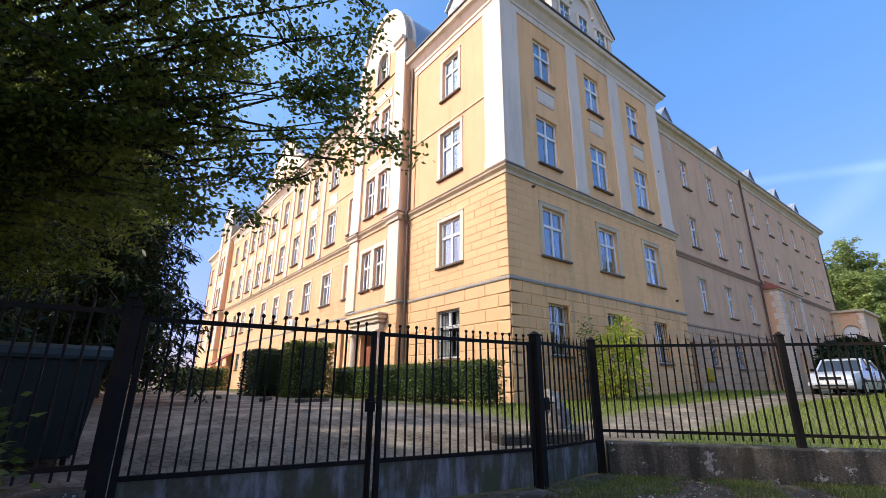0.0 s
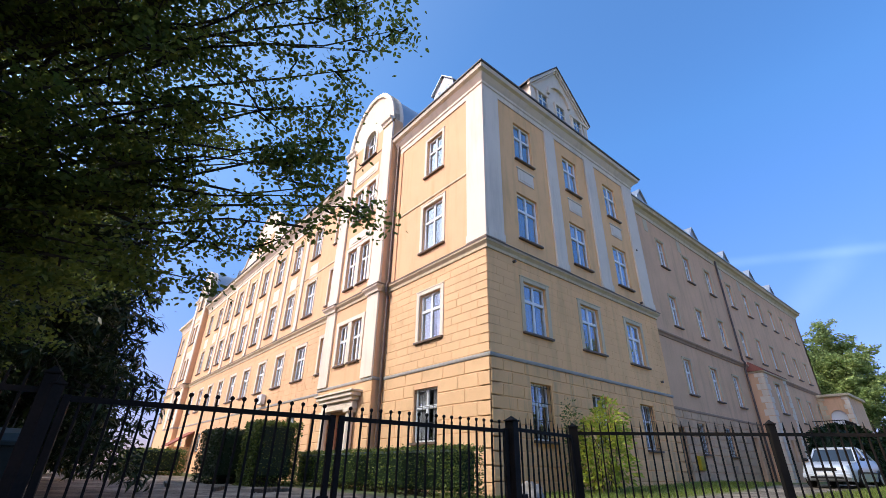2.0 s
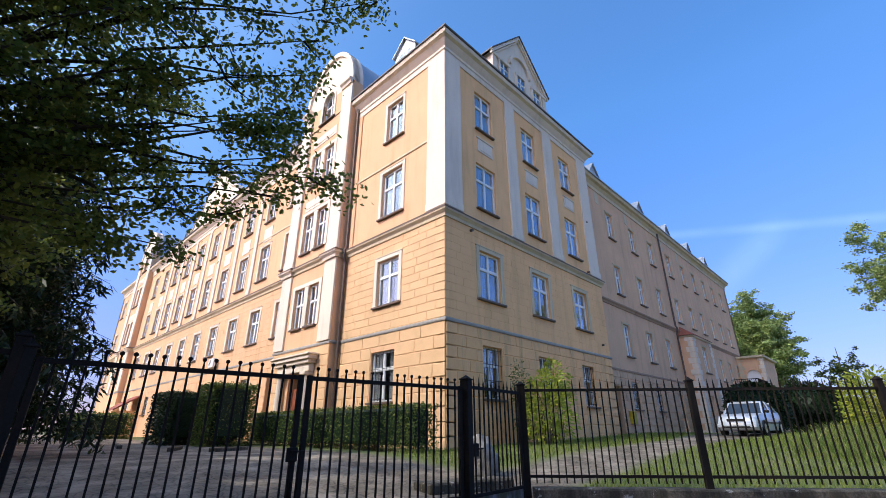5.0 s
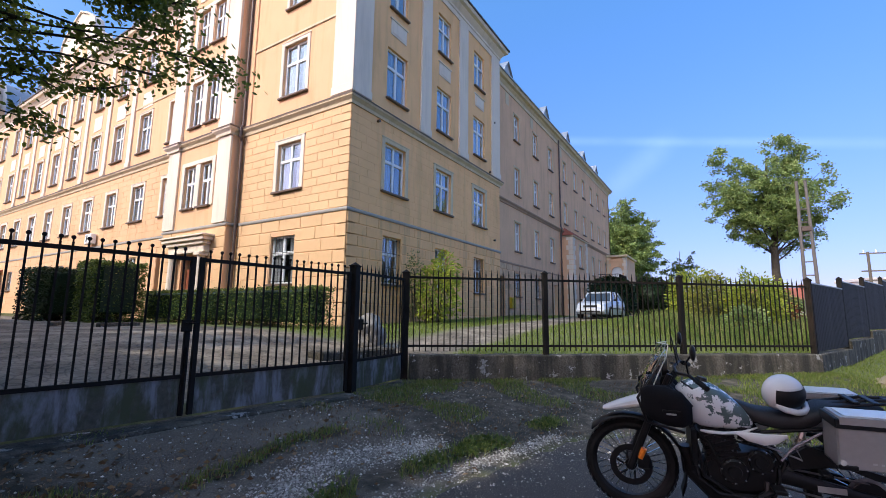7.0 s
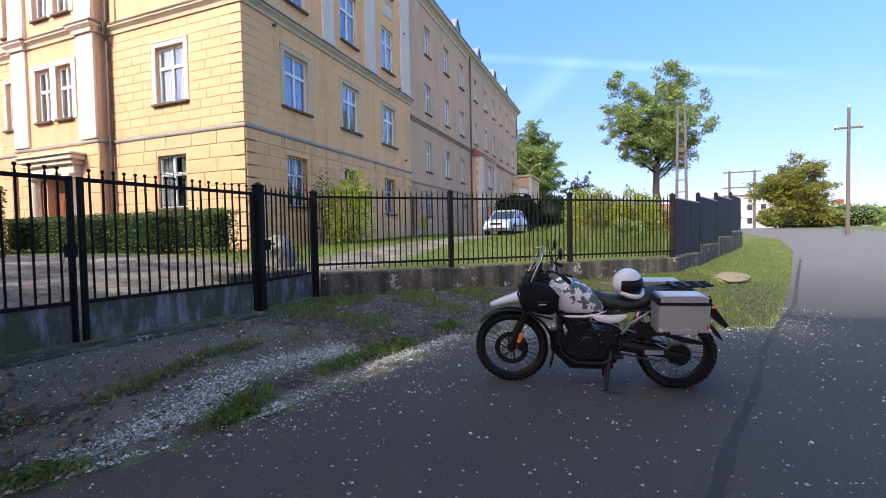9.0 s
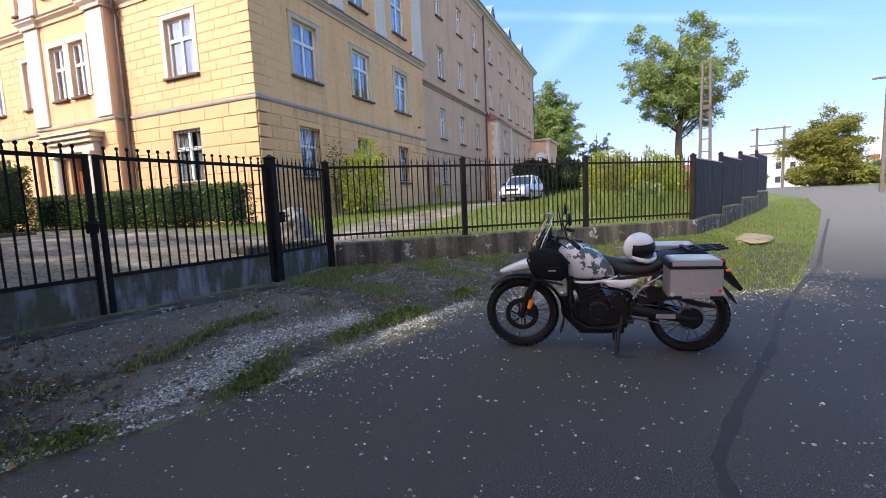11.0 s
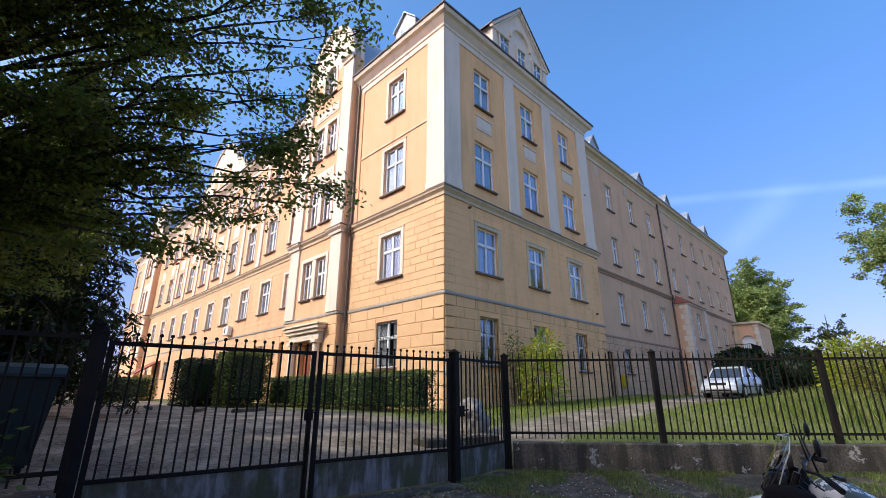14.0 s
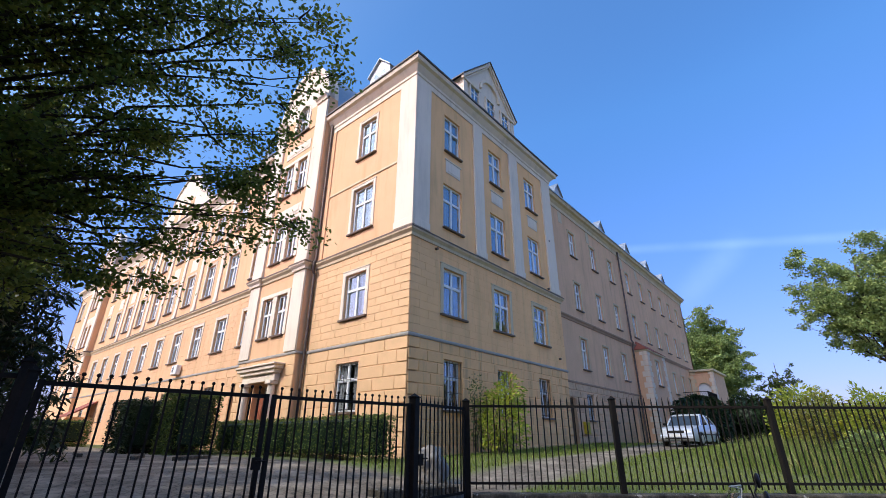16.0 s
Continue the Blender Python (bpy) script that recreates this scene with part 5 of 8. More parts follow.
for x, y in seam:
    wdt = rng.uniform(0.02, 0.05)
    z = float(rise(np.float64(x), np.float64(y))) + 0.006
    cur = (bm.verts.new((x, y - wdt, z)), bm.verts.new((x + 0.02, y + wdt, z)))
    if pv:
        bm.faces.new((pv[0], cur[0], cur[1], pv[1]))
    pv = cur
tagged(part("tar_seam", bm, M_TAR), "ragged dark tar seam in the asphalt", "road seam", kind="structure")


# ---- fence and gates ----
def picket_mesh(h, ball_top, r=0.0095):
    bm = nb()
    box(bm, -r, r, -r, r, 0, h)
    if ball_top:
        rod(bm, (0, 0, h), (0, 0, h + 0.03), r * 0.9, r * 0.9, 6)
        ball(bm, (0, 0, h + 0.05), 0.022, 8, 5)
    else:
        rod(bm, (0, 0, h), (0, 0, h + 0.09), r * 1.2, 0.002, 4)
    me = bpy.data.meshes.new("bar")
    bm.to_mesh(me)
    bm.free()
    me.materials.append(M_IRON)
    return me


def along(a, b):
    a, b = Vector(a), Vector(b)
    return pose(a.x, a.y, 0, 0, 0, math.degrees(math.atan2(b.y - a.y, b.x - a.x))), (b - a).length


def post(parent, x, y, z0, z1, s=0.06, rz=0.0, cap=True):
    bm = nb()
    box(bm, -s, s, -s, s, z0, z1, 0.006)
    if cap:
        box(bm, -s - 0.012, s + 0.012, -s - 0.012, s + 0.012, z1, z1 + 0.02, 0.004)
        bmesh.ops.create_cone(bm, cap_ends=True, segments=4, radius1=s * 1.35, radius2=0.005, depth=0.05, matrix=Matrix.Translation((0, 0, z1 + 0.045)) @ Matrix.Rotation(radians(45), 4, "Z"))
    ob = part("post", bm, M_IRON, parent)
    ob.matrix_basis = pose(x, y, 0, 0, 0, rz)
    return ob


def rail(parent, m, l, z, t=0.02, h=0.022, x0=0.0):
    ob = part("rail", bx(x0, l, -t, t, z - h, z + h), M_IRON, parent)
    ob.matrix_basis = m
    return ob


def bars(parent, m, l, z0, z1, gap, ball_top):
    me = picket_mesh(z1 - z0, ball_top)
    n = max(2, round(l / gap))
    r = random.Random(int(l * 1000))
    for i in range(1, n):
        ob = new("bar", me)
        ob.parent = parent
        ob.matrix_basis = m @ pose(l * i / n, 0, z0, r.uniform(-0.3, 0.3), r.uniform(-0.4, 0.4), 0)


GATE = [(-10.83, -5.61), (-8.55, -5.975), (-8.49, -5.985), (-6.27, -6.335)]
for (a, b), side in (((GATE[0], GATE[1]), 0), ((GATE[2], GATE[3]), 1)):
    leaf = thing("metal_gate", "black iron double gate leaf with ball-topped bars, closed", "gate", "gate leaves")
    m, l = along(a, b)
    rail(leaf, m, l, 2.14)
    rail(leaf, m, l, 0.77)
    for x in (0.02, l - 0.02):
        ob = part("stile", bx(x - 0.028, x + 0.028, -0.028, 0.028, 0.33, 2.17, bevel=0.004), M_IRON, leaf)
        ob.matrix_basis = m
    ob = part("sheet_panel", bx(0.05, l - 0.05, -0.004, 0.004, 0.33, 0.748), M_GATEPAN, leaf, "dark sheet panel with pale runs")
    ob.matrix_basis = m
    bars(leaf, m, l, 0.79, 2.2, 0.118, True)
    if side == 0:
        bm = nb()
        box(bm, l - 0.1, l + 0.02, -0.05, -0.028, 1.28, 1.42, 0.006)
        rod(bm, (l - 0.05, -0.05, 1.38), (l - 0.05, -0.1, 1.38), 0.01)
        rod(bm, (l - 0.05, -0.1, 1.38), (l + 0.06, -0.1, 1.38), 0.01)
        part("latch", bm, M_IRON, leaf, "iron latch and lock").matrix_basis = m
        bm = nb()
        rod(bm, (l - 0.02, -0.045, 0.34), (l - 0.02, -0.045, 1.1), 0.011)
        part("drop_bolt", bm, M_IRON, leaf).matrix_basis = m
gate_posts = [(-10.9, -5.6, 2.24, 8.8), (-6.18, -6.35, 2.26, 8.8), (-4.57, -6.17, 2.3, -49)]
for x, y, z, rz in gate_posts:
    p = thing("gate_post", "square black iron gate post with a pointed cap", "gate post", "gate posts")
    post(p, x, y, 0.15, z, 0.045 if x < -10 else 0.065, rz)
wicket = thing("wicket_gate", "narrow black iron wicket gate with a sheet panel, closed", "gate")
m, l = along((-6.1, -6.34), (-4.65, -6.18))
rail(wicket, m, l, 2.17)
rail(wicket, m, l, 0.77)
for x in (0.02, l - 0.02):
    part("stile", bx(x - 0.022, x + 0.022, -0.022, 0.022, 0.32, 2.19, bevel=0.004), M_IRON, wicket).matrix_basis = m
part("sheet_panel", bx(0.045, l - 0.045, -0.004, 0.004, 0.33, 0.748), M_GATEPAN, wicket, "greenish sheet panel").matrix_basis = m
bars(wicket, m, l, 0.79, 2.24, 0.118, False)
bm = nb()
rod(bm, (0.1, -0.06, 1.35), (0.22, -0.06, 1.35), 0.012)
box(bm, 0.02, 0.14, -0.05, -0.022, 1.25, 1.42, 0.006)
part("handle", bm, M_IRON, wicket, "iron lever handle").matrix_basis = m


sill = thing("gate_sill", "worn concrete strip under the gates", "sill", kind="structure")
for a, b in (((-11.0, -5.62), (-6.2, -6.38)), ((-6.18, -6.38), (-4.5, -6.2))):
    m, l = along(a, b)
    part("strip", bx(0.003, l - 0.003, -0.3, 0.08, 0.0, 0.3, bevel=0.02), M_CONC, sill).matrix_basis = m


def fence_run(a, b, wall_top, posts, top, group, first=True):
    f = thing("fence", "black iron bar fence on a low concrete wall", "fence", group)
    m, l = along(a, b)
    for k, s in enumerate(posts):
        if k == 0 and not first:
            continue
        p = m @ Vector((s, 0, 0))
        post(f, p.x, p.y, wall_top - 0.1, top + 0.04, 0.05, math.degrees(m.to_euler().z))
    for s0, s1 in zip(posts, posts[1:]):
        mm = m @ Matrix.Translation((s0 + 0.05, 0, 0))
        rail(f, mm, s1 - s0 - 0.1, top - 0.09)
        rail(f, mm, s1 - s0 - 0.1, wall_top + 0.16)
        bars(f, mm, s1 - s0 - 0.1, wall_top + 0.06, top, 0.118, False)
    return f


def low_wall(a, b, top, z0=-0.3, thick=0.16, cap=True, label="old stained concrete plinth wall"):
    m, l = along(a, b)
    ob = thing("plinth_wall", label, "wall", kind="structure")
    n = max(2, int(l / 0.25))
    r = random.Random(int(l * 100))
    bm = nb()
    prev = None
    for i in range(n + 1):
        x = l * i / n
        w1, w2, dz = thick + r.uniform(-0.008, 0.008), thick + r.uniform(-0.008, 0.008), r.uniform(-0.008, 0.008)
        cur = [bm.verts.new(p) for p in ((x, -w1, z0), (x, -w1 - 0.004, 0.3), (x, -w1, top - 0.02 + dz), (x, -w1 + 0.02, top + dz), (x, w2 - 0.02, top + dz), (x, w2, top - 0.02), (x, w2, z0))]
        if prev:
            for k in range(6):
                bm.faces.new((prev[k], cur[k], cur[k + 1], prev[k + 1]))
        else:
            bm.faces.new(cur)
        prev = cur
    bm.faces.new(prev[::-1])
    bmesh.ops.recalc_face_normals(bm, faces=bm.faces[:])
    part("wall_body", bm, M_CONC, ob).matrix_basis = m
    return ob


low_wall((-4.5, -6.25), (1.35, -13.0), 0.75)
LEN_F = math.hypot(5.92, 6.83)
fence_run((-4.57, -6.17), (1.35, -13.0), 0.75, [0.0, 2.82, 5.85, LEN_F], 2.31, "street fence", first=False)
low_wall((-16.0, -4.85), (-10.98, -5.59), 0.72)
fence_run((-16.0, -4.85), (-10.9, -5.6), 0.72, [0.0, 2.4, 5.1], 2.28, "street fence")
# the stepped fence along the road, clad with dark boards
M_BOARD = surface("dark_fence_board", (0.03, 0.025, 0.022), 0.75, vary=0.5, grain=20, bump=0.3, stain=(0.08, 0.075, 0.07), streak=True, each=0.3, amount=0.4)
side = [(1.35, -13.0), (4.3, -14.05), (7.3, -15.1), (10.3, -16.2), (13.3, -17.2)]
for k, (a, b) in enumerate(zip(side, side[1:])):
    top, base = 2.31 + 0.2 * k, 0.75 + 0.2 * k
    low_wall(a, b, base, z0=0.0, thick=0.12)
    f = thing("board_fence", "dark boarded fence panel stepping up beside the road", "fence", "board fences")
    m, l = along(a, b)
    p = post(f, a[0], a[1], base - 0.1, top + 0.06, 0.055, math.degrees(m.to_euler().z))
    rail(f, m, l, top - 0.12, 0.02, 0.025)
    rail(f, m, l, base + 0.16, 0.02, 0.025)
    n = 22
    bd = bpy.data.meshes.new("board")
    bmb = bx(-l / n / 2 + 0.004, l / n / 2 - 0.004, -0.05, -0.024, base + 0.04, top - 0.02, bevel=0.004)
    bmb.to_mesh(bd)
    bmb.free()
    bd.materials.append(M_BOARD)
    for i in range(n):
        ob = new("board", bd)
        ob.parent = f
        ob.matrix_basis = m @ Matrix.Translation((l * (i + 0.5) / n, 0, 0))
    ob = part("cap", bx(0.05, l - 0.05, -0.06, 0.03, top - 0.018, top + 0.012, bevel=0.004), M_ZINC, f)
    ob.matrix_basis = m


# ---- plants ----
def leaf_cards(name, points, size, material, parent, seed=0, slim=0.55, droop=0.3, label="", tilt=1.0, flat=0.0):
    """Many small folded leaves, each four-cornered, at the given points."""
    rs = np.random.RandomState(seed)
    p = np.asarray(points, float)
    n = len(p)
    d = rs.normal(size=(n, 3)) * (1, 1, 0.6 * tilt)
    d[:, 2] -= droop
    d /= np.linalg.norm(d, axis=1)[:, None]
    u = rs.normal(size=(n, 3)) + (0, 0, flat)
    s = np.cross(d, u)
    s /= np.linalg.norm(s, axis=1)[:, None]
    nn = np.cross(d, s)
    ln = size * rs.uniform(0.6, 1.25, n)[:, None]
    w = ln * slim * 0.5
    if flat:
        row = [p, p + d * ln * 0.28 + s * w * 0.9, p + d * ln * 0.7 + s * w * 0.8, p + d * ln, p + d * ln * 0.7 - s * w * 0.8, p + d * ln * 0.28 - s * w * 0.9]
    else:
        row = [p, p + d * ln * 0.45 + s * w + nn * w * 0.35, p + d * ln, p + d * ln * 0.45 - s * w + nn * w * 0.35]
    c = len(row)
    me = bpy.data.meshes.new(name)
    me.vertices.add(c * n)
    me.vertices.foreach_set("co", np.stack(row, 1).ravel())
    me.loops.add(c * n)
    me.loops.foreach_set("vertex_index", np.arange(c * n))
    me.polygons.add(n)
    me.polygons.foreach_set("loop_start", np.arange(n) * c)
    me.update(calc_edges=True)
    me.materials.append(material)
    ob = new(name, me)
    ob.parent = parent
    tagged(ob, label, kind="stuff")
    return ob


def limb(bm, a, b, r0, r1, rng, sag=0.0, n=5, sides=6):
    a, b = Vector(a), Vector(b)
    l = (b - a).length
    pts, rs = [], []
    for i in range(n + 1):
        k = i / n
        p = a.lerp(b, k)
        p += Vector((rng.uniform(-1, 1), rng.uniform(-1, 1), rng.uniform(-0.6, 0.6))) * l * 0.045 * math.sin(math.pi * k)
        p.z += sag * l * math.sin(math.pi * k)
        pts.append(p)
        rs.append(r0 + (r1 - r0) * k)
    tube(bm, pts, rs, sides)
    return pts


def tree(label, base, top, trunk_r, tips, per_tip, leaf, material, seed, spread=0.9, fork=0.35, sub=6, slim=0.55, category="tree", droop=0.3, tight=0, flat=0.0):
    """A trunk, limbs out to the given tips, twigs off the limbs, and leaves round the twigs."""
    rng = random.Random(seed)
    t = thing("tree", label, category)
    base, top = Vector(base), Vector(top)
    bm = nb()
    pts = [base + Vector((0, 0, -0.2))]
    n = 7
    for i in range(1, n + 1):
        k = i / n
        pts.append(base.lerp(top, k) + Vector((rng.uniform(-1, 1), rng.uniform(-1, 1), 0)) * 0.12)
    tube(bm, pts, [trunk_r * (1.35 if i == 0 else 1) * (1 - 0.8 * i / n) for i in range(n + 1)], 10)
    smooth(part("trunk", bm, M_BARK, t), 60)
    bm = nb()
    where = []
    for count, tip in enumerate(tips):
        tip = Vector(tip)
        reach = spread * (0.5 if count < tight else 1.0)
        k = min(0.95, max(fork, (tip.z - base.z) / max(1.0, top.z - base.z) * 0.75 + rng.uniform(-0.1, 0.05)))
        start = base.lerp(top, k)
        lp = limb(bm, start, tip, trunk_r * 0.26 * (1.1 - k), 0.003, rng, 0.05, 6)
        for j in range(sub):
            q = rng.uniform(0.35, 1.0) if j else 0.999
            i = min(5, int(q * 6))
            p = lp[i].lerp(lp[i + 1], q * 6 - i) if i < 6 else lp[-1]
            e = p + Vector((rng.gauss(0, 1), rng.gauss(0, 1), rng.gauss(-0.1, 0.28 if flat else 0.6))).normalized() * rng.uniform(0.5, 1.2) * reach * (1.0 if j else 0.4)
            tp = limb(bm, p, e, 0.016, 0.004, rng, -0.04, 3, 4)
            m = int(per_tip / sub)
            for _ in range(m):
                kk = rng.uniform(0.15, 1.05)
                ii = min(2, int(kk * 3))
                c = tp[ii].lerp(tp[ii + 1], min(1, kk * 3 - ii))
                where.append(c + Vector((rng.gauss(0, 1), rng.gauss(0, 1), rng.gauss(0, 0.35 if flat else 0.7))) * 0.16 * spread)
    part("limbs", bm, M_BARK, t).name = "branchwork"
    leaf_cards("crown", where, leaf, material, t, seed, slim, droop, flat=flat)
    return t


def crown_tips(c, r, n, seed, low=-0.6):
    rng = random.Random(seed)
    out = []
    while len(out) < n:
        d = Vector((rng.gauss(0, 1), rng.gauss(0, 1), rng.gauss(0, 1))).normalized()
        if d.z < low:
            continue
        k = rng.uniform(0.55, 1.0) * (0.85 + 0.3 * noise.noise(d * 1.7 + Vector((seed, 0, 0))))
        out.append((c[0] + d.x * r[0] * k, c[1] + d.y * r[1] * k, c[2] + d.z * r[2] * k))
    return out


# the tree that hangs over the gate
near_tips = [(-9.5, -6.6, 4.95), (-9.2, -6.6, 4.85), (-9.25, -6.7, 5.6), (-9.7, -6.6, 4.5), (-9.45, -6.5, 4.3), (-9.9, -6.6, 4.65), (-9.35, -6.9, 5.95), (-8.8, -6.5, 4.42), (-9.0, -7.55, 6.35), (-9.25, -6.2, 4.1), (-9.7, -5.8, 3.85), (-10.2, -5.6, 3.9), (-9.9, -6.2, 4.7), (-10.45, -5.4, 3.4), (-10.9, -5.3, 3.6), (-10.0, -5.45, 3.45), (-11.3, -5.2, 3.2), (-11.4, -5.4, 3.8), (-10.9, -5.6, 4.15), (-9.2, -6.4, 4.6), (-9.9, -6.5, 5.3), (-9.75, -7.5, 6.3), (-10.2, -7.4, 6.4), (-9.65, -7.8, 6.6), (-9.5, -7.2, 5.9), (-9.45, -6.8, 5.4), (-10.6, -6.4, 5.0), (-10.6, -7.3, 6.9), (-11.2, -6.6, 5.2), (-11.8, -6.2, 4.5), (-11.3, -7.6, 6.9), (-12.1, -7.2, 5.6), (-12.6, -6.4, 4.2), (-13.2, -7.8, 6.2), (-13.8, -6.6, 4.6), (-10.2, -4.2, 5.2), (-10.0, -3.6, 6.6), (-10.4, -2.8, 5.4)]
near_tips = [(-9.3, -7.75, 6.5), (-9.5, -7.85, 6.65)] + near_tips
near_tips += crown_tips((-12.9, -5.2, 8.6), (3.4, 3.6, 4.0), 44, 3, -0.5) + crown_tips((-12.7, -4.4, 5.4), (2.9, 2.4, 2.2), 30, 8, -0.9)
near_tips += crown_tips((-12.0, -7.1, 7.4), (2.0, 1.5, 1.7), 24, 12, -0.9) + crown_tips((-12.0, -3.0, 3.7), (1.9, 2.4, 1.5), 26, 14, -0.9)
tree("broad-leaved tree with dark green leaves overhanging the gate", (-13.9, -2.6, 0.7), (-12.9, -4.2, 10.5), 0.26, near_tips, 900, 0.064, M_LEAF_GATE, 5, 0.85, 0.3, 9, 0.6, tight=40, flat=0.6)


def spruce(label, x, y, h, r, seed, n=150, z0=1.2):
    rng = random.Random(seed)
    t = thing("spruce_tree", label, "tree")
    g = gz(x, y)
    smooth(part("trunk", rod(nb(), (x, y, g - 0.2), (x, y, g + h), 0.22, 0.02, 9), M_BARK, t))
    bm = nb()
    pts = []
    for i in range(n):
        k = (i + rng.random()) / n
        z = g + z0 + (h - z0) * k
        l = r * (1 - k) ** 0.75 * rng.uniform(0.75, 1.1) + 0.15
        a = i * 2.4 + rng.uniform(-0.3, 0.3)
        s = Vector((x, y, z))
        e = Vector((x + l * math.cos(a), y + l * math.sin(a), z - 0.28 * l + 0.1 * rng.random()))
        tube(bm, [s, s.lerp(e, 0.5) + Vector((0, 0, 0.06 * l)), e], [0.03, 0.018, 0.006], 4)
        for _ in range(int(62 * l) + 14):
            q = rng.uniform(0.15, 1.02)
            p = s.lerp(e, q)
            sd = Vector((-math.sin(a), math.cos(a), 0)) * rng.gauss(0, 0.2) * (1.15 - q) * l * 0.5
            pts.append(p + sd + Vector((0, 0, rng.uniform(-0.28, 0.03))))
    part("branchwork", bm, M_BARK, t)
    leaf_cards("needles", pts, 0.27, M_NEEDLE, t, seed, 0.24, 0.9).name = "foliage"
    return t


spruce("dark drooping spruce beside the drive", -11.4, 4.4, 10.5, 3.0, 21, 300)
spruce("tall dark spruce behind the gate", -14.6, 8.5, 13.0, 3.6, 22, 260)
spruce("broad dark spruce beside the bins", -14.8, 1.5, 11.0, 3.0, 24, 260)
spruce("dark spruce further down the drive", -11.8, 16.0, 11.0, 3.2, 23, 240)

# unseen trees added beside the road, to cover it with shade
for k, (x, y, h) in enumerate(((-19.5, -2.0, 11.5), (-20.5, -8.6, 17.5), (-22.5, -12.6, 18.0), (-19.5, -12.6, 17.5), (-24.0, -16.5, 19.0), (-18.5, -15.5, 15.0), (-16.5, -19.5, 15.0), (-14.0, -17.8, 14.0), (-9.5, -20.9, 13.0), (-17.5, -13.5, 14.0), (-17.2, -3.6, 9.5), (-21.5, -4.6, 14.0), (-24.5, -7.6, 19.0), (-27.0, -3.4, 17.0), (-15.2, -17.0, 12.0), (-12.6, -19.4, 12.0))):
    tree("unseen broad-leaved tree added to shade the road", (x, y, 0.0), (x + 0.5, y - 0.3, h * 0.85), 0.3, crown_tips((x, y, h * 0.62), (4.8, 4.8, h * 0.36), 46, 40 + k), 330, 0.36, M_LEAF, 60 + k, 1.3, 0.3, 5)
for k, (x, y, h, rr) in enumerate(((-15.5, 24.0, 13.0, 4.0), (-13.0, 38.0, 14.0, 4.5), (-8.0, 64.0, 13.0, 5.0), (-20.0, 12.0, 13.0, 4.0))):
    tree("dense dark broad-leaved tree down the drive", (x, y, 0.9), (x, y, h * 0.8), 0.28, crown_tips((x, y, h * 0.58), (rr, rr, h * 0.42), 34, 80 + k, -0.95), 330, 0.3, M_LEAF, 90 + k, 1.4, 0.2, 5)

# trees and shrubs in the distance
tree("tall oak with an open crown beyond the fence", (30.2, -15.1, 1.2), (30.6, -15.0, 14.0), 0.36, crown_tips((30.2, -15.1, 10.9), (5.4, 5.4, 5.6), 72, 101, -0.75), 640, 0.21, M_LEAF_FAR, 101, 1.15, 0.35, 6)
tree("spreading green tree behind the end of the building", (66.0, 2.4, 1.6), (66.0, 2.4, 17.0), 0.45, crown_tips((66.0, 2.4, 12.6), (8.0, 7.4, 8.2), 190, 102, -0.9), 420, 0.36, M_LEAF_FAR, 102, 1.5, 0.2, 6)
tree("round yellowing tree beside the far bend", (42.0, -28.3, 1.9), (42.0, -28.3, 7.6), 0.3, crown_tips((42.0, -28.3, 5.4), (4.1, 4.1, 3.7), 64, 103, -0.95), 620, 0.22, M_LEAF_YEL, 103, 1.2, 0.1, 6)
tree("thin young tree with sparse dark leaves", (30.6, -8.6, 1.3), (30.6, -8.6, 7.0), 0.09, crown_tips((30.6, -8.6, 5.2), (2.3, 2.3, 1.9), 22, 104), 90, 0.2, M_LEAF, 104, 0.6, 0.3, 5)


def leafy(name, label, centre, size, n, leaf, material, seed, boxy=False, core=True, category="shrub", group=""):
    """A clipped or loose shrub: an inner twig mass and leaves through its outer shell."""
    rng = np.random.RandomState(seed)
    t = thing(name, label, category, group)
    c, s = np.array(centre, float), np.array(size, float) / 2
    if boxy:
        p = rng.uniform(-1, 1, (n, 3))
        ax = rng.choice(3, n, p=[0.36, 0.3, 0.34])
        side_ = rng.choice([-1, 1], n)
        p[np.arange(n), ax] = side_ * (1 - np.abs(rng.normal(0, 0.09, n)))
    else:
        d = rng.normal(size=(n, 3))
        d /= np.linalg.norm(d, axis=1)[:, None]
        lump = np.array([noise.noise(Vector(v) * 2.3 + Vector((seed, 0, 0))) for v in d])
        p = d * (0.9 + (0.16 if core else 0.5) * lump - np.abs(rng.normal(0, 0.14 if core else 0.26, n)))[:, None]
    p = c + p * s + rng.normal(0, 0.02, (n, 3))
    bm = nb()
    r2 = random.Random(seed)
    for _ in range(max(8, n // 90)):
        q = rng.uniform(-0.8, 0.8, 3)
        e = c + q * s
        tube(bm, [(c[0] + q[0] * s[0] * 0.6, c[1] + q[1] * s[1] * (0.95 if boxy else 0.4), c[2] - s[2]), tuple((e + c) / 2 + (0, 0, -0.1)), tuple(e)], [0.016, 0.011, 0.005], 4)
    part("branchwork", bm, M_BARK, t)
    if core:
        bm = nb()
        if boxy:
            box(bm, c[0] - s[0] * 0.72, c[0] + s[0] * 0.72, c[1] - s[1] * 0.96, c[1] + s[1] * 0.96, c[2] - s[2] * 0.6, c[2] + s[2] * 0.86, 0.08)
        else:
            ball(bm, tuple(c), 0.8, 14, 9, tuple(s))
        # solid core; the shade deep inside the shrub is put into its near-black colour
        part("dark_core", bm, M_YEW, t)
    leaf_cards("foliage", p, leaf, material, t, seed)
    return t


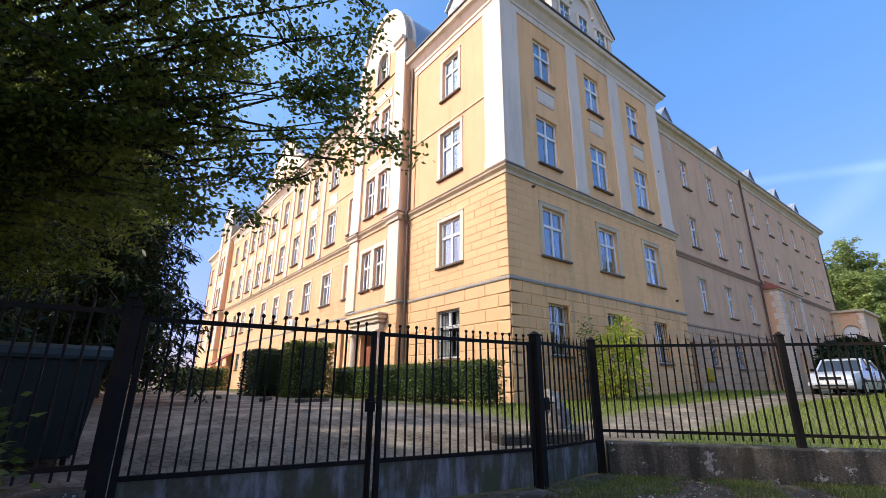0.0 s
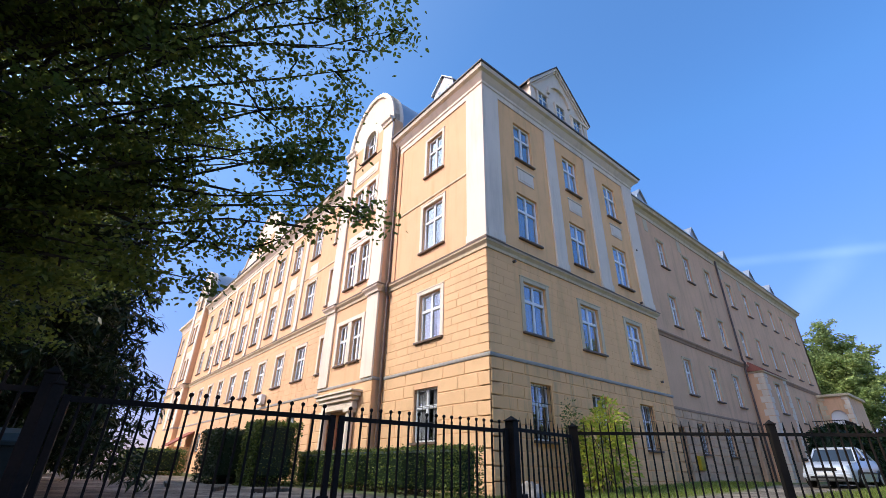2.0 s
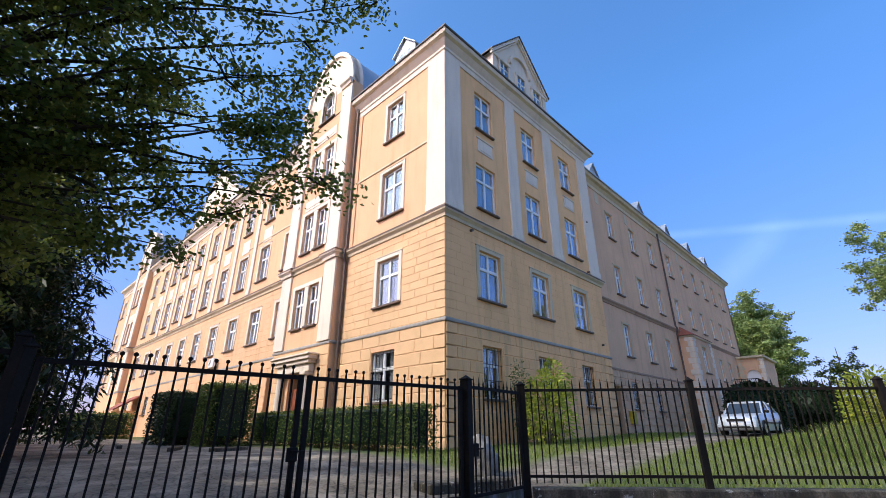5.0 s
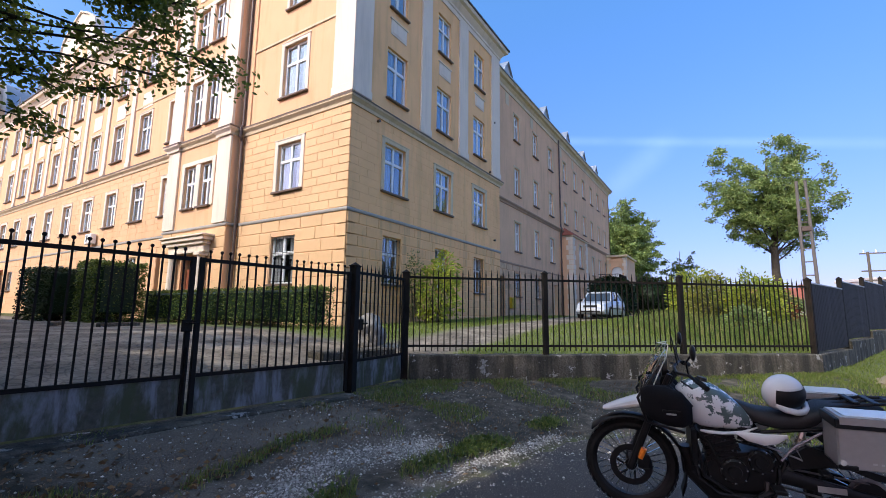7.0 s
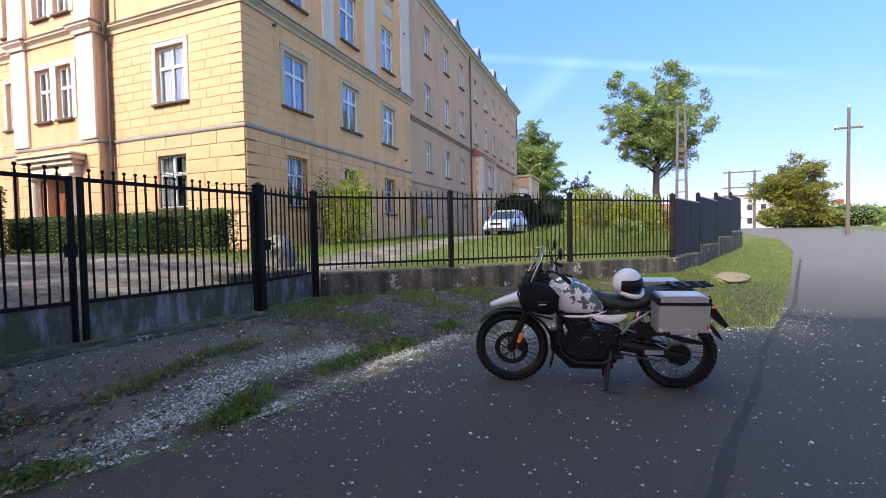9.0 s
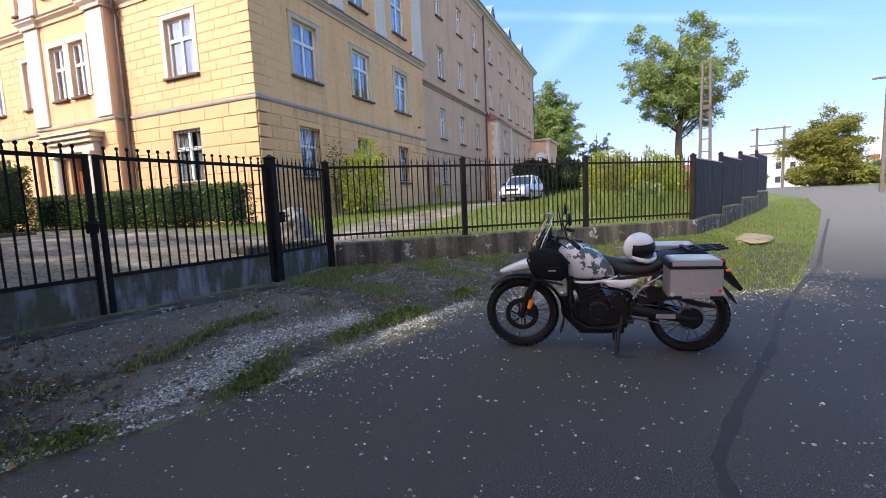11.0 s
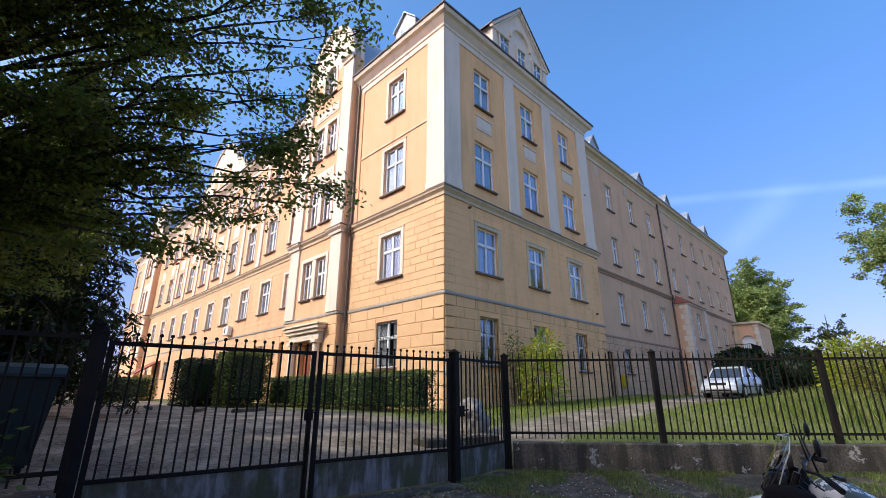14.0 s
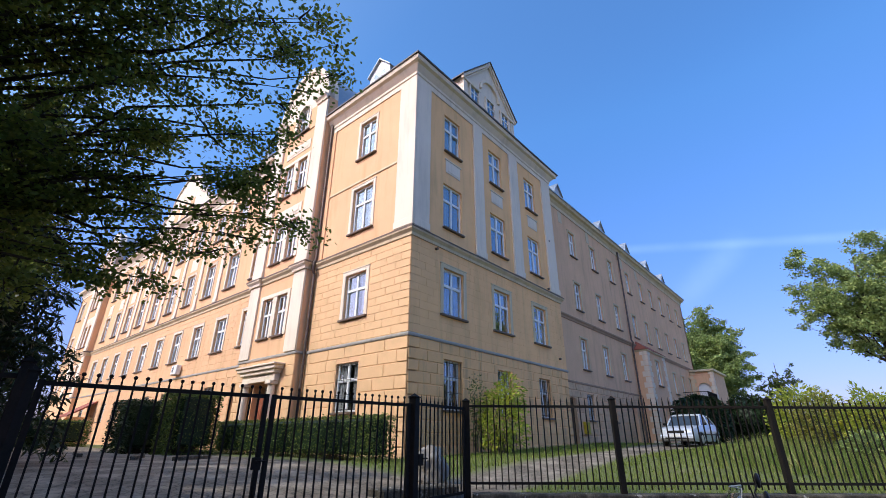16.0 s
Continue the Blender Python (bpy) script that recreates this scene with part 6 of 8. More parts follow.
leafy("hedge", "long clipped dark green hedge along the sunny wall", (-1.75, 4.4, 1.62), (1.0, 10.6, 1.42), 17000, 0.085, M_HEDGE, 31, True, True, "hedge")
leafy("clipped_bush", "large clipped yew bush with a flat top", (-3.7, 8.7, 2.1), (1.8, 1.5, 2.5), 11000, 0.1, M_HEDGE, 32, True)
leafy("evergreen_shrub", "tall dark evergreen behind the bins", (-14.2, -1.0, 3.6), (3.6, 2.6, 6.4), 9000, 0.16, M_YEW, 50, False)
leafy("evergreen_shrub", "dense dark evergreen screen along the drive", (-12.0, 11.0, 5.2), (5.6, 9.0, 9.4), 17000, 0.22, M_YEW, 51, False)
leafy("evergreen_shrub", "dense dark evergreen far down the drive", (-11.5, 27.0, 4.0), (5.0, 14.0, 7.0), 9000, 0.3, M_YEW, 52, False)
leafy("clipped_bush", "dark clipped yew bush beside the drive", (-4.2, 12.0, 2.0), (2.1, 2.7, 2.3), 14000, 0.1, M_YEW, 33, True)
leafy("clipped_bush", "low clipped hedge block beside the far drive", (-4.2, 31.0, 1.9), (3.0, 9.0, 1.7), 6000, 0.16, M_HEDGE, 34, True)
leafy("shrub", "bright yellow-green shrub against the wall", (3.6, -1.6, 2.3), (2.1, 1.9, 2.6), 2600, 0.14, M_BRIGHT, 35, False, False)
leafy("shrub", "young bright shoots of the shrub by the wall", (4.2, -1.6, 3.3), (1.3, 1.1, 1.7), 700, 0.14, M_BRIGHT, 53, False, False)
leafy("shrub", "slender darker shrub beside the wall", (2.9, -1.0, 2.7), (0.8, 0.7, 3.0), 700, 0.1, M_HEDGE, 36, False, False)
leafy("shrub", "dark evergreen mass behind the parked car", (24.5, -4.2, 2.9), (7.5, 3.6, 3.6), 9000, 0.2, M_YEW, 37, False)
leafy("shrub", "dark rounded evergreen beside the annex", (33.0, -6.0, 3.0), (7.0, 5.0, 4.2), 8000, 0.24, M_YEW, 38, False)
leafy("shrub", "loose green garden shrub behind the fence", (10.6, -12.5, 2.05), (2.8, 2.4, 2.6), 5200, 0.13, M_BRIGHT, 39, False, False)
leafy("shrub", "tall sunlit garden shrub with yellow-green leaves", (15.2, -10.2, 2.5), (3.6, 3.0, 3.4), 5200, 0.15, M_BRIGHT, 48, False, False)
leafy("shrub", "leafy garden shrub beside the inner lawn", (11.2, -11.0, 2.1), (2.6, 2.2, 2.6), 3600, 0.13, M_LEAF_YEL, 49, False, False)
leafy("shrub", "tall garden shrub behind the fence", (16.5, -13.2, 2.1), (3.4, 2.6, 2.5), 5000, 0.15, M_LEAF_YEL, 44, False, False)
leafy("shrub", "low garden shrub in the long grass", (8.0, -12.0, 1.4), (1.8, 1.4, 1.1), 2200, 0.12, M_LEAF_FAR, 45, False, False)
leafy("shrub", "young leafy growth beside the fence", (-11.9, -6.15, 0.95), (1.0, 0.6, 1.3), 700, 0.09, M_HEDGE, 46, False, False)
M_RUST = leaf_matter("reddish_leaf", (0.2, 0.06, 0.03), (0.34, 0.12, 0.05), 0.3)
leafy("shrub", "small reddish flowering shrub", (14.2, -13.8, 1.7), (1.2, 1.0, 1.0), 900, 0.12, M_RUST, 47, False, False)


def blades(name, label, pts, hgt, wid, material, seed, category="grass"):
    rs = np.random.RandomState(seed)
    p = np.asarray(pts, float)
    n = len(p)
    h = hgt * rs.uniform(0.4, 1.25, n)
    a = rs.uniform(0, 2 * np.pi, n)
    lean = rs.normal(0, 0.45, (n, 2)) * h[:, None]
    w = wid * rs.uniform(0.6, 1.3, n)
    dx, dy = np.cos(a) * w, np.sin(a) * w
    b0 = p + np.stack([dx, dy, np.zeros(n) - 0.01], 1)
    b1 = p - np.stack([dx, dy, np.zeros(n) + 0.01], 1)
    mid = np.stack([lean[:, 0] * 0.35, lean[:, 1] * 0.35, h * 0.6], 1)
    m0, m1 = p + mid + np.stack([dx, dy, 0 * dx], 1) * 0.7, p + mid - np.stack([dx, dy, 0 * dx], 1) * 0.7
    tip = p + np.stack([lean[:, 0], lean[:, 1], h], 1)
    verts = np.stack([b0, b1, m1, m0, tip], 1).reshape(-1, 3)
    k = np.arange(n) * 5
    loops = np.stack([k, k + 1, k + 2, k + 3, k + 3, k + 2, k + 4], 1).ravel()
    me = bpy.data.meshes.new(name)
    me.vertices.add(5 * n)
    me.vertices.foreach_set("co", verts.ravel())
    me.loops.add(7 * n)
    me.loops.foreach_set("vertex_index", loops)
    me.polygons.add(2 * n)
    me.polygons.foreach_set("loop_start", np.stack([np.arange(n) * 7, np.arange(n) * 7 + 4], 1).ravel())
    me.update(calc_edges=True)
    me.materials.append(material)
    return tagged(new(name, me), label, category, kind="stuff")


def scatter(n, x0, x1, y0, y1, keep, seed):
    rs = np.random.RandomState(seed)
    x, y = rs.uniform(x0, x1, n), rs.uniform(y0, y1, n)
    ok = keep(x, y, rs)
    x, y = x[ok], y[ok]
    return np.stack([x, y, height(x, y)], 1)


def on_drive(x, y):
    return ((x > -12.2) & (x < -2.9) & (y > -7)) | ((y > -6.2 - 0.5 * ease((x - 8) / 4)) & (y < -3.9 + 0.5 * ease((x - 8) / 4)) & (x > -8))


def clump(x, y, s, off):
    return np.array([noise.noise(Vector((a * s + off, b * s, 0))) for a, b in zip(x, y)])


blades("grass", "short green lawn behind the fence", scatter(60000, -4.6, 16, -15.5, -0.3, lambda x, y, r: (to_line(x, y, FENCE) > 0.3) & ~on_drive(x, y), 1), 0.11, 0.008, M_GRASS, 1)
blades("grass", "green verge between the fence and the road", scatter(120000, -4.6, 22, -21.5, -11.5, lambda x, y, r: (to_line(x, y, FENCE) < -0.1) & (to_line(x, y, EDGE) > -0.1) & (r.uniform(size=len(x)) < np.clip(1.3 - (x + 4) / 26, 0.3, 1)), 2), 0.065, 0.006, M_GRASS, 2)
blades("grass", "long pale grass in the garden beyond the fence", scatter(16000, 3, 28, -17, -8.5, lambda x, y, r: (to_line(x, y, FENCE) > 0.4), 3), 0.5, 0.012, M_WEED, 3)


def weedy(x, y, r):
    """Weeds grow in bands along the joints and the road's edge."""
    f, e = -to_line(x, y, FENCE), to_line(x, y, EDGE)
    c = clump(x, y, 1.1, 5.0)
    up, low = np.abs(to_line(x, y, JOINT_UP)), np.abs(to_line(x, y, JOINT_LOW))
    band = np.exp(-(up / 0.09) ** 2) * (c > -0.3) + 1.6 * np.exp(-(low / (0.11 + 0.16 * np.clip(c + 0.1, 0, 1))) ** 2) * (c > -0.22)
    band = band + 0.8 * np.exp(-((f - 0.2) / 0.2) ** 2) * (x > -6) * (c > -0.25) + 0.6 * ease((x + 7.6) / 1.2) * (c > 0.02) * (e > 0.45) + 0.3 * (c > 0.3) * (x < -9.2)
    return (f > 0.05) & (e > -0.03) & (r.uniform(size=len(x)) < band * 0.9)


blades("weeds", "patchy weeds and grass tufts on the gravel apron", scatter(330000, -13, 1.5, -14, -5.5, weedy, 4), 0.07, 0.0045, M_WEED, 4).name = "weed_patch"
leaf_pts = scatter(90000, -13, -4.5, -10, -5.5, lambda x, y, r: weedy(x, y, r) & (np.abs(to_line(x, y, JOINT_LOW)) < 0.3) & (clump(x, y, 1.1, 5.0) > -0.05), 6)
weedleaf = thing("weed_clump", "low broad-leaved weeds at the edge of the asphalt", "weeds")
leaf_cards("foliage", leaf_pts + np.array((0, 0, 0.03)), 0.055, M_HEDGE, weedleaf, 6, 0.6, -0.4)

M_STRAW = leaf_matter("dry_leaf", (0.16, 0.09, 0.04), (0.36, 0.24, 0.12), 0.15)
dry_pts = scatter(9000, -11.5, -3.5, -9.3, -5.9, lambda x, y, r: (to_line(x, y, FENCE) < -0.1) & (to_line(x, y, EDGE) > -0.05) & (r.uniform(size=len(x)) < 0.06 + 0.5 * np.exp(-((x + 10.0) / 0.7) ** 2) + 0.5 * np.exp(-(to_line(x, y, JOINT_UP) / 0.2) ** 2)), 16)
dry = thing("fallen_leaves", "dry brown leaves strewn over the apron", "leaves", kind="stuff")
leaf_cards("litter", dry_pts + np.array((0, 0, 0.015)), 0.06, M_STRAW, dry, 16, 0.6, 0.0, tilt=0.15)
blades("dry_grass", "dry straw and dead grass on the apron", scatter(60000, -10.5, -2, -10, -6, lambda x, y, r: (to_line(x, y, FENCE) < -0.15) & (to_line(x, y, EDGE) > 0.1) & (r.uniform(size=len(x)) < 0.1 + 0.35 * (clump(x, y, 1.6, 21.0) > 0.1) * (x > -8.3)) & (clump(x, y, 0.9, 33.0) > 0.0), 17), 0.035, 0.004, M_STRAW, 17)

# grit and pebbles
def pebble_field(name, label, pts, lo, hi, material, seed):
    rs = np.random.RandomState(seed)
    n = len(pts)
    base = np.array([(1, 0, 0), (0, 1, 0), (-1, 0, 0), (0, -1, 0), (0, 0, 0.75), (0, 0, -0.4)], float)
    f = np.array([(0, 1, 4), (1, 2, 4), (2, 3, 4), (3, 0, 4), (1, 0, 5), (2, 1, 5), (3, 2, 5), (0, 3, 5)])
    s = lo + (hi - lo) * rs.uniform(0, 1, n) ** 4
    a = rs.uniform(0, 6.28, n)
    v = base[None] * rs.uniform(0.6, 1.3, (n, 6, 1)) * s[:, None, None]
    x, y = v[..., 0] * np.cos(a)[:, None] - v[..., 1] * np.sin(a)[:, None], v[..., 0] * np.sin(a)[:, None] + v[..., 1] * np.cos(a)[:, None]
    v = np.stack([x, y, v[..., 2]], -1) + np.asarray(pts)[:, None, :]
    ff = (f[None] + np.arange(n)[:, None, None] * 6).reshape(-1, 3)
    return tagged(mesh_part(name, v.reshape(-1, 3).tolist(), ff.tolist(), material), label, "gravel", kind="stuff")


def pebble_matter():
    m, t, b = nodes_of("pale_grit")
    geo = t.nodes.new("ShaderNodeNewGeometry")
    t.links.new(ramp(t, geo.outputs["Random Per Island"], [(0, (0.16, 0.14, 0.11)), (0.5, (0.42, 0.38, 0.315)), (0.85, (0.62, 0.57, 0.48)), (1, (0.78, 0.74, 0.65))]), b.inputs["Base Color"])
    b.inputs["Roughness"].default_value = 0.9
    return m


M_PEB = pebble_matter()


def gritty(x, y, r):
    f, e = -to_line(x, y, FENCE), to_line(x, y, EDGE)
    c = clump(x, y, 0.8, 11.0)
    d, d2, low = to_line(x, y, DRIFT), to_line(x, y, DRIFT_LOW), np.abs(to_line(x, y, JOINT_LOW))
    lane = np.exp(-(d / 0.22) ** 2) * np.clip(0.7 + 1.6 * c, 0.1, 1) * (low > 0.1) + 0.85 * np.exp(-(d2 / 0.1) ** 2) * np.clip(0.8 + 1.2 * c, 0.1, 1) + 0.5 * np.exp(-((e - 0.04) / 0.07) ** 2) * (x < -9.6) + 0.018
    return (f > 0.1) & (e > -0.03) & (r.uniform(size=len(x)) < lane)


pebble_field("gravel", "pale gravel strewn over the apron", scatter(420000, -11.5, -3.5, -10.5, -6, gritty, 8) + np.array((0, 0, 0.003)), 0.0035, 0.019, M_PEB, 8)


def strewn(x, y, r):
    e = -to_line(x, y, EDGE)
    return (e > 0) & (r.uniform(size=len(x)) < 0.05 + 0.55 * np.exp(-e / 0.35) * (x > -9.6))


q = scatter(150000, -12.5, -2, -15, -8, strewn, 9)
q[:, 2] = rise(q[:, 0], q[:, 1]) + 0.003
pebble_field("gravel", "grit and small stones strewn on the asphalt", q, 0.0025, 0.016, M_PEB, 9)


# ---- motorcycle ----
M_BLACK = surface("black_plastic", (0.008, 0.008, 0.008), 0.45, spec=0.3, vary=0.3, grain=60, bump=0.08)
M_RUBBER = surface("tyre_rubber", (0.011, 0.011, 0.01), 0.85, vary=0.4, grain=40, bump=0.3, stain=(0.04, 0.037, 0.033), spec=0.25)
M_STEEL = surface("bare_steel", (0.45, 0.45, 0.46), 0.35, 0.9, vary=0.2, grain=40, bump=0.05)
M_ALU = surface("brushed_aluminium", (0.56, 0.54, 0.5), 0.42, 0.75, vary=0.12, grain=25, bump=0.08)
M_ENGINE = surface("black_engine_metal", (0.014, 0.014, 0.014), 0.42, 0.3, spec=0.3, vary=0.3, grain=30, bump=0.15)
M_SEAT = surface("black_seat_vinyl", (0.014, 0.014, 0.015), 0.6, vary=0.3, grain=80, bump=0.2)
M_FABRIC = surface("black_bag_fabric", (0.011, 0.011, 0.012), 0.95, vary=0.3, grain=120, bump=0.4, spec=0.15)
M_WPAINT = surface("white_gloss_paint", (0.72, 0.72, 0.69), 0.22, vary=0.05, grain=20, bump=0.0, spec=0.5)
M_ORANGE = surface("orange_reflector", (0.85, 0.22, 0.02), 0.3, vary=0.1, grain=20, bump=0.0)
M_RED = surface("red_reflector", (0.6, 0.03, 0.03), 0.3, vary=0.1, grain=20, bump=0.0)
M_SCREEN = pane_glass("clear_screen", clear=(0.93, 0.95, 0.95), k=0.04)
M_SUBFRAME = surface("grey_frame_paint", (0.22, 0.22, 0.23), 0.4, 0.5, vary=0.2, grain=30, bump=0.05)
M_SCREENEDGE = surface("screen_edge_highlight", (0.6, 0.6, 0.5), 0.3, vary=0.05, grain=20, bump=0.0)
M_CHROME = surface("chrome_studs", (0.75, 0.75, 0.76), 0.2, 1.0, vary=0.1, grain=20, bump=0.0)


def camo_paint():
    m, t, b = nodes_of("white_tank_paint_with_grey_flecks")
    tc = t.nodes.new("ShaderNodeTexCoord")
    n = t.nodes.new("ShaderNodeTexNoise")
    n.inputs["Scale"].default_value, n.inputs["Detail"].default_value = 16.0, 5.0
    n.inputs["Roughness"].default_value = 0.7
    t.links.new(tc.outputs["Object"], n.inputs["Vector"])
    # the flecks crowd along the sloping rear edge of the tank
    lean = t.nodes.new("ShaderNodeVectorMath")
    lean.operation = "DOT_PRODUCT"
    lean.inputs[1].default_value = (0.603, 0.0, -0.797)
    t.links.new(tc.outputs["Object"], lean.inputs[0])
    deep = t.nodes.new("ShaderNodeMath")
    deep.inputs[1].default_value = 0.226
    t.links.new(lean.outputs["Value"], deep.inputs[0])
    band = ramp(t, deep.outputs[0], [(0.0, (0.14,) * 3), (0.06, (0.12,) * 3), (0.12, (0.02,) * 3), (0.15, (0, 0, 0))])
    add = t.nodes.new("ShaderNodeMath")
    t.links.new(n.outputs[0], add.inputs[0])
    t.links.new(band, add.inputs[1])
    mask = ramp(t, add.outputs[0], [(0.6, (0, 0, 0)), (0.607, (1, 1, 1))])
    t.links.new(mixc(t, mask, (0.72, 0.74, 0.71), (0.1, 0.14, 0.13)), b.inputs["Base Color"])
    b.inputs["Roughness"].default_value = 0.22
    return m


M_CAMO = camo_paint()


def loft(bm, rings):
    rs = [[bm.verts.new(p) for p in r] for r in rings]
    for a, b in zip(rs, rs[1:]):
        for k in range(len(a)):
            j = (k + 1) % len(a)
            bm.faces.new((a[k], a[j], b[j], b[k]))
    bm.faces.new(rs[0][::-1])
    bm.faces.new(rs[-1])
    bmesh.ops.recalc_face_normals(bm, faces=bm.faces[:])
    return bm


def oval(x, y, z, hy, hz, n=14, flat=1.0, power=2.5):
    out = []
    for k in range(n):
        a = 2 * math.pi * k / n
        c, s = math.cos(a), math.sin(a)
        out.append((x, y + hy * math.copysign(abs(c) ** (2 / power), c), z + hz * math.copysign(abs(s) ** (2 / power), s)))
    return out


def wheel(parent, x, r, width, spokes, disc, name):
    w = new(name)
    w.parent = parent
    bm = nb()
    n, prof = 40, []
    for a in range(10):
        t = 2 * math.pi * a / 10
        prof.append((r - 0.036 + 0.036 * math.cos(t), width / 2 * math.sin(t)))
    rings = []
    for i in range(n):
        t = 2 * math.pi * i / n
        rings.append([bm.verts.new((x + rr * math.cos(t), yy, r + rr * math.sin(t))) for rr, yy in prof])
    for a, b in zip(rings, rings[1:] + rings[:1]):
        for k in range(10):
            bm.faces.new((a[k], a[(k + 1) % 10], b[(k + 1) % 10], b[k]))
    bmesh.ops.recalc_face_normals(bm, faces=bm.faces[:])
    for i in range(n):
        t = 2 * math.pi * (i + 0.5) / n
        for s in (-1, 1):
            c = Vector((x + (r + 0.002) * math.cos(t), s * width * 0.2, r + (r + 0.002) * math.sin(t)))
            bmesh.ops.create_cube(bm, size=1, matrix=Matrix.Translation(c) @ Matrix.Rotation(-t, 4, "Y") @ Matrix.Diagonal((0.005, width * 0.34, 0.04, 1)))
    smooth(part("tyre", bm, M_RUBBER, w, "knobbly black tyre"), 35)
    bm = nb()
    rings = []
    ri = r - 0.07
    for i in range(n):
        t = 2 * math.pi * i / n
        rings.append([bm.verts.new((x + rr * math.cos(t), yy, r + rr * math.sin(t))) for rr, yy in ((ri + 0.012, -width * 0.36), (ri - 0.012, -width * 0.2), (ri - 0.012, width * 0.2), (ri + 0.012, width * 0.36))])
    for a, b in zip(rings, rings[1:] + rings[:1]):
        for k in range(4):
            bm.faces.new((a[k], a[(k + 1) % 4], b[(k + 1) % 4], b[k]))
    smooth(part("rim", bm, M_ENGINE, w, "black rim"), 35)
    bm = nb()
    rod(bm, (x, -0.07, r), (x, 0.07, r), 0.045, n=14)
    rod(bm, (x, -0.1, r), (x, 0.1, r), 0.018, n=10)
    part("hub", bm, M_ENGINE, w)
    for i in range(spokes):
        t = 2 * math.pi * i / spokes
        t2 = t + (0.35 if i % 2 else -0.35)
        s = 1 if i % 4 < 2 else -1
        bm = rod(nb(), (x + 0.045 * math.cos(t2), s * 0.045, r + 0.045 * math.sin(t2)), (x + ri * math.cos(t), s * 0.01, r + ri * math.sin(t)), 0.0045, n=5)
        part("spoke", bm, M_CHROME, w)
    bm = nb()
    for a in range(24):
        t, t2 = 2 * math.pi * a / 24, 2 * math.pi * (a + 1) / 24
        q = [(disc, t), (disc, t2), (disc * 0.7, t2), (disc * 0.7, t)]
        vs = [bm.verts.new((x + rr * math.cos(u), 0.075, r + rr * math.sin(u))) for rr, u in q]
        bm.faces.new(vs)
        if a % 4 == 0:
            rod(bm, (x + 0.05 * math.cos(t), 0.072, r + 0.05 * math.sin(t)), (x + disc * 0.72 * math.cos(t + 0.3), 0.074, r + disc * 0.72 * math.sin(t + 0.3)), 0.008, n=5)
    part("brake_disc", bm, M_STEEL if disc < 0.13 else M_ENGINE, w)
    return w


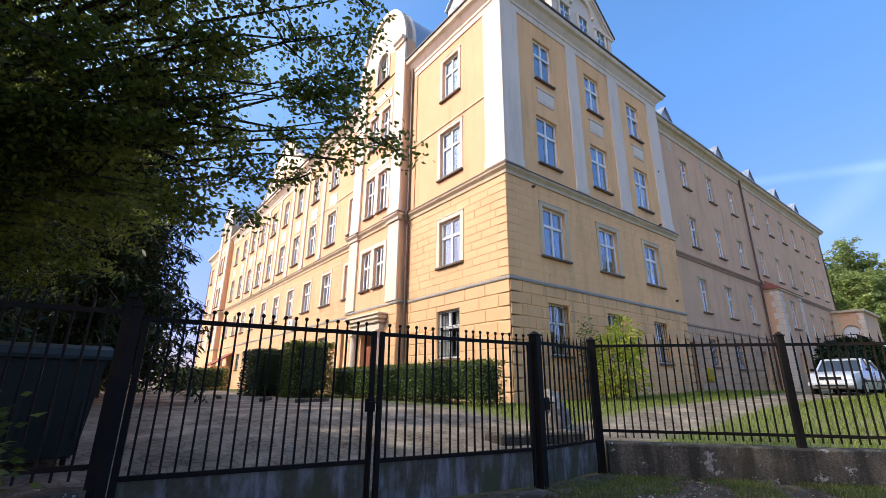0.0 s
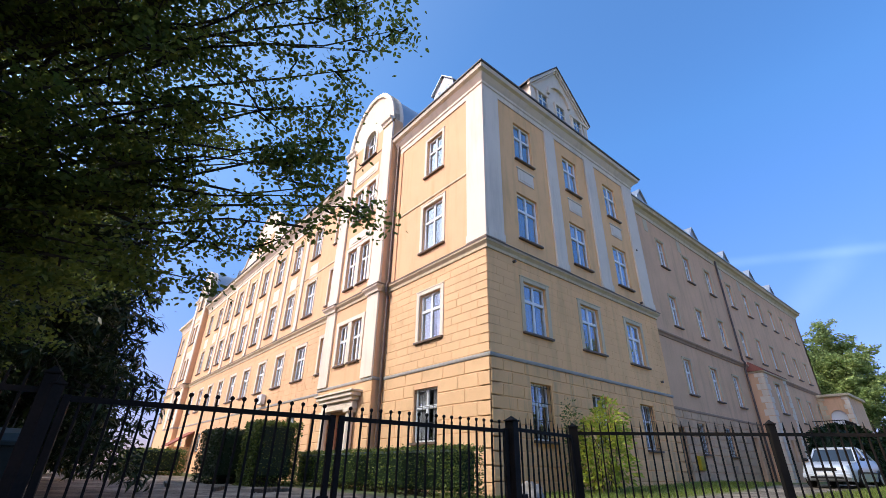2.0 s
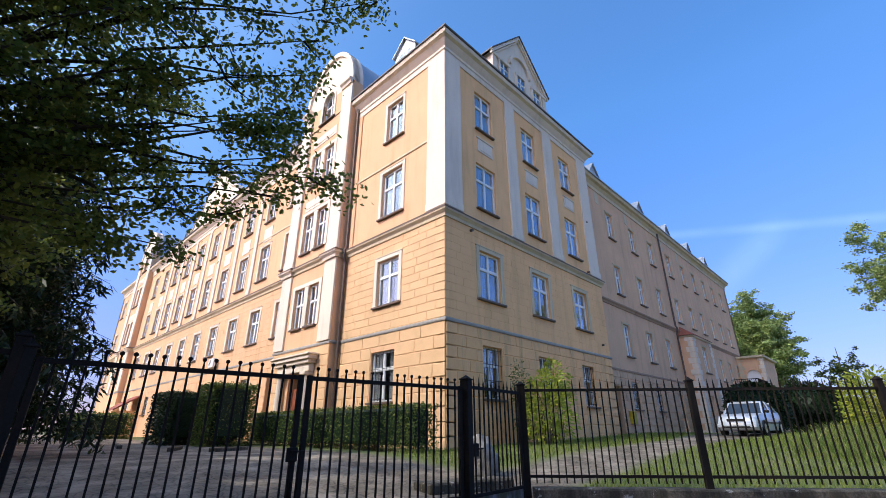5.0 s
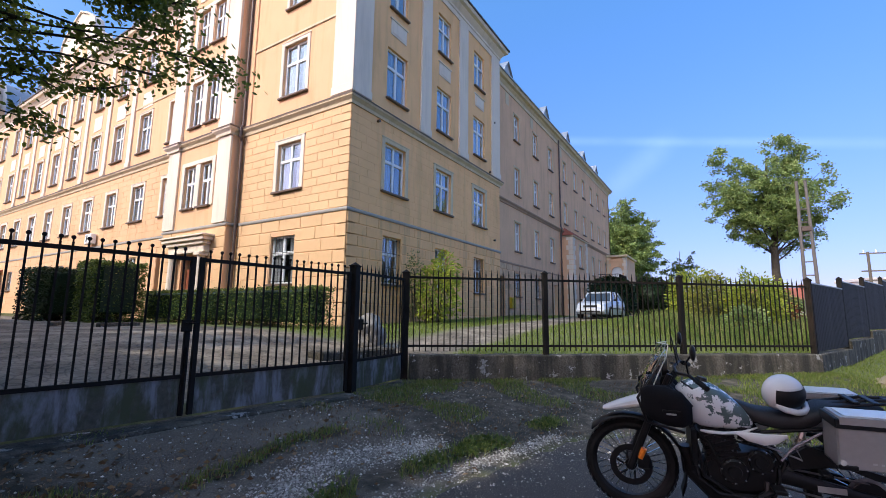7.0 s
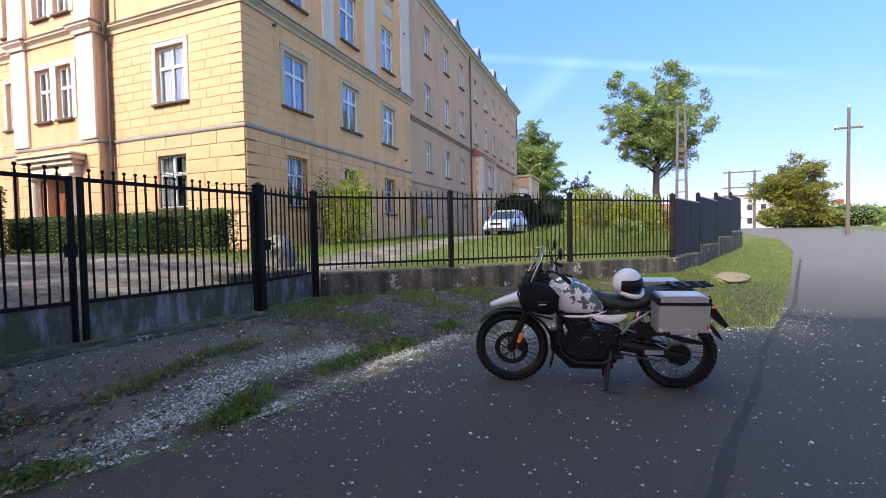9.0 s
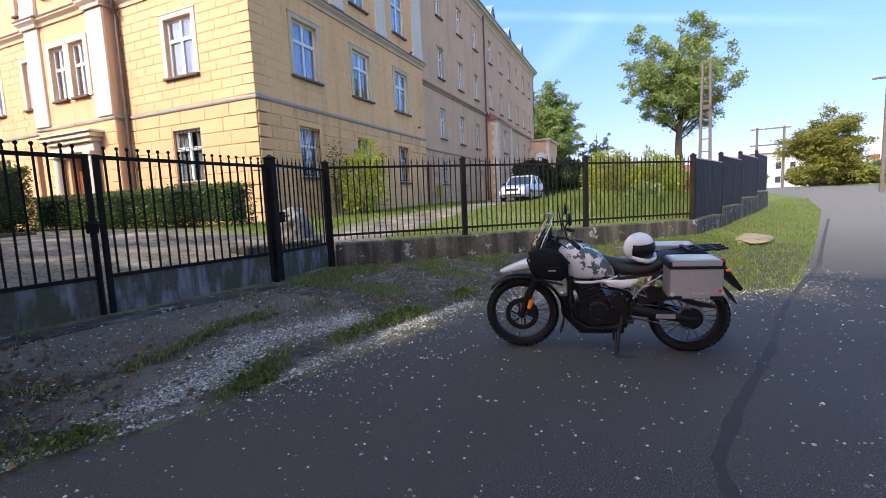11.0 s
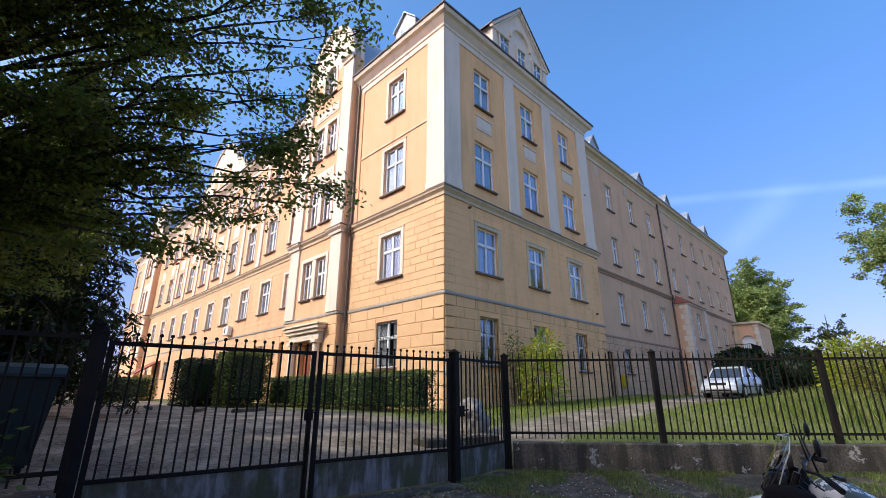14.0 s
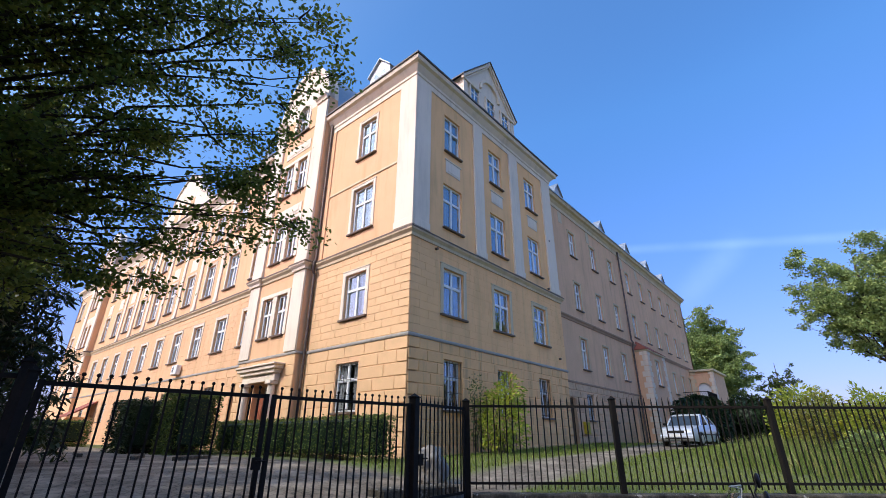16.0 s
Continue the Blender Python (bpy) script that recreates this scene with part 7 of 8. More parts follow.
def motorcycle():
    b = thing("motorcycle", "white and black touring motorcycle with aluminium panniers on its side stand", "motorcycle")
    FX = 1.49
    wheel(b, FX, 0.345, 0.1, 36, 0.16, "front_wheel")
    wheel(b, 0.0, 0.33, 0.15, 32, 0.12, "rear_wheel")
    # fork and front
    for s in (-1, 1):
        bm = nb()
        rod(bm, (FX, s * 0.095, 0.345), (FX - 0.16, s * 0.095, 0.75), 0.03, 0.03, 10)
        rod(bm, (FX - 0.13, s * 0.095, 0.67), (FX - 0.31, s * 0.095, 1.08), 0.024, 0.024, 10)
        part("fork_leg", bm, M_ENGINE, b)
    part("fork_reflector", rod(nb(), (FX - 0.07, 0.12, 0.42), (FX - 0.10, 0.125, 0.5), 0.022, 0.022, 8), M_ORANGE, b, "orange reflector")
    bm = nb()
    box(bm, FX - 0.14, FX - 0.05, 0.1, 0.13, 0.34, 0.45, 0.01)
    part("brake_caliper", bm, M_ENGINE, b)
    bm = nb()
    rings = []
    for i in range(13):
        t = radians(-25 + i * 13.5)
        rr = 0.395
        x, z = FX + rr * math.cos(math.pi - t), 0.345 + rr * math.sin(math.pi - t)
        rings.append([bm.verts.new((x, y, z - abs(y) * 0.35)) for y in (-0.075, -0.03, 0.03, 0.075)])
    for a, c in zip(rings, rings[1:]):
        for k in range(3):
            bm.faces.new((a[k], a[k + 1], c[k + 1], c[k]))
    ob = part("mudguard", bm, M_BLACK, b, "black front mudguard")
    ob.modifiers.new("thick", "SOLIDIFY").thickness = 0.008
    smooth(ob)
    # beak
    bm = loft(nb(), [oval(FX + 0.2, 0, 0.757, 0.03, 0.014, 12), oval(FX + 0.16, 0, 0.768, 0.055, 0.024, 12), oval(FX + 0.08, 0, 0.793, 0.075, 0.034, 12), oval(FX - 0.02, 0, 0.822, 0.09, 0.044, 12), oval(FX - 0.14, 0, 0.852, 0.095, 0.055, 12), oval(FX - 0.22, 0, 0.855, 0.08, 0.05, 12)])
    smooth(part("beak", bm, M_WPAINT, b, "white high front mudguard"))
    # headlight, screen, instruments
    bm = loft(nb(), [oval(FX - 0.1, 0, 0.93, 0.07, 0.085, 14), oval(FX - 0.14, 0, 0.94, 0.1, 0.11, 14), oval(FX - 0.24, 0, 0.95, 0.09, 0.1, 14)])
    smooth(part("headlight", bm, M_BLACK, b, "round black headlight"))
    part("headlight_lens", loft(nb(), [oval(FX - 0.096, 0, 0.93, 0.06, 0.072, 14), oval(FX - 0.09, 0, 0.93, 0.05, 0.06, 14)]), M_SCREEN, b)
    bm = nb()
    rows = []
    for z, x, w in ((0.86, FX - 0.07, 0.13), (0.98, FX - 0.09, 0.15), (1.1, FX - 0.14, 0.15), (1.22, FX - 0.2, 0.13), (1.31, FX - 0.23, 0.08)):
        rows.append([bm.verts.new((x - 0.09 * (k / 3) ** 2, w * k / 3, z)) for k in range(-3, 4)])
    for a, c in zip(rows, rows[1:]):
        for k in range(6):
            bm.faces.new((a[k], a[k + 1], c[k + 1], c[k]))
    ob = part("windscreen", bm, M_SCREEN, b, "clear curved windscreen")
    ob.modifiers.new("thick", "SOLIDIFY").thickness = 0.005
    ob.visible_shadow = False
    # pale tubes stand in for the highlight along the screen's edge
    for s in (-1, 1):
        edge = [(FX - 0.16, s * 0.13, 0.86), (FX - 0.18, s * 0.15, 0.98), (FX - 0.23, s * 0.15, 1.1), (FX - 0.29, s * 0.13, 1.22), (FX - 0.31, s * 0.08, 1.31), (FX - 0.24, 0.0, 1.312)]
        part("screen_edge", tube(nb(), edge, 0.0045, 5), M_SCREENEDGE, b, "highlight on the screen edge, made as a pale tube")
    bm = nb()
    for s in (-1, 1):
        tube(bm, [(FX - 0.2, s * 0.1, 0.82), (FX - 0.12, s * 0.13, 0.95), (FX - 0.24, s * 0.12, 1.15)], 0.009, 6)
        tube(bm, [(FX - 0.12, s * 0.13, 0.95), (FX - 0.3, s * 0.13, 1.0), (FX - 0.45, s * 0.16, 0.86)], 0.009, 6)
    part("screen_bracket", bm, M_BLACK, b)
    smooth(part("instrument", loft(nb(), [oval(FX - 0.26, 0.0, 1.1, 0.06, 0.06, 12), oval(FX - 0.3, 0, 1.12, 0.065, 0.065, 12)]), M_BLACK, b))
    bm = tube(nb(), [(FX - 0.5, 0.43, 1.07), (FX - 0.42, 0.3, 1.12), (FX - 0.36, 0.12, 1.1), (FX - 0.36, -0.12, 1.1), (FX - 0.42, -0.3, 1.12), (FX - 0.5, -0.43, 1.07)], 0.012, 8)
    part("handlebar", bm, M_BLACK, b)
    for s in (-1, 1):
        part("grip", rod(nb(), (FX - 0.455, s * 0.33, 1.1), (FX - 0.51, s * 0.455, 1.065), 0.019, 0.019, 10), M_RUBBER, b)
        bm = nb()
        tube(bm, [(FX - 0.42, s * 0.28, 1.12), (FX - 0.4, s * 0.34, 1.22), (FX - 0.43, s * 0.38, 1.28)], 0.007, 6)
        part("mirror_stalk", bm, M_BLACK, b)
        smooth(part("mirror", ball(nb(), (FX - 0.44, s * 0.39, 1.3), 0.058, 14, 8, (0.35, 1, 1)), M_BLACK, b, "round black mirror"))
        part("lever", tube(nb(), [(FX - 0.38, s * 0.26, 1.1), (FX - 0.36, s * 0.36, 1.09), (FX - 0.42, s * 0.45, 1.06)], 0.006, 5), M_ENGINE, b)
    part("antenna", rod(nb(), (FX - 0.4, -0.2, 1.1), (FX - 0.36, -0.24, 1.36), 0.008, 0.004, 6), M_BLACK, b)
    bm = nb()
    for k in range(5):
        tube(bm, [(FX - 0.36, 0.05 * k - 0.1, 1.08), (FX - 0.3, 0.05 * k - 0.08, 1.0), (FX - 0.42, 0.06 * k - 0.12, 0.9), (FX - 0.5, 0.05 * k - 0.1, 0.75)], 0.007, 5)
    part("cable", bm, M_BLACK, b)
    # tank
    R = [(1.15, 0.885, 0.06, 0.06), (1.11, 0.885, 0.12, 0.115), (1.05, 0.87, 0.158, 0.165), (0.97, 0.865, 0.175, 0.178), (0.88, 0.85, 0.172, 0.165), (0.79, 0.818, 0.158, 0.132), (0.7, 0.782, 0.132, 0.09), (0.63, 0.755, 0.1, 0.05)]
    bm = loft(nb(), [oval(x, 0, z, hy, hz, 20, power=2.7) for x, z, hy, hz in R])
    ob = smooth(part("fuel_tank", bm, M_CAMO, b, "white fuel tank with grey flecked pattern"), 60)
    sm = ob.modifiers.new("round", "SUBSURF")
    sm.levels = sm.render_levels = 1
    part("tank_cap", rod(nb(), (0.95, 0, 1.035), (0.945, 0, 1.055), 0.04, 0.035, 14), M_BLACK, b)
    for s in (-1, 1):
        part("tank_trim", tube(nb(), [(1.0, s * 0.166, 0.695), (0.95, s * 0.172, 0.69), (0.84, s * 0.168, 0.688), (0.72, s * 0.14, 0.7), (0.62, s * 0.1, 0.73)], [0.008, 0.013, 0.013, 0.012, 0.006], 8), M_WPAINT, b, "white lower edge of the tank")
    for s in (-1, 1):
        bm = loft(nb(), [oval(1.06, s * 0.26, 0.84, 0.04, 0.07, 14), oval(1.12, s * 0.27, 0.86, 0.08, 0.125, 14), oval(1.23, s * 0.26, 0.88, 0.09, 0.145, 14), oval(1.34, s * 0.23, 0.895, 0.06, 0.125, 14), oval(1.4, s * 0.21, 0.9, 0.03, 0.085, 14)])
        bag = smooth(part("side_bag", bm, M_FABRIC, b, "black fabric bag beside the tank"), 70)
        part("bag_flap", bx(1.14, 1.26, s * 0.345, s * 0.356, 0.86, 0.872), M_BLACK, bag)
        part("bag_label", bx(1.17, 1.235, min(s * 0.35, s * 0.362), max(s * 0.35, s * 0.362), 0.84, 0.85), M_ALU, bag)
        bm = nb()
        tube(bm, [(1.36, s * 0.13, 1.0), (1.42, s * 0.16, 0.9), (1.36, s * 0.16, 0.72), (1.1, s * 0.16, 0.66)], 0.011, 6)
        part("crash_bar", bm, M_BLACK, b)
        bm = loft(nb(), [oval(0.76, s * 0.15, 0.69, 0.008, 0.008, 12), oval(0.7, s * 0.16, 0.678, 0.02, 0.032, 12), oval(0.6, s * 0.165, 0.668, 0.022, 0.042, 12), oval(0.52, s * 0.16, 0.678, 0.02, 0.034, 12), oval(0.455, s * 0.15, 0.7, 0.01, 0.012, 12)])
        smooth(part("side_panel", bm, M_WPAINT, b, "white side panel"))
    # seat
    S = [(0.74, 0.885, 0.05, 0.02), (0.68, 0.835, 0.1, 0.05), (0.6, 0.8, 0.13, 0.058), (0.48, 0.785, 0.15, 0.06), (0.36, 0.795, 0.15, 0.064), (0.27, 0.835, 0.145, 0.062), (0.22, 0.875, 0.14, 0.05), (0.05, 0.89, 0.13, 0.042), (-0.12, 0.895, 0.1, 0.03)]
    smooth(part("seat", loft(nb(), [oval(x, 0, z, hy, hz, 14, power=3) for x, z, hy, hz in S]), M_SEAT, b, "black stepped seat"), 60)
    # frame, engine
    bm = nb()
    for s in (-1, 1):
        tube(bm, [(1.16, s * 0.04, 0.95), (1.05, s * 0.12, 0.7), (0.98, s * 0.13, 0.35), (0.8, s * 0.13, 0.24), (0.55, s * 0.13, 0.26), (0.48, s * 0.13, 0.5), (0.62, s * 0.12, 0.72)], 0.016, 8)
        tube(bm, [(1.1, s * 0.06, 0.82), (0.65, s * 0.12, 0.7), (0.3, s * 0.13, 0.76), (-0.2, s * 0.12, 0.82)], 0.014, 8)
    part("frame", bm, M_BLACK, b)
    for s in (-1, 1):
        bm = nb()
        tube(bm, [(0.5, s * 0.155, 0.53), (0.42, s * 0.16, 0.64), (0.26, s * 0.16, 0.75)], 0.009, 6)
        tube(bm, [(0.58, s * 0.155, 0.62), (0.38, s * 0.16, 0.55), (0.42, s * 0.16, 0.64)], 0.007, 6)
        part("subframe", bm, M_SUBFRAME, b)
    bm = nb()
    prism(bm, [(0.52, 0.34), (0.6, 0.27), (0.86, 0.26), (0.97, 0.33), (0.98, 0.46), (0.88, 0.52), (0.7, 0.54), (0.54, 0.58), (0.49, 0.5)], -0.12, 0.12, "y")
    bmesh.ops.bevel(bm, geom=bm.edges[:], offset=0.022, segments=2, affect="EDGES")
    part("crankcase", bm, M_ENGINE, b, "black engine casing")
    bm = nb()
    prism(bm, [(0.72, 0.53), (0.93, 0.46), (1.0, 0.64), (0.97, 0.71), (0.84, 0.74), (0.78, 0.68)], -0.095, 0.095, "y")
    bmesh.ops.bevel(bm, geom=bm.edges[:], offset=0.015, segments=2, affect="EDGES")
    part("cylinder", bm, M_ENGINE, b, "black finned cylinder")
    for k in range(6):
        bm = bx(-0.115, 0.115, -0.108, 0.108, -0.005, 0.005)
        bmesh.ops.transform(bm, matrix=Matrix.Translation((0.845 + k * 0.012, 0, 0.53 + k * 0.031)) @ Matrix.Rotation(radians(20), 4, "Y"), verts=bm.verts[:])
        part("cooling_fin", bm, M_ENGINE, b)
    for s in (-1, 1):
        for x, z, r, y1, nm in ((0.79, 0.415, 0.088, 0.165, "engine_cover"), (0.62, 0.5, 0.08, 0.155, "sprocket_cover")):
            bm = nb()
            rod(bm, (x, s * 0.11, z), (x, s * (y1 - 0.012), z), r, r, 26)
            rod(bm, (x, s * (y1 - 0.012), z), (x, s * y1, z), r, r * 0.86, 26)
            rod(bm, (x, s * y1, z), (x, s * (y1 + 0.014), z), r * 0.55, r * 0.48, 20)
            part(nm, bm, M_ENGINE, b, "round black cover")
            for k in range(7):
                t = 2 * math.pi * k / 7 + 0.2
                part("cover_bolt", rod(nb(), (x + r * 0.93 * math.cos(t), s * (y1 - 0.02), z + r * 0.93 * math.sin(t)), (x + r * 0.93 * math.cos(t), s * (y1 + 0.003), z + r * 0.93 * math.sin(t)), 0.008, 0.007, 6), M_CHROME, b)
        part("throttle_body", rod(nb(), (0.74, s * 0.06, 0.66), (0.6, s * 0.09, 0.64), 0.035, 0.04, 12), M_BLACK, b)
        part("hose", tube(nb(), [(1.02, s * 0.1, 0.66), (0.94, s * 0.13, 0.6), (0.9, s * 0.135, 0.5), (0.86, s * 0.13, 0.42)], 0.014, 7), M_RUBBER, b)
        part("wiring", tube(nb(), [(0.98, s * 0.125, 0.7), (0.86, s * 0.14, 0.66), (0.72, s * 0.14, 0.62), (0.56, s * 0.145, 0.6), (0.46, s * 0.14, 0.52)], 0.007, 5), M_RUBBER, b)
    part("radiator", bx(1.02, 1.06, -0.16, 0.16, 0.42, 0.7, bevel=0.01), M_ENGINE, b)
    rs = random.Random(3)
    bolt = bpy.data.meshes.new("bolt")
    bmb = rod(nb(), (0, 0, 0), (0, 0.012, 0), 0.008, 0.007, 6)
    bmb.to_mesh(bolt)
    bmb.free()
    bolt.materials.append(M_CHROME)
    for _ in range(22):
        ob = new("bolt", bolt)
        ob.parent = b
        ob.location = (rs.uniform(0.5, 1.0), 0.118 + rs.uniform(-0.005, 0.015), rs.uniform(0.3, 0.68))
    part("skid_plate", tube(nb(), [(1.08, 0.0, 0.52), (1.06, 0, 0.34), (0.92, 0, 0.2), (0.55, 0, 0.19)], [0.05, 0.06, 0.07, 0.05], 8), M_ENGINE, b)
    bm = tube(nb(), [(0.95, -0.08, 0.62), (1.08, -0.14, 0.45), (0.98, -0.17, 0.27), (0.6, -0.17, 0.26), (0.35, -0.2, 0.42)], 0.024, 8)
    tube(bm, [(0.35, -0.2, 0.42), (0.25, -0.21, 0.46), (-0.15, -0.22, 0.58)], [0.03, 0.055, 0.055], 12)
    part("exhaust", bm, M_ENGINE, b, "black exhaust pipe and silencer")
    bm = tube(nb(), [(1.05, 0.13, 0.5), (1.02, 0.15, 0.34), (0.9, 0.16, 0.25), (0.62, 0.15, 0.24)], 0.013, 7)
    part("engine_guard", bm, M_BLACK, b)
    # swing arm, chain, shock
    for s in (-1, 1):
        bm = loft(nb(), [oval(0.52, s * 0.12, 0.42, 0.025, 0.055, 10), oval(0.3, s * 0.125, 0.38, 0.022, 0.045, 10), oval(0.0, s * 0.125, 0.33, 0.02, 0.035, 10), oval(-0.05, s * 0.125, 0.325, 0.018, 0.03, 10)])
        arm = smooth(part("swing_arm", bm, M_BLACK, b))
        if s > 0:
            part("arm_decal", bx(0.14, 0.3, 0.147, 0.151, 0.345, 0.385), M_ALU, arm)
    bm = tube(nb(), [(0.5, 0.1, 0.47), (0.0, 0.1, 0.42)], 0.008, 5)
    tube(bm, [(0.5, 0.1, 0.33), (0.0, 0.1, 0.24)], 0.008, 5)
    part("chain", bm, M_STEEL, b)
    part("sprocket", rod(nb(), (0, 0.095, 0.33), (0, 0.105, 0.33), 0.1, 0.1, 28), M_ENGINE, b)
    bm = nb()
    for k in range(7):
        rod(bm, (0.4 - k * 0.012, 0.02, 0.48 + k * 0.028), (0.397 - k * 0.012, 0.02, 0.492 + k * 0.028), 0.045, 0.045, 12)
    rod(bm, (0.42, 0.02, 0.42), (0.32, 0.02, 0.72), 0.022, 0.022, 8)
    part("shock_absorber", bm, M_ALU, b)
    bm = nb()
    rings = []
    for i in range(9):
        t = radians(55 + i * 13)
        rings.append([bm.verts.new((0.39 * math.cos(t), y, 0.33 + 0.39 * math.sin(t))) for y in (-0.09, -0.03, 0.03, 0.09)])
    for a, c in zip(rings, rings[1:]):
        for k in range(3):
            bm.faces.new((a[k], a[k + 1], c[k + 1], c[k]))
    ob = part("rear_mudguard", bm, M_BLACK, b)
    ob.modifiers.new("thick", "SOLIDIFY").thickness = 0.008
    bm = nb()
    prism(bm, [(0.46, 0.56), (0.34, 0.64), (0.16, 0.6), (0.02, 0.52), (-0.17, 0.47), (-0.19, 0.44), (-0.02, 0.46), (0.14, 0.52), (0.3, 0.5), (0.44, 0.47)], 0.1, 0.14, "y")
    part("chain_guard", bm, M_BLACK, b, "black chain guard over the tyre")
    bm = nb()
    prism(bm, [(-0.1, 0.86), (-0.24, 0.84), (-0.41, 0.6), (-0.38, 0.58), (-0.22, 0.74)], -0.08, 0.08, "y")
    part("plate_holder", bm, M_BLACK, b, "black number plate holder")
    # side stand and pegs
    bm = tube(nb(), [(0.58, 0.13, 0.36), (0.62, 0.18, 0.2), (0.64, 0.235, 0.03)], [0.024, 0.02, 0.016], 8)
    tube(bm, [(0.5, 0.12, 0.34), (0.58, 0.15, 0.3), (0.66, 0.17, 0.25), (0.66, 0.19, 0.14)], [0.02, 0.026, 0.02, 0.008], 8)
    prism(bm, [(0.68, 0.21), (0.66, 0.28), (0.56, 0.275), (0.48, 0.29), (0.47, 0.265), (0.57, 0.235)], 0.006, 0.022, "z")
    part("side_stand", bm, M_BLACK, b, "black side stand, folded out")
    for s in (-1, 1):
        part("foot_peg", bx(0.5, 0.58, min(s * 0.15, s * 0.26), max(s * 0.15, s * 0.26), 0.33, 0.36, bevel=0.006), M_ENGINE, b)
        part("rear_peg", bx(0.24, 0.3, min(s * 0.16, s * 0.26), max(s * 0.16, s * 0.26), 0.48, 0.505, bevel=0.006), M_BLACK, b)
    # panniers, rack
    for s in (-1, 1):
        y0, y1 = (0.2, 0.43) if s > 0 else (-0.43, -0.2)
        p = new("pannier")
        p.parent = b
        tagged(p, "brushed aluminium side case with black corners")
        p.matrix_basis = pose(0.155, 0, 0.232) @ Matrix.Diagonal((0.765, 1.0, 0.8, 1))
        part("case", bx(-0.37, 0.15, y0, y1, 0.48, 0.8, bevel=0.012), M_ALU, p)
        bm = prism(nb(), [(-0.375, 0.802), (0.155, 0.802), (0.155, 0.83), (0.12, 0.885), (-0.34, 0.885), (-0.375, 0.83)], y0 - 0.004, y1 + 0.004, "y")
        part("lid", bm, M_ALU, p)
        part("lid_panel", bx(-0.3, 0.09, y0 + 0.02, y1 - 0.02, 0.886, 0.893, bevel=0.003), M_WPAINT, p, "pale inset of the lid")
        part("lid_band", bx(-0.378, 0.158, y0 - 0.007, y1 + 0.007, 0.795, 0.828, bevel=0.004), M_BLACK, p)
        for x in (-0.372, 0.13):
            part("corner", bx(x - 0.006, x + 0.03, y0 - 0.006, y1 + 0.006, 0.805, 0.87, bevel=0.006), M_BLACK, p)
        for x in (-0.375, 0.02):
            part("corner", bx(x, x + 0.13, y0 - 0.007, y1 + 0.007, 0.474, 0.515, bevel=0.008), M_BLACK, p)
        if s > 0:
            for k, l in enumerate((0.03, 0.02, 0.035, 0.02)):
                part("lettering_bar", bx(-0.1 - 0.045 * k, -0.1 - 0.045 * k + l, y1, y1 + 0.003, 0.535, 0.548), M_WPAINT, p)
            part("reflector", rod(nb(), (-0.34, y1, 0.57), (-0.34, y1 + 0.006, 0.57), 0.016, 0.016, 12), M_RED, p)
            part("reflector", rod(nb(), (0.12, y1, 0.53), (0.12, y1 + 0.006, 0.53), 0.022, 0.022, 12), M_WPAINT, p)
    bm = nb()
    for s in (-1, 0, 1):
        tube(bm, [(0.2, s * 0.09, 0.91), (-0.05, s * 0.1, 0.955), (-0.27, s * 0.08, 0.965)], 0.011, 6)
    for x in (0.04, -0.07, -0.18):
        box(bm, x - 0.02, x + 0.02, -0.12, 0.12, 0.95, 0.967, 0.004)
    part("luggage_rack", bm, M_BLACK, b)
    bm = rod(nb(), (-0.25, -0.04, 0.84), (-0.25, 0.04, 0.84), 0.026, 0.026, 10)
    part("tail_light", bm, M_RED, b)
    for s in (-1, 1):
        part("indicator", ball(nb(), (-0.27, s * 0.13, 0.78), 0.018, 10, 6, (1.5, 1, 0.8)), M_ORANGE, b)
    return b


rear, front = Vector((-7.087, -12.08)), Vector((-7.352, -10.615))
head = math.degrees(math.atan2(front.y - rear.y, front.x - rear.x))
bike = motorcycle()
BIKE = pose(rear.x, rear.y, 0.006, 0, 0, head) @ pose(0, 0.0, 0, -5.0, 0, 0)
bike.matrix_basis = BIKE

# helmet on the seat
hel = thing("motorcycle_helmet", "white open-visor helmet with black visor, resting on the seat", "helmet")
bm = nb()
bmesh.ops.create_uvsphere(bm, u_segments=24, v_segments=16, radius=0.135, matrix=Matrix.Diagonal((1.08, 0.92, 1.0, 1)))
bmesh.ops.delete(bm, geom=[f for f in bm.faces if f.calc_center_median().z < -0.1 or (f.calc_center_median().y > 0.02 and -0.09 < f.calc_center_median().z < 0.06 and abs(f.calc_center_median().x) < 0.12)], context="FACES")
ob = smooth(part("shell", bm, M_WPAINT, hel, "glossy white shell"), 80)
ob.modifiers.new("thick", "SOLIDIFY").thickness = 0.018
bm = nb()
bmesh.ops.create_uvsphere(bm, u_segments=20, v_segments=12, radius=0.118, matrix=Matrix.Diagonal((1.05, 0.92, 1.0, 1)))
smooth(part("lining", bm, M_FABRIC, hel), 80)
bm = nb()
bmesh.ops.create_uvsphere(bm, u_segments=20, v_segments=14, radius=0.139, matrix=Matrix.Diagonal((1.08, 0.94, 1.0, 1)))
bmesh.ops.delete(bm, geom=[f for f in bm.faces if not (f.calc_center_median().y > 0.03 and -0.05 < f.calc_center_median().z < 0.068)], context="FACES")
smooth(part("visor", bm, M_BLACK, hel, "raised dark visor"), 80)
bm = tube(nb(), [(-0.125, 0.03, -0.05), (-0.1, 0.085, -0.075), (-0.05, 0.125, -0.09), (0.0, 0.137, -0.094), (0.05, 0.125, -0.09), (0.1, 0.085, -0.075), (0.125, 0.03, -0.05)], 0.022, 8)
smooth(part("chin_guard", bm, M_WPAINT, hel), 60)
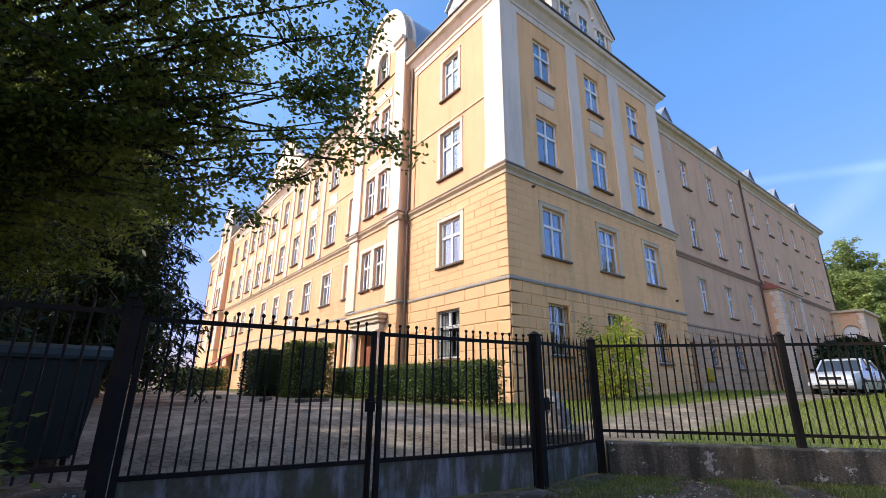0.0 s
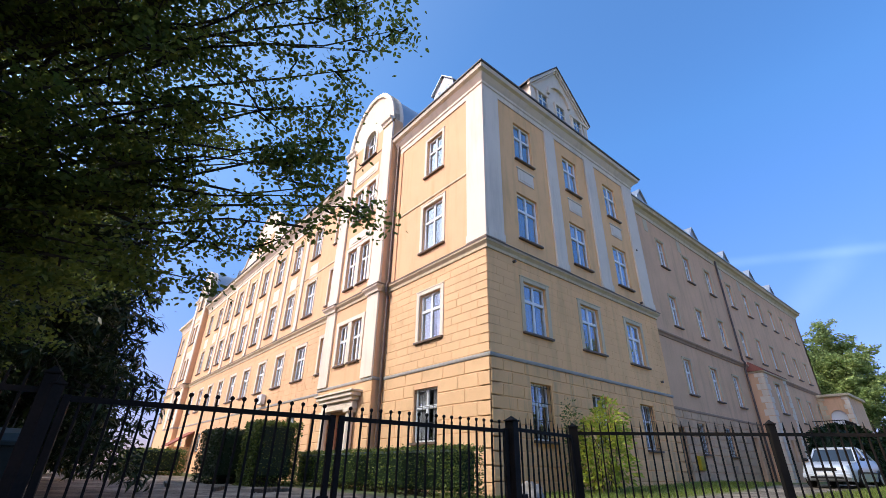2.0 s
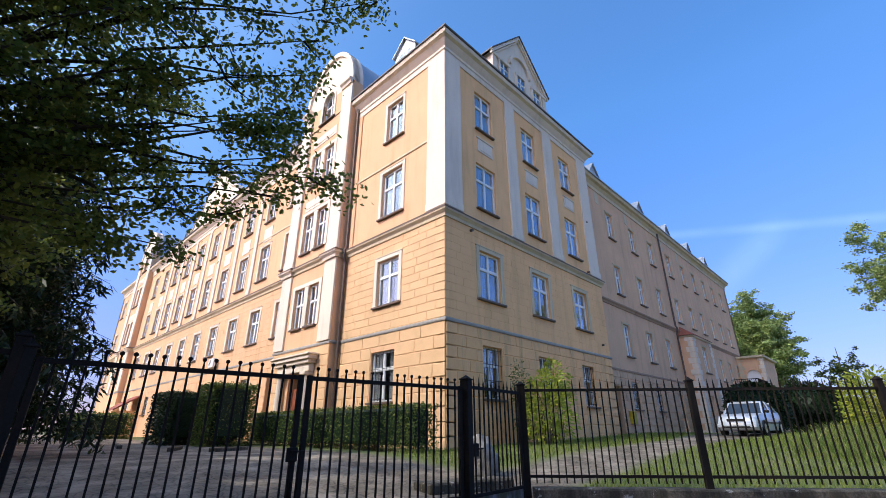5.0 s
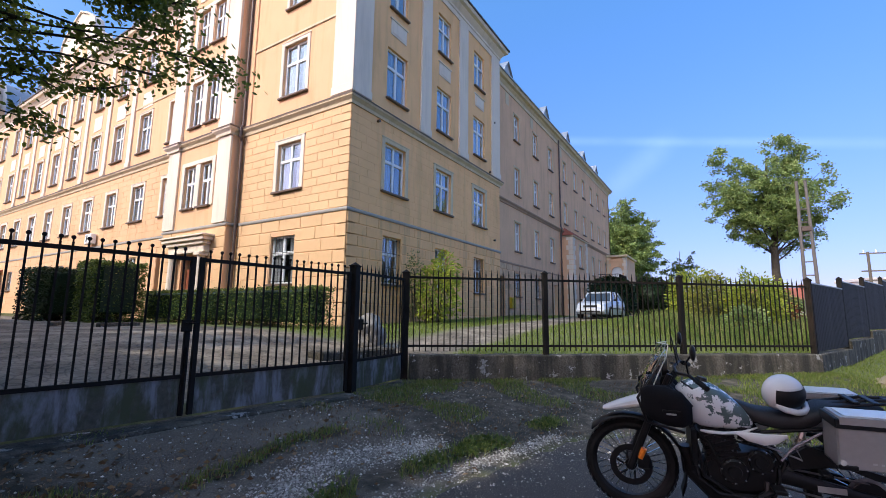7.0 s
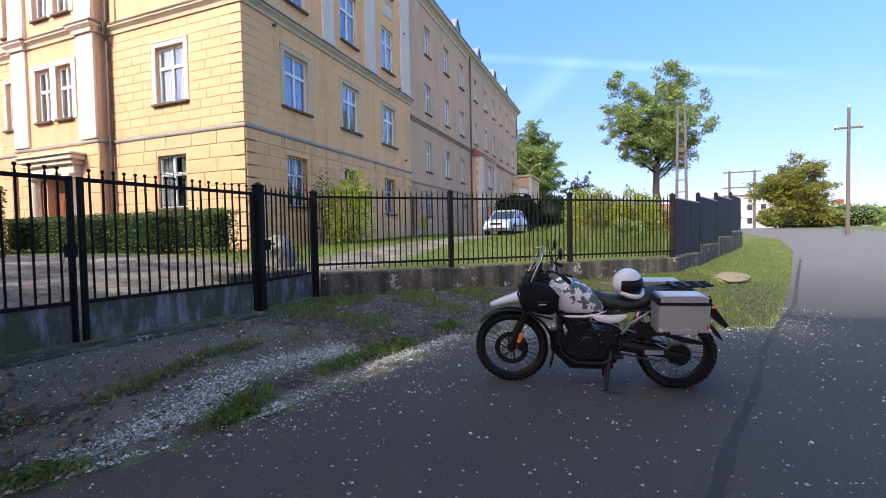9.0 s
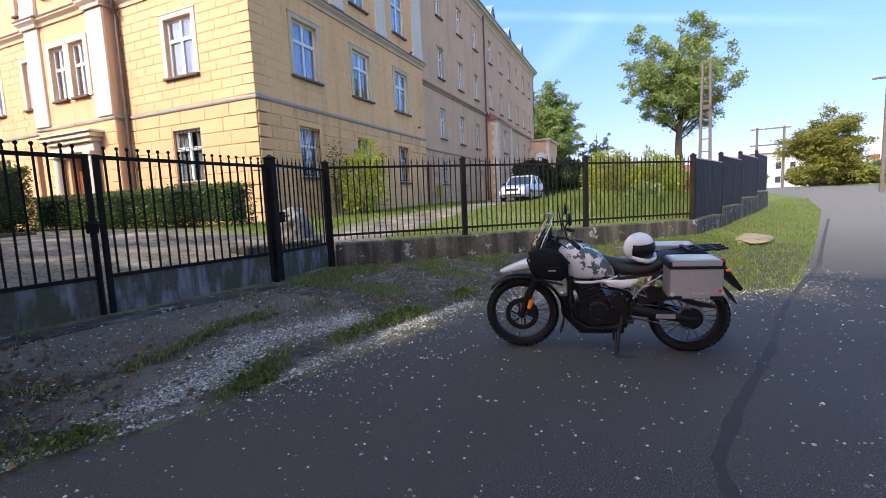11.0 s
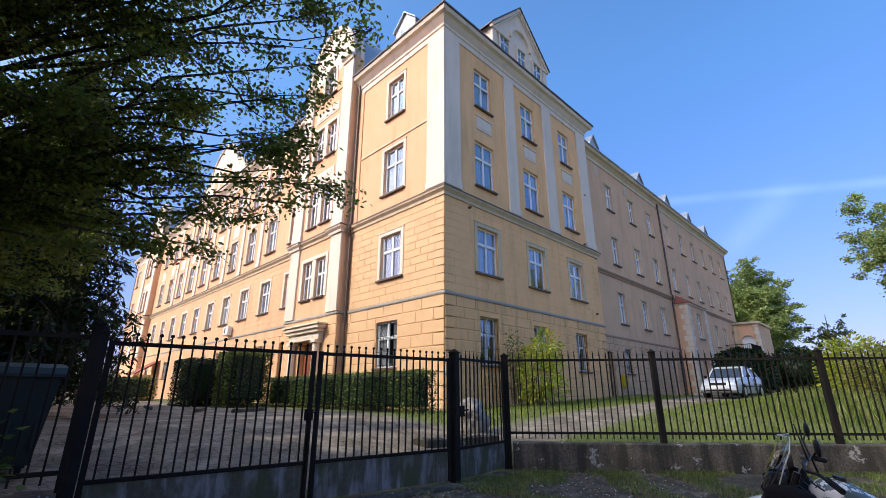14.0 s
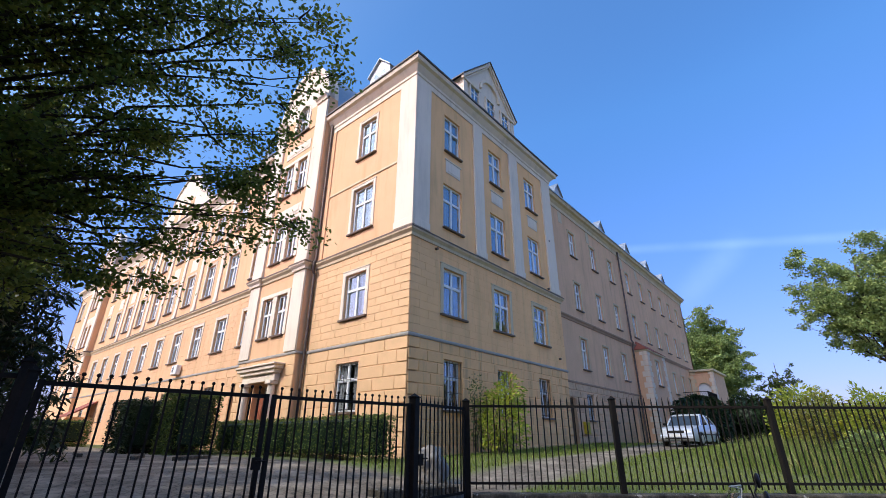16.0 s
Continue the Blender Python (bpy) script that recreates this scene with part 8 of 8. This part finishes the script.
part("strap", tube(nb(), [(0.06, 0.08, -0.09), (0.02, 0.12, -0.14), (0.0, 0.13, -0.16)], 0.007, 5), M_FABRIC, hel)
hel.matrix_basis = BIKE @ pose(0.43, 0.02, 0.975, -6, 6, 42)


# ---- parked car ----
def car():
    c = thing("car", "white older saloon car parked on the drive", "car")
    paint = M_CARP
    L, W = 4.25, 0.83
    # body rings along x: x, half width, z low, z belt
    prof = [(0.0, 0.62, 0.34, 0.62), (0.06, 0.72, 0.24, 0.7), (0.3, 0.8, 0.2, 0.78), (0.75, W, 0.2, 0.84), (1.25, W, 0.2, 0.9), (1.6, W, 0.2, 0.92), (2.6, W, 0.2, 0.94), (3.4, W, 0.2, 0.96), (3.9, 0.8, 0.22, 0.97), (4.16, 0.74, 0.28, 0.93), (4.25, 0.66, 0.38, 0.85)]

    def ring(x, w, lo, hi):
        return [(x, -w * 0.94, lo), (x, -w, lo + (hi - lo) * 0.3), (x, -w * 0.985, lo + (hi - lo) * 0.7), (x, -w * 0.9, hi), (x, w * 0.9, hi), (x, w * 0.985, lo + (hi - lo) * 0.7), (x, w, lo + (hi - lo) * 0.3), (x, w * 0.94, lo)]

    body = smooth(part("body", loft(nb(), [ring(*p) for p in prof]), paint, c, "white painted body"), 35)
    green = [(1.22, 0.72, 0.9), (1.75, 0.6, 1.36), (2.1, 0.58, 1.41), (2.75, 0.58, 1.4), (3.1, 0.6, 1.33), (3.62, 0.7, 0.97)]
    rings = []
    for x, w, z in green:
        rings.append([(x, -0.74 if z > 1 else -w, 0.88 if z > 1 else 0.87), (x, -w, z), (x, w, z), (x, 0.74 if z > 1 else w, 0.88 if z > 1 else 0.87)])
    smooth(part("cabin_glass", loft(nb(), rings), M_CARGL, c, "dark window glass"), 30)
    bm = loft(nb(), [[(x, -w, z), (x, -w * 0.9, z + 0.025), (x, w * 0.9, z + 0.025), (x, w, z), (x, w * 0.95, z - 0.03), (x, -w * 0.95, z - 0.03)] for x, w, z in ((1.72, 0.61, 1.37), (2.1, 0.6, 1.415), (2.75, 0.6, 1.405), (3.12, 0.61, 1.34))])
    smooth(part("roof", bm, paint, c), 40)
    for s in (-1, 1):
        for a, e, r in (((1.2, 0.73, 0.9), (1.74, 0.62, 1.37), 0.035), ((2.42, 0.75, 0.93), (2.4, 0.61, 1.4), 0.035), ((3.62, 0.71, 0.97), (3.1, 0.62, 1.35), 0.045)):
            part("pillar", tube(nb(), [(a[0], s * a[1], a[2]), (e[0], s * e[1], e[2])], r, 6), paint, c)
        for x in (0.78, 3.36):
            w = new("wheel")
            w.parent = c
            smooth(part("tyre", rod(nb(), (x, s * 0.66, 0.29), (x, s * 0.85, 0.29), 0.29, 0.29, 24), M_RUBBER, w), 40)
            part("rim", rod(nb(), (x, s * 0.845, 0.29), (x, s * 0.858, 0.29), 0.19, 0.17, 20), M_ALU, w)
            bm = nb()
            ring0 = [(x + 0.33 * math.cos(a), 0.29 + 0.33 * math.sin(a)) for a in [math.pi * k / 10 for k in range(11)]]
            for (xa, za), (xb, zb) in zip(ring0, ring0[1:]):
                prism(bm, [(xa, za), (xb, zb), (x + (xb - x) * 0.88, 0.29 + (zb - 0.29) * 0.88), (x + (xa - x) * 0.88, 0.29 + (za - 0.29) * 0.88)], s * 0.75, s * 0.842, "y")
            part("wheel_arch", bm, M_BLACK, c)
        smooth(part("headlight", loft(nb(), [oval(0.02, s * 0.52, 0.62, 0.13, 0.055, 10), oval(0.2, s * 0.6, 0.65, 0.16, 0.06, 10)]), M_SCREEN, c, "clear headlight"))
        smooth(part("wing_mirror", ball(nb(), (1.35, s * 0.9, 0.97), 0.08, 10, 7, (0.7, 1.1, 0.8)), M_BLACK, c))
        part("door_seam", bx(2.4, 2.412, min(s * 0.82, s * 0.836), max(s * 0.82, s * 0.836), 0.3, 0.9), M_BLACK, c)
        part("door_handle", bx(2.2, 2.34, min(s * 0.82, s * 0.85), max(s * 0.82, s * 0.85), 0.78, 0.81, bevel=0.006), M_BLACK, c)
        part("side_strip", bx(0.95, 3.2, min(s * 0.83, s * 0.842), max(s * 0.83, s * 0.842), 0.48, 0.54, bevel=0.004), M_BLACK, c)
    part("grille", bx(-0.015, 0.05, -0.35, 0.35, 0.55, 0.66, bevel=0.012), M_BLACK, c, "dark grille")
    part("bumper", bx(-0.07, 0.12, -0.74, 0.74, 0.3, 0.48, bevel=0.04), paint, c)
    part("air_intake", bx(-0.078, -0.05, -0.5, 0.5, 0.3, 0.37, bevel=0.01), M_BLACK, c)
    part("number_plate", bx(-0.085, -0.07, -0.26, 0.26, 0.4, 0.5, bevel=0.004), M_WPAINT, c, "plain white number plate")
    part("bumper", bx(4.14, 4.32, -0.72, 0.72, 0.32, 0.5, bevel=0.04), paint, c)
    return c


M_CARP = surface("white_car_paint", (0.55, 0.6, 0.66), 0.25, 0.2, vary=0.05, grain=10, bump=0.0, spec=0.6)
M_CARGL = surface("tinted_car_glass", (0.03, 0.04, 0.05), 0.05, vary=0.1, grain=10, bump=0.0, spec=0.9)
cr = car()
cr.matrix_basis = pose(11.9, -5.6, gz(13.5, -5.4), 0, 0, -3)

# ---- bins, boulder, kerb, wall things ----
M_YBIN = surface("yellow_meter_box", (0.42, 0.33, 0.03), 0.5, vary=0.25, grain=20, bump=0.08)
M_BIN = surface("dark_green_bin_plastic", (0.013, 0.023, 0.017), 0.5, vary=0.3, grain=20, bump=0.08, stain=(0.07, 0.07, 0.06))
M_BINLID = surface("grey_green_lid", (0.06, 0.08, 0.075), 0.5, vary=0.3, grain=20, bump=0.08)


def wheelie(label, x, y, rz, w, d, h, m, lid):
    b = thing("wheelie_bin", label, "bin", "bins by the gate")
    bm = loft(nb(), [[(-w * 0.42, -d * 0.42, 0.1), (w * 0.42, -d * 0.42, 0.1), (w * 0.42, d * 0.42, 0.1), (-w * 0.42, d * 0.42, 0.1)], [(-w / 2, -d / 2, h * 0.9), (w / 2, -d / 2, h * 0.9), (w / 2, d / 2, h * 0.9), (-w / 2, d / 2, h * 0.9)]])
    bmesh.ops.bevel(bm, geom=bm.edges[:], offset=0.03, segments=2, affect="EDGES")
    smooth(part("body", bm, m, b), 40)
    bm = nb()
    rings = []
    for k in range(9):
        a = math.pi * k / 8
        rings.append([(sx * (w / 2 + 0.03), -(d / 2 + 0.03) * math.cos(a), h * 0.9 + 0.14 * math.sin(a) ** 0.7 if 0 < k < 8 else h * 0.9) for sx in (-1, 1)])
    vs = [[bm.verts.new(p) for p in r] for r in rings]
    for a, c in zip(vs, vs[1:]):
        bm.faces.new((a[0], a[1], c[1], c[0]))
    bm.faces.new([v[0] for v in vs])
    bm.faces.new([v[1] for v in vs][::-1])
    bmesh.ops.recalc_face_normals(bm, faces=bm.faces[:])
    smooth(part("lid", bm, lid, b, "rounded hinged lid"), 40)
    part("rim", bx(-w / 2 - 0.045, w / 2 + 0.045, -d / 2 - 0.045, d / 2 + 0.045, h * 0.86, h * 0.9, bevel=0.012), m, b)
    for k in range(5):
        part("rib", bx(-w / 2 + w * (k + 0.5) / 5 - 0.02, -w / 2 + w * (k + 0.5) / 5 + 0.02, -d * 0.47, -d * 0.43, 0.3, h * 0.84, bevel=0.006), m, b)
    for sx in (-1, 1):
        for sy in (-1, 1):
            part("castor", rod(nb(), (sx * w * 0.36 - 0.02, sy * d * 0.36, 0.08), (sx * w * 0.36 + 0.02, sy * d * 0.36, 0.08), 0.08, 0.08, 14), M_RUBBER, b)
    b.matrix_basis = pose(x, y, gz(x, y), 0, 0, rz)
    return b


wheelie("large dark green four-wheeled refuse bin behind the fence", -11.72, -3.6, 6, 1.35, 1.05, 1.32, M_BIN, M_BINLID)

stone = thing("boulder", "large grey rough boulder beside the wicket gate", "boulder")
bm = nb()
bmesh.ops.create_icosphere(bm, subdivisions=4, radius=1.0)
for v in bm.verts:
    d = v.co.normalized()
    k = 1 + 0.3 * noise.noise(d * 1.6 + Vector((3, 1, 0))) + 0.14 * noise.noise(d * 4) + 0.06 * noise.noise(d * 11)
    v.co = Vector((d.x * 0.44 * k, d.y * 0.36 * k, max(-0.4, d.z * 0.46 * k)))
smooth(part("rock", bm, M_STONE, stone), 50)
stone.matrix_basis = pose(-3.25, -4.1, gz(-3.25, -4.1) + 0.3, 0, 4, 20)

bm = bx(-0.9, 0.9, -0.3, 0.3, -0.2, 0.16, bevel=0.03)
kb = thing("stone_step", "low dark stone step by the wicket gate", "step")
part("slab", bm, M_CONC, kb)
kb.matrix_basis = pose(-4.6, -4.9, gz(-4.6, -4.9), 0, 0, -12)

# kerbs along the inner drive
for k, (x, y, rz, l) in enumerate(((-6.9, 9.5, 80, 3.4), (-6.2, 5.6, 65, 2.0), (-5.2, 4.0, 30, 1.6))):
    kk = thing("kerb", "weathered concrete kerb beside the drive", "kerb", "drive kerbs")
    part("kerb_stone", bx(-l / 2, l / 2, -0.07, 0.07, -0.1, 0.11, bevel=0.015), M_CONC, kk)
    kk.matrix_basis = pose(x, y, gz(x, y), 0, 0, rz)

log = thing("sand_heap", "low pale heap of sand on the verge", "heap")
bm = nb()
bmesh.ops.create_icosphere(bm, subdivisions=4, radius=1.0)
for v in bm.verts:
    d = v.co.normalized()
    k = 1 + 0.25 * noise.noise(d * 2.0 + Vector((8, 1, 0))) + 0.06 * noise.noise(d * 7)
    v.co = Vector((d.x * 0.95 * k, d.y * 0.4 * k, d.z * 0.11 * k))
smooth(part("heap", bm, surface("pale_sand", (0.3, 0.24, 0.15), 0.95, vary=0.3, grain=30, bump=0.6), log), 60)
log.matrix_basis = pose(1.6, -14.35, gz(1.6, -14.35) + 0.02, 0, 0, -18)

ac = thing("air_conditioner", "white outdoor air conditioner unit on the yellow wall", "air conditioner")
part("housing", bx(-0.42, 0.42, -0.38, -0.08, 0, 0.6, bevel=0.02), M_WHITE, ac)
bm = nb()
for k in range(16):
    a = 2 * math.pi * k / 16
    rod(bm, (-0.12, -0.385, 0.3), (-0.12 + 0.22 * math.cos(a), -0.385, 0.3 + 0.22 * math.sin(a)), 0.005, n=4)
part("fan_guard", bm, M_BLACK, ac)
for x in (-0.3, 0.3):
    part("bracket", bx(x - 0.02, x + 0.02, -0.4, 0.0, -0.04, 0.0), M_STEEL, ac)
ac.matrix_basis = spot_on(WALL_A, 21.3, 5.5)

yb = thing("gas_box", "small yellow meter box on the wall", "meter box")
part("housing", bx(-0.3, 0.3, -0.22, -0.03, 0, 0.7, bevel=0.02), surface("yellow_box_paint", (0.6, 0.4, 0.02), 0.5, vary=0.15, grain=20, bump=0.05), yb)
part("door", bx(-0.25, 0.25, -0.235, -0.221, 0.06, 0.64, bevel=0.008), M_YBIN, yb)
yb.matrix_basis = spot_on(WB, 16.2, 1.95)

# porch on the long sunny side
porch = thing("porch", "small brick porch with a red tiled lean-to roof", "porch")
for y in (38.4, 40.5):
    part("cheek_wall", bx(-1.5, -0.02, y, y + 0.3, 0.9, 3.3), M_BLOCK_LIFT, porch)
bm = nb()
prism(bm, [(-1.9, 3.3), (-0.02, 4.5), (-0.02, 4.65), (-1.9, 3.42)], 38.1, 41.1, "y")
part("roof", bm, M_REDTILE, porch)


# ---- poles, houses and the far distance ----
M_POLE = surface("grey_pole_wood", (0.15, 0.125, 0.1), 0.85, vary=0.3, grain=12, bump=0.4)
M_CPOLE = surface("concrete_pole", (0.15, 0.13, 0.12), 0.85, vary=0.2, grain=20, bump=0.3)
M_FARW = surface("pale_far_wall", (0.62, 0.58, 0.55), 0.9, vary=0.12, grain=3, bump=0.1)


def on_ground(x, y):
    return max(0.0, gz(x, y)) - 0.2


x, y = 20.1, -15.6
pole = thing("utility_pole", "twin-legged concrete utility pole behind the fence", "pole")
for s in (-1, 1):
    part("leg", rod(nb(), (x, y + s * 0.3, on_ground(x, y)), (x, y + s * 0.2, 9.3), 0.095, 0.075, 10), M_CPOLE, pole)
for k in range(9):
    z = 1.6 + k * 0.75
    o = 0.3 - 0.1 * (z - 1) / 8.3
    part("tie", bx(x - 0.04, x + 0.04, y - o, y + o, z, z + 0.06), M_CPOLE, pole)
part("bracket", bx(x - 0.1, x + 0.1, y - 0.26, y + 0.2, 6.35, 6.65, bevel=0.03), M_PIPE, pole)

x, y = 25.8, -26.2
pole = thing("utility_pole", "tall wooden power pole with a crossarm", "pole")
part("mast", rod(nb(), (x, y, on_ground(x, y)), (x, y, 9.4), 0.13, 0.085, 10), M_POLE, pole)
part("crossarm", bx(x - 0.06, x + 0.06, y - 0.75, y + 0.75, 8.0, 8.12), M_POLE, pole)
for d in (-0.68, 0.0, 0.68):
    part("insulator", rod(nb(), (x, y + d, 8.12 if d else 9.4), (x, y + d, 8.32 if d else 9.62), 0.05, 0.035, 8), M_WHITE, pole)

x, y = 66.5, -29.5
pole = thing("transformer_pole", "distant pair of poles carrying a transformer platform", "pole")
for d in (-1.6, 1.6):
    part("mast", rod(nb(), (x, y + d, on_ground(x, y)), (x, y + d, 10.2), 0.2, 0.15, 8), M_POLE, pole)
for z in (9.9, 7.6, 6.4):
    part("crossarm", bx(x - 0.12, x + 0.12, y - 2.4, y + 2.4, z, z + 0.16), M_POLE, pole)
for d in (-2.0, -0.8, 0.8, 2.0):
    part("insulator", rod(nb(), (x, y + d, 10.06), (x, y + d, 10.5), 0.1, 0.06, 8), M_WHITE, pole)


def far_house(label, x, y, w, d, h, roof_h, rz, wall_m, roof_m, n=4, flat=False):
    b = thing("house", label, "house", "far houses")
    z = 1.4
    part("wall", bx(-w / 2, w / 2, -d / 2, d / 2, 0, h), wall_m, b)
    if flat:
        part("roof", bx(-w / 2 - 0.2, w / 2 + 0.2, -d / 2 - 0.2, d / 2 + 0.2, h + 0.004, h + roof_h, bevel=0.03), roof_m, b)
    else:
        part("roof", prism(nb(), [(-d / 2 - 0.5, h - 0.1), (d / 2 + 0.5, h - 0.1), (0, h + roof_h)], -w / 2 - 0.4, w / 2 + 0.4, "x"), roof_m, b)
    for k in range(n):
        u = -w / 2 + w * (k + 0.5) / n
        for zz in ((1.0,) if h < 4 else (1.0, h * 0.55)):
            win = new("window")
            win.parent = b
            part("frame", bx(u - 0.6, u + 0.6, -d / 2 - 0.05, -d / 2 - 0.004, zz, zz + 1.4), M_WHITE, win)
            part("pane", bx(u - 0.5, u + 0.5, -d / 2 - 0.07, -d / 2 - 0.051, zz + 0.1, zz + 1.3), M_CARGL, win)
    part("chimney", bx(w * 0.2, w * 0.2 + 0.8, -0.4, 0.4, h, h + roof_h + (1.0 if flat else 0.6)), M_REDTILE, b)
    b.matrix_basis = pose(x, y, z, 0, 0, rz)
    return b


far_house("distant pale flat-roofed house beyond the bend", 98.0, -39.0, 16, 9, 6.6, 0.5, -70, M_FARW, M_FARW, 6, True)
far_house("distant low house with a red roof", 92.0, -20.0, 18, 9, 3.0, 2.6, -82, M_FARW, M_REDTILE, 5)
far_house("distant low white outbuilding", 78.0, -44.0, 9, 6, 3.2, 0.4, -60, M_FARW, M_FARW, 3, True)
far_house("distant low house among the gardens", 110.0, -8.0, 16, 9, 3.2, 2.4, -88, M_FARW, M_REDTILE, 5)
for k, (x, y, rr, h) in enumerate(((70, -36, 3.5, 3.5), (62, -40, 4.0, 3.0), (58, -24, 3.0, 2.8), (80, -18, 5.0, 4.0), (52, -33, 3.0, 2.4), (74, -12, 5.0, 4.5))):
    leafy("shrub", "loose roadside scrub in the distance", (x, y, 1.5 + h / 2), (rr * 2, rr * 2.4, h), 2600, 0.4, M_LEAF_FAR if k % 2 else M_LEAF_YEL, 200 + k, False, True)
woods_pts = []
rw = np.random.RandomState(77)
for _ in range(260):
    a = rw.uniform(-0.65, 0.35)
    d = rw.uniform(260, 330)
    c = np.array((d * math.cos(a), d * math.sin(a), 4.0))
    woods_pts.append(c + rw.normal(0, 1, (90, 3)) * (5, 6, 2.6))
woods = tagged(new("far_woods"), "low dark line of woods on the horizon", "woods", kind="stuff")
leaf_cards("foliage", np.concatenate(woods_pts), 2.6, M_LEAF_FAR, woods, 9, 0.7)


# ---- rusticated blocks of the nearest walls ----
rb = random.Random(11)
gh_b = [(a - 0.02, b + 0.02, c - 0.1, d + 0.02) for a, b, c, d in holes_b]
lay_blocks(wall_b, WALL_B, block_runs(0.0, PB, 1.0, Z_LOW - 0.07, 0.43, 1.15, gh_b, rb), M_BLOCK_LIFT, 0.022, 0.028)
gh_a = [(a - 0.02, b + 0.02, c - 0.1, d + 0.02) for a, b, c, d in holes_a]
lay_blocks(wall_a, WALL_A, block_runs(0.0, PA, 0.9, Z_LOW - 0.07, 0.46, 1.2, gh_a, rb), M_BLOCK, 0.022, 0.026)
gh_a1 = [(a - 0.23, b + 0.23, c - 0.1, d + 0.24) for a, b, c, d in holes_a[1:2]]
lay_blocks(wall_a, WALL_A, block_runs(0.0, PA, Z_LOW + 0.08, Z_MID - 0.1, 0.34, 0.95, gh_a1, rb), M_BLOCK, 0.014, 0.014)
gh_r = [(RIS_C - 1.85, RIS_C + 1.85, 0.5, 4.9)]
lay_blocks(ris_wall, RIS_W, block_runs(6.75, 12.05, 0.9, Z_LOW - 0.07, 0.46, 1.1, gh_r, rb), M_BLOCK)
gh_b1 = [(a - 0.23, b + 0.23, c - 0.1, d + 0.24) for a, b, c, d in holes_b if 6 < c < 7]
lay_block_stuff("thin_jointing", WALL_B, block_runs(0.0, PB, Z_LOW + 0.08, Z_MID - 0.1, 0.34, 1.0, gh_b1, rb), M_YEL_LIFT, 0.006, 0.01)
gh_w = [(a - 0.02, b + 0.02, c - 0.1, d + 0.02) for a, b, c, d in holes_w]
lay_block_stuff("far_blockwork", WALL_A, block_runs(12.05, WING_END, 0.9, Z_LOW - 0.07, 0.46, 1.2, gh_w, rb), M_YEL)
gh_w1 = [(a - 0.2, b + 0.2, c - 0.1, d + 0.22) for a, b, c, d in holes_w if 6 < c < 7]
lay_block_stuff("far_blockwork", WALL_A, block_runs(12.05, WING_END, Z_LOW + 0.08, Z_MID - 0.1, 0.34, 1.0, gh_w1, rb), M_YEL, 0.012, 0.016)
gh_v = [(a - 0.02, b + 0.02, c - 0.1, d + 0.02) for a, b, c, d in holes_v + door_holes] + [(O0 - 0.1, O1 + 0.1, 0, 9)]
lay_block_stuff("far_blockwork", WB, block_runs(PB, BE, 1.0, Z_WLOW - 0.06, 0.43, 1.15, gh_v, rb), M_TANBLK, 0.035, 0.045)
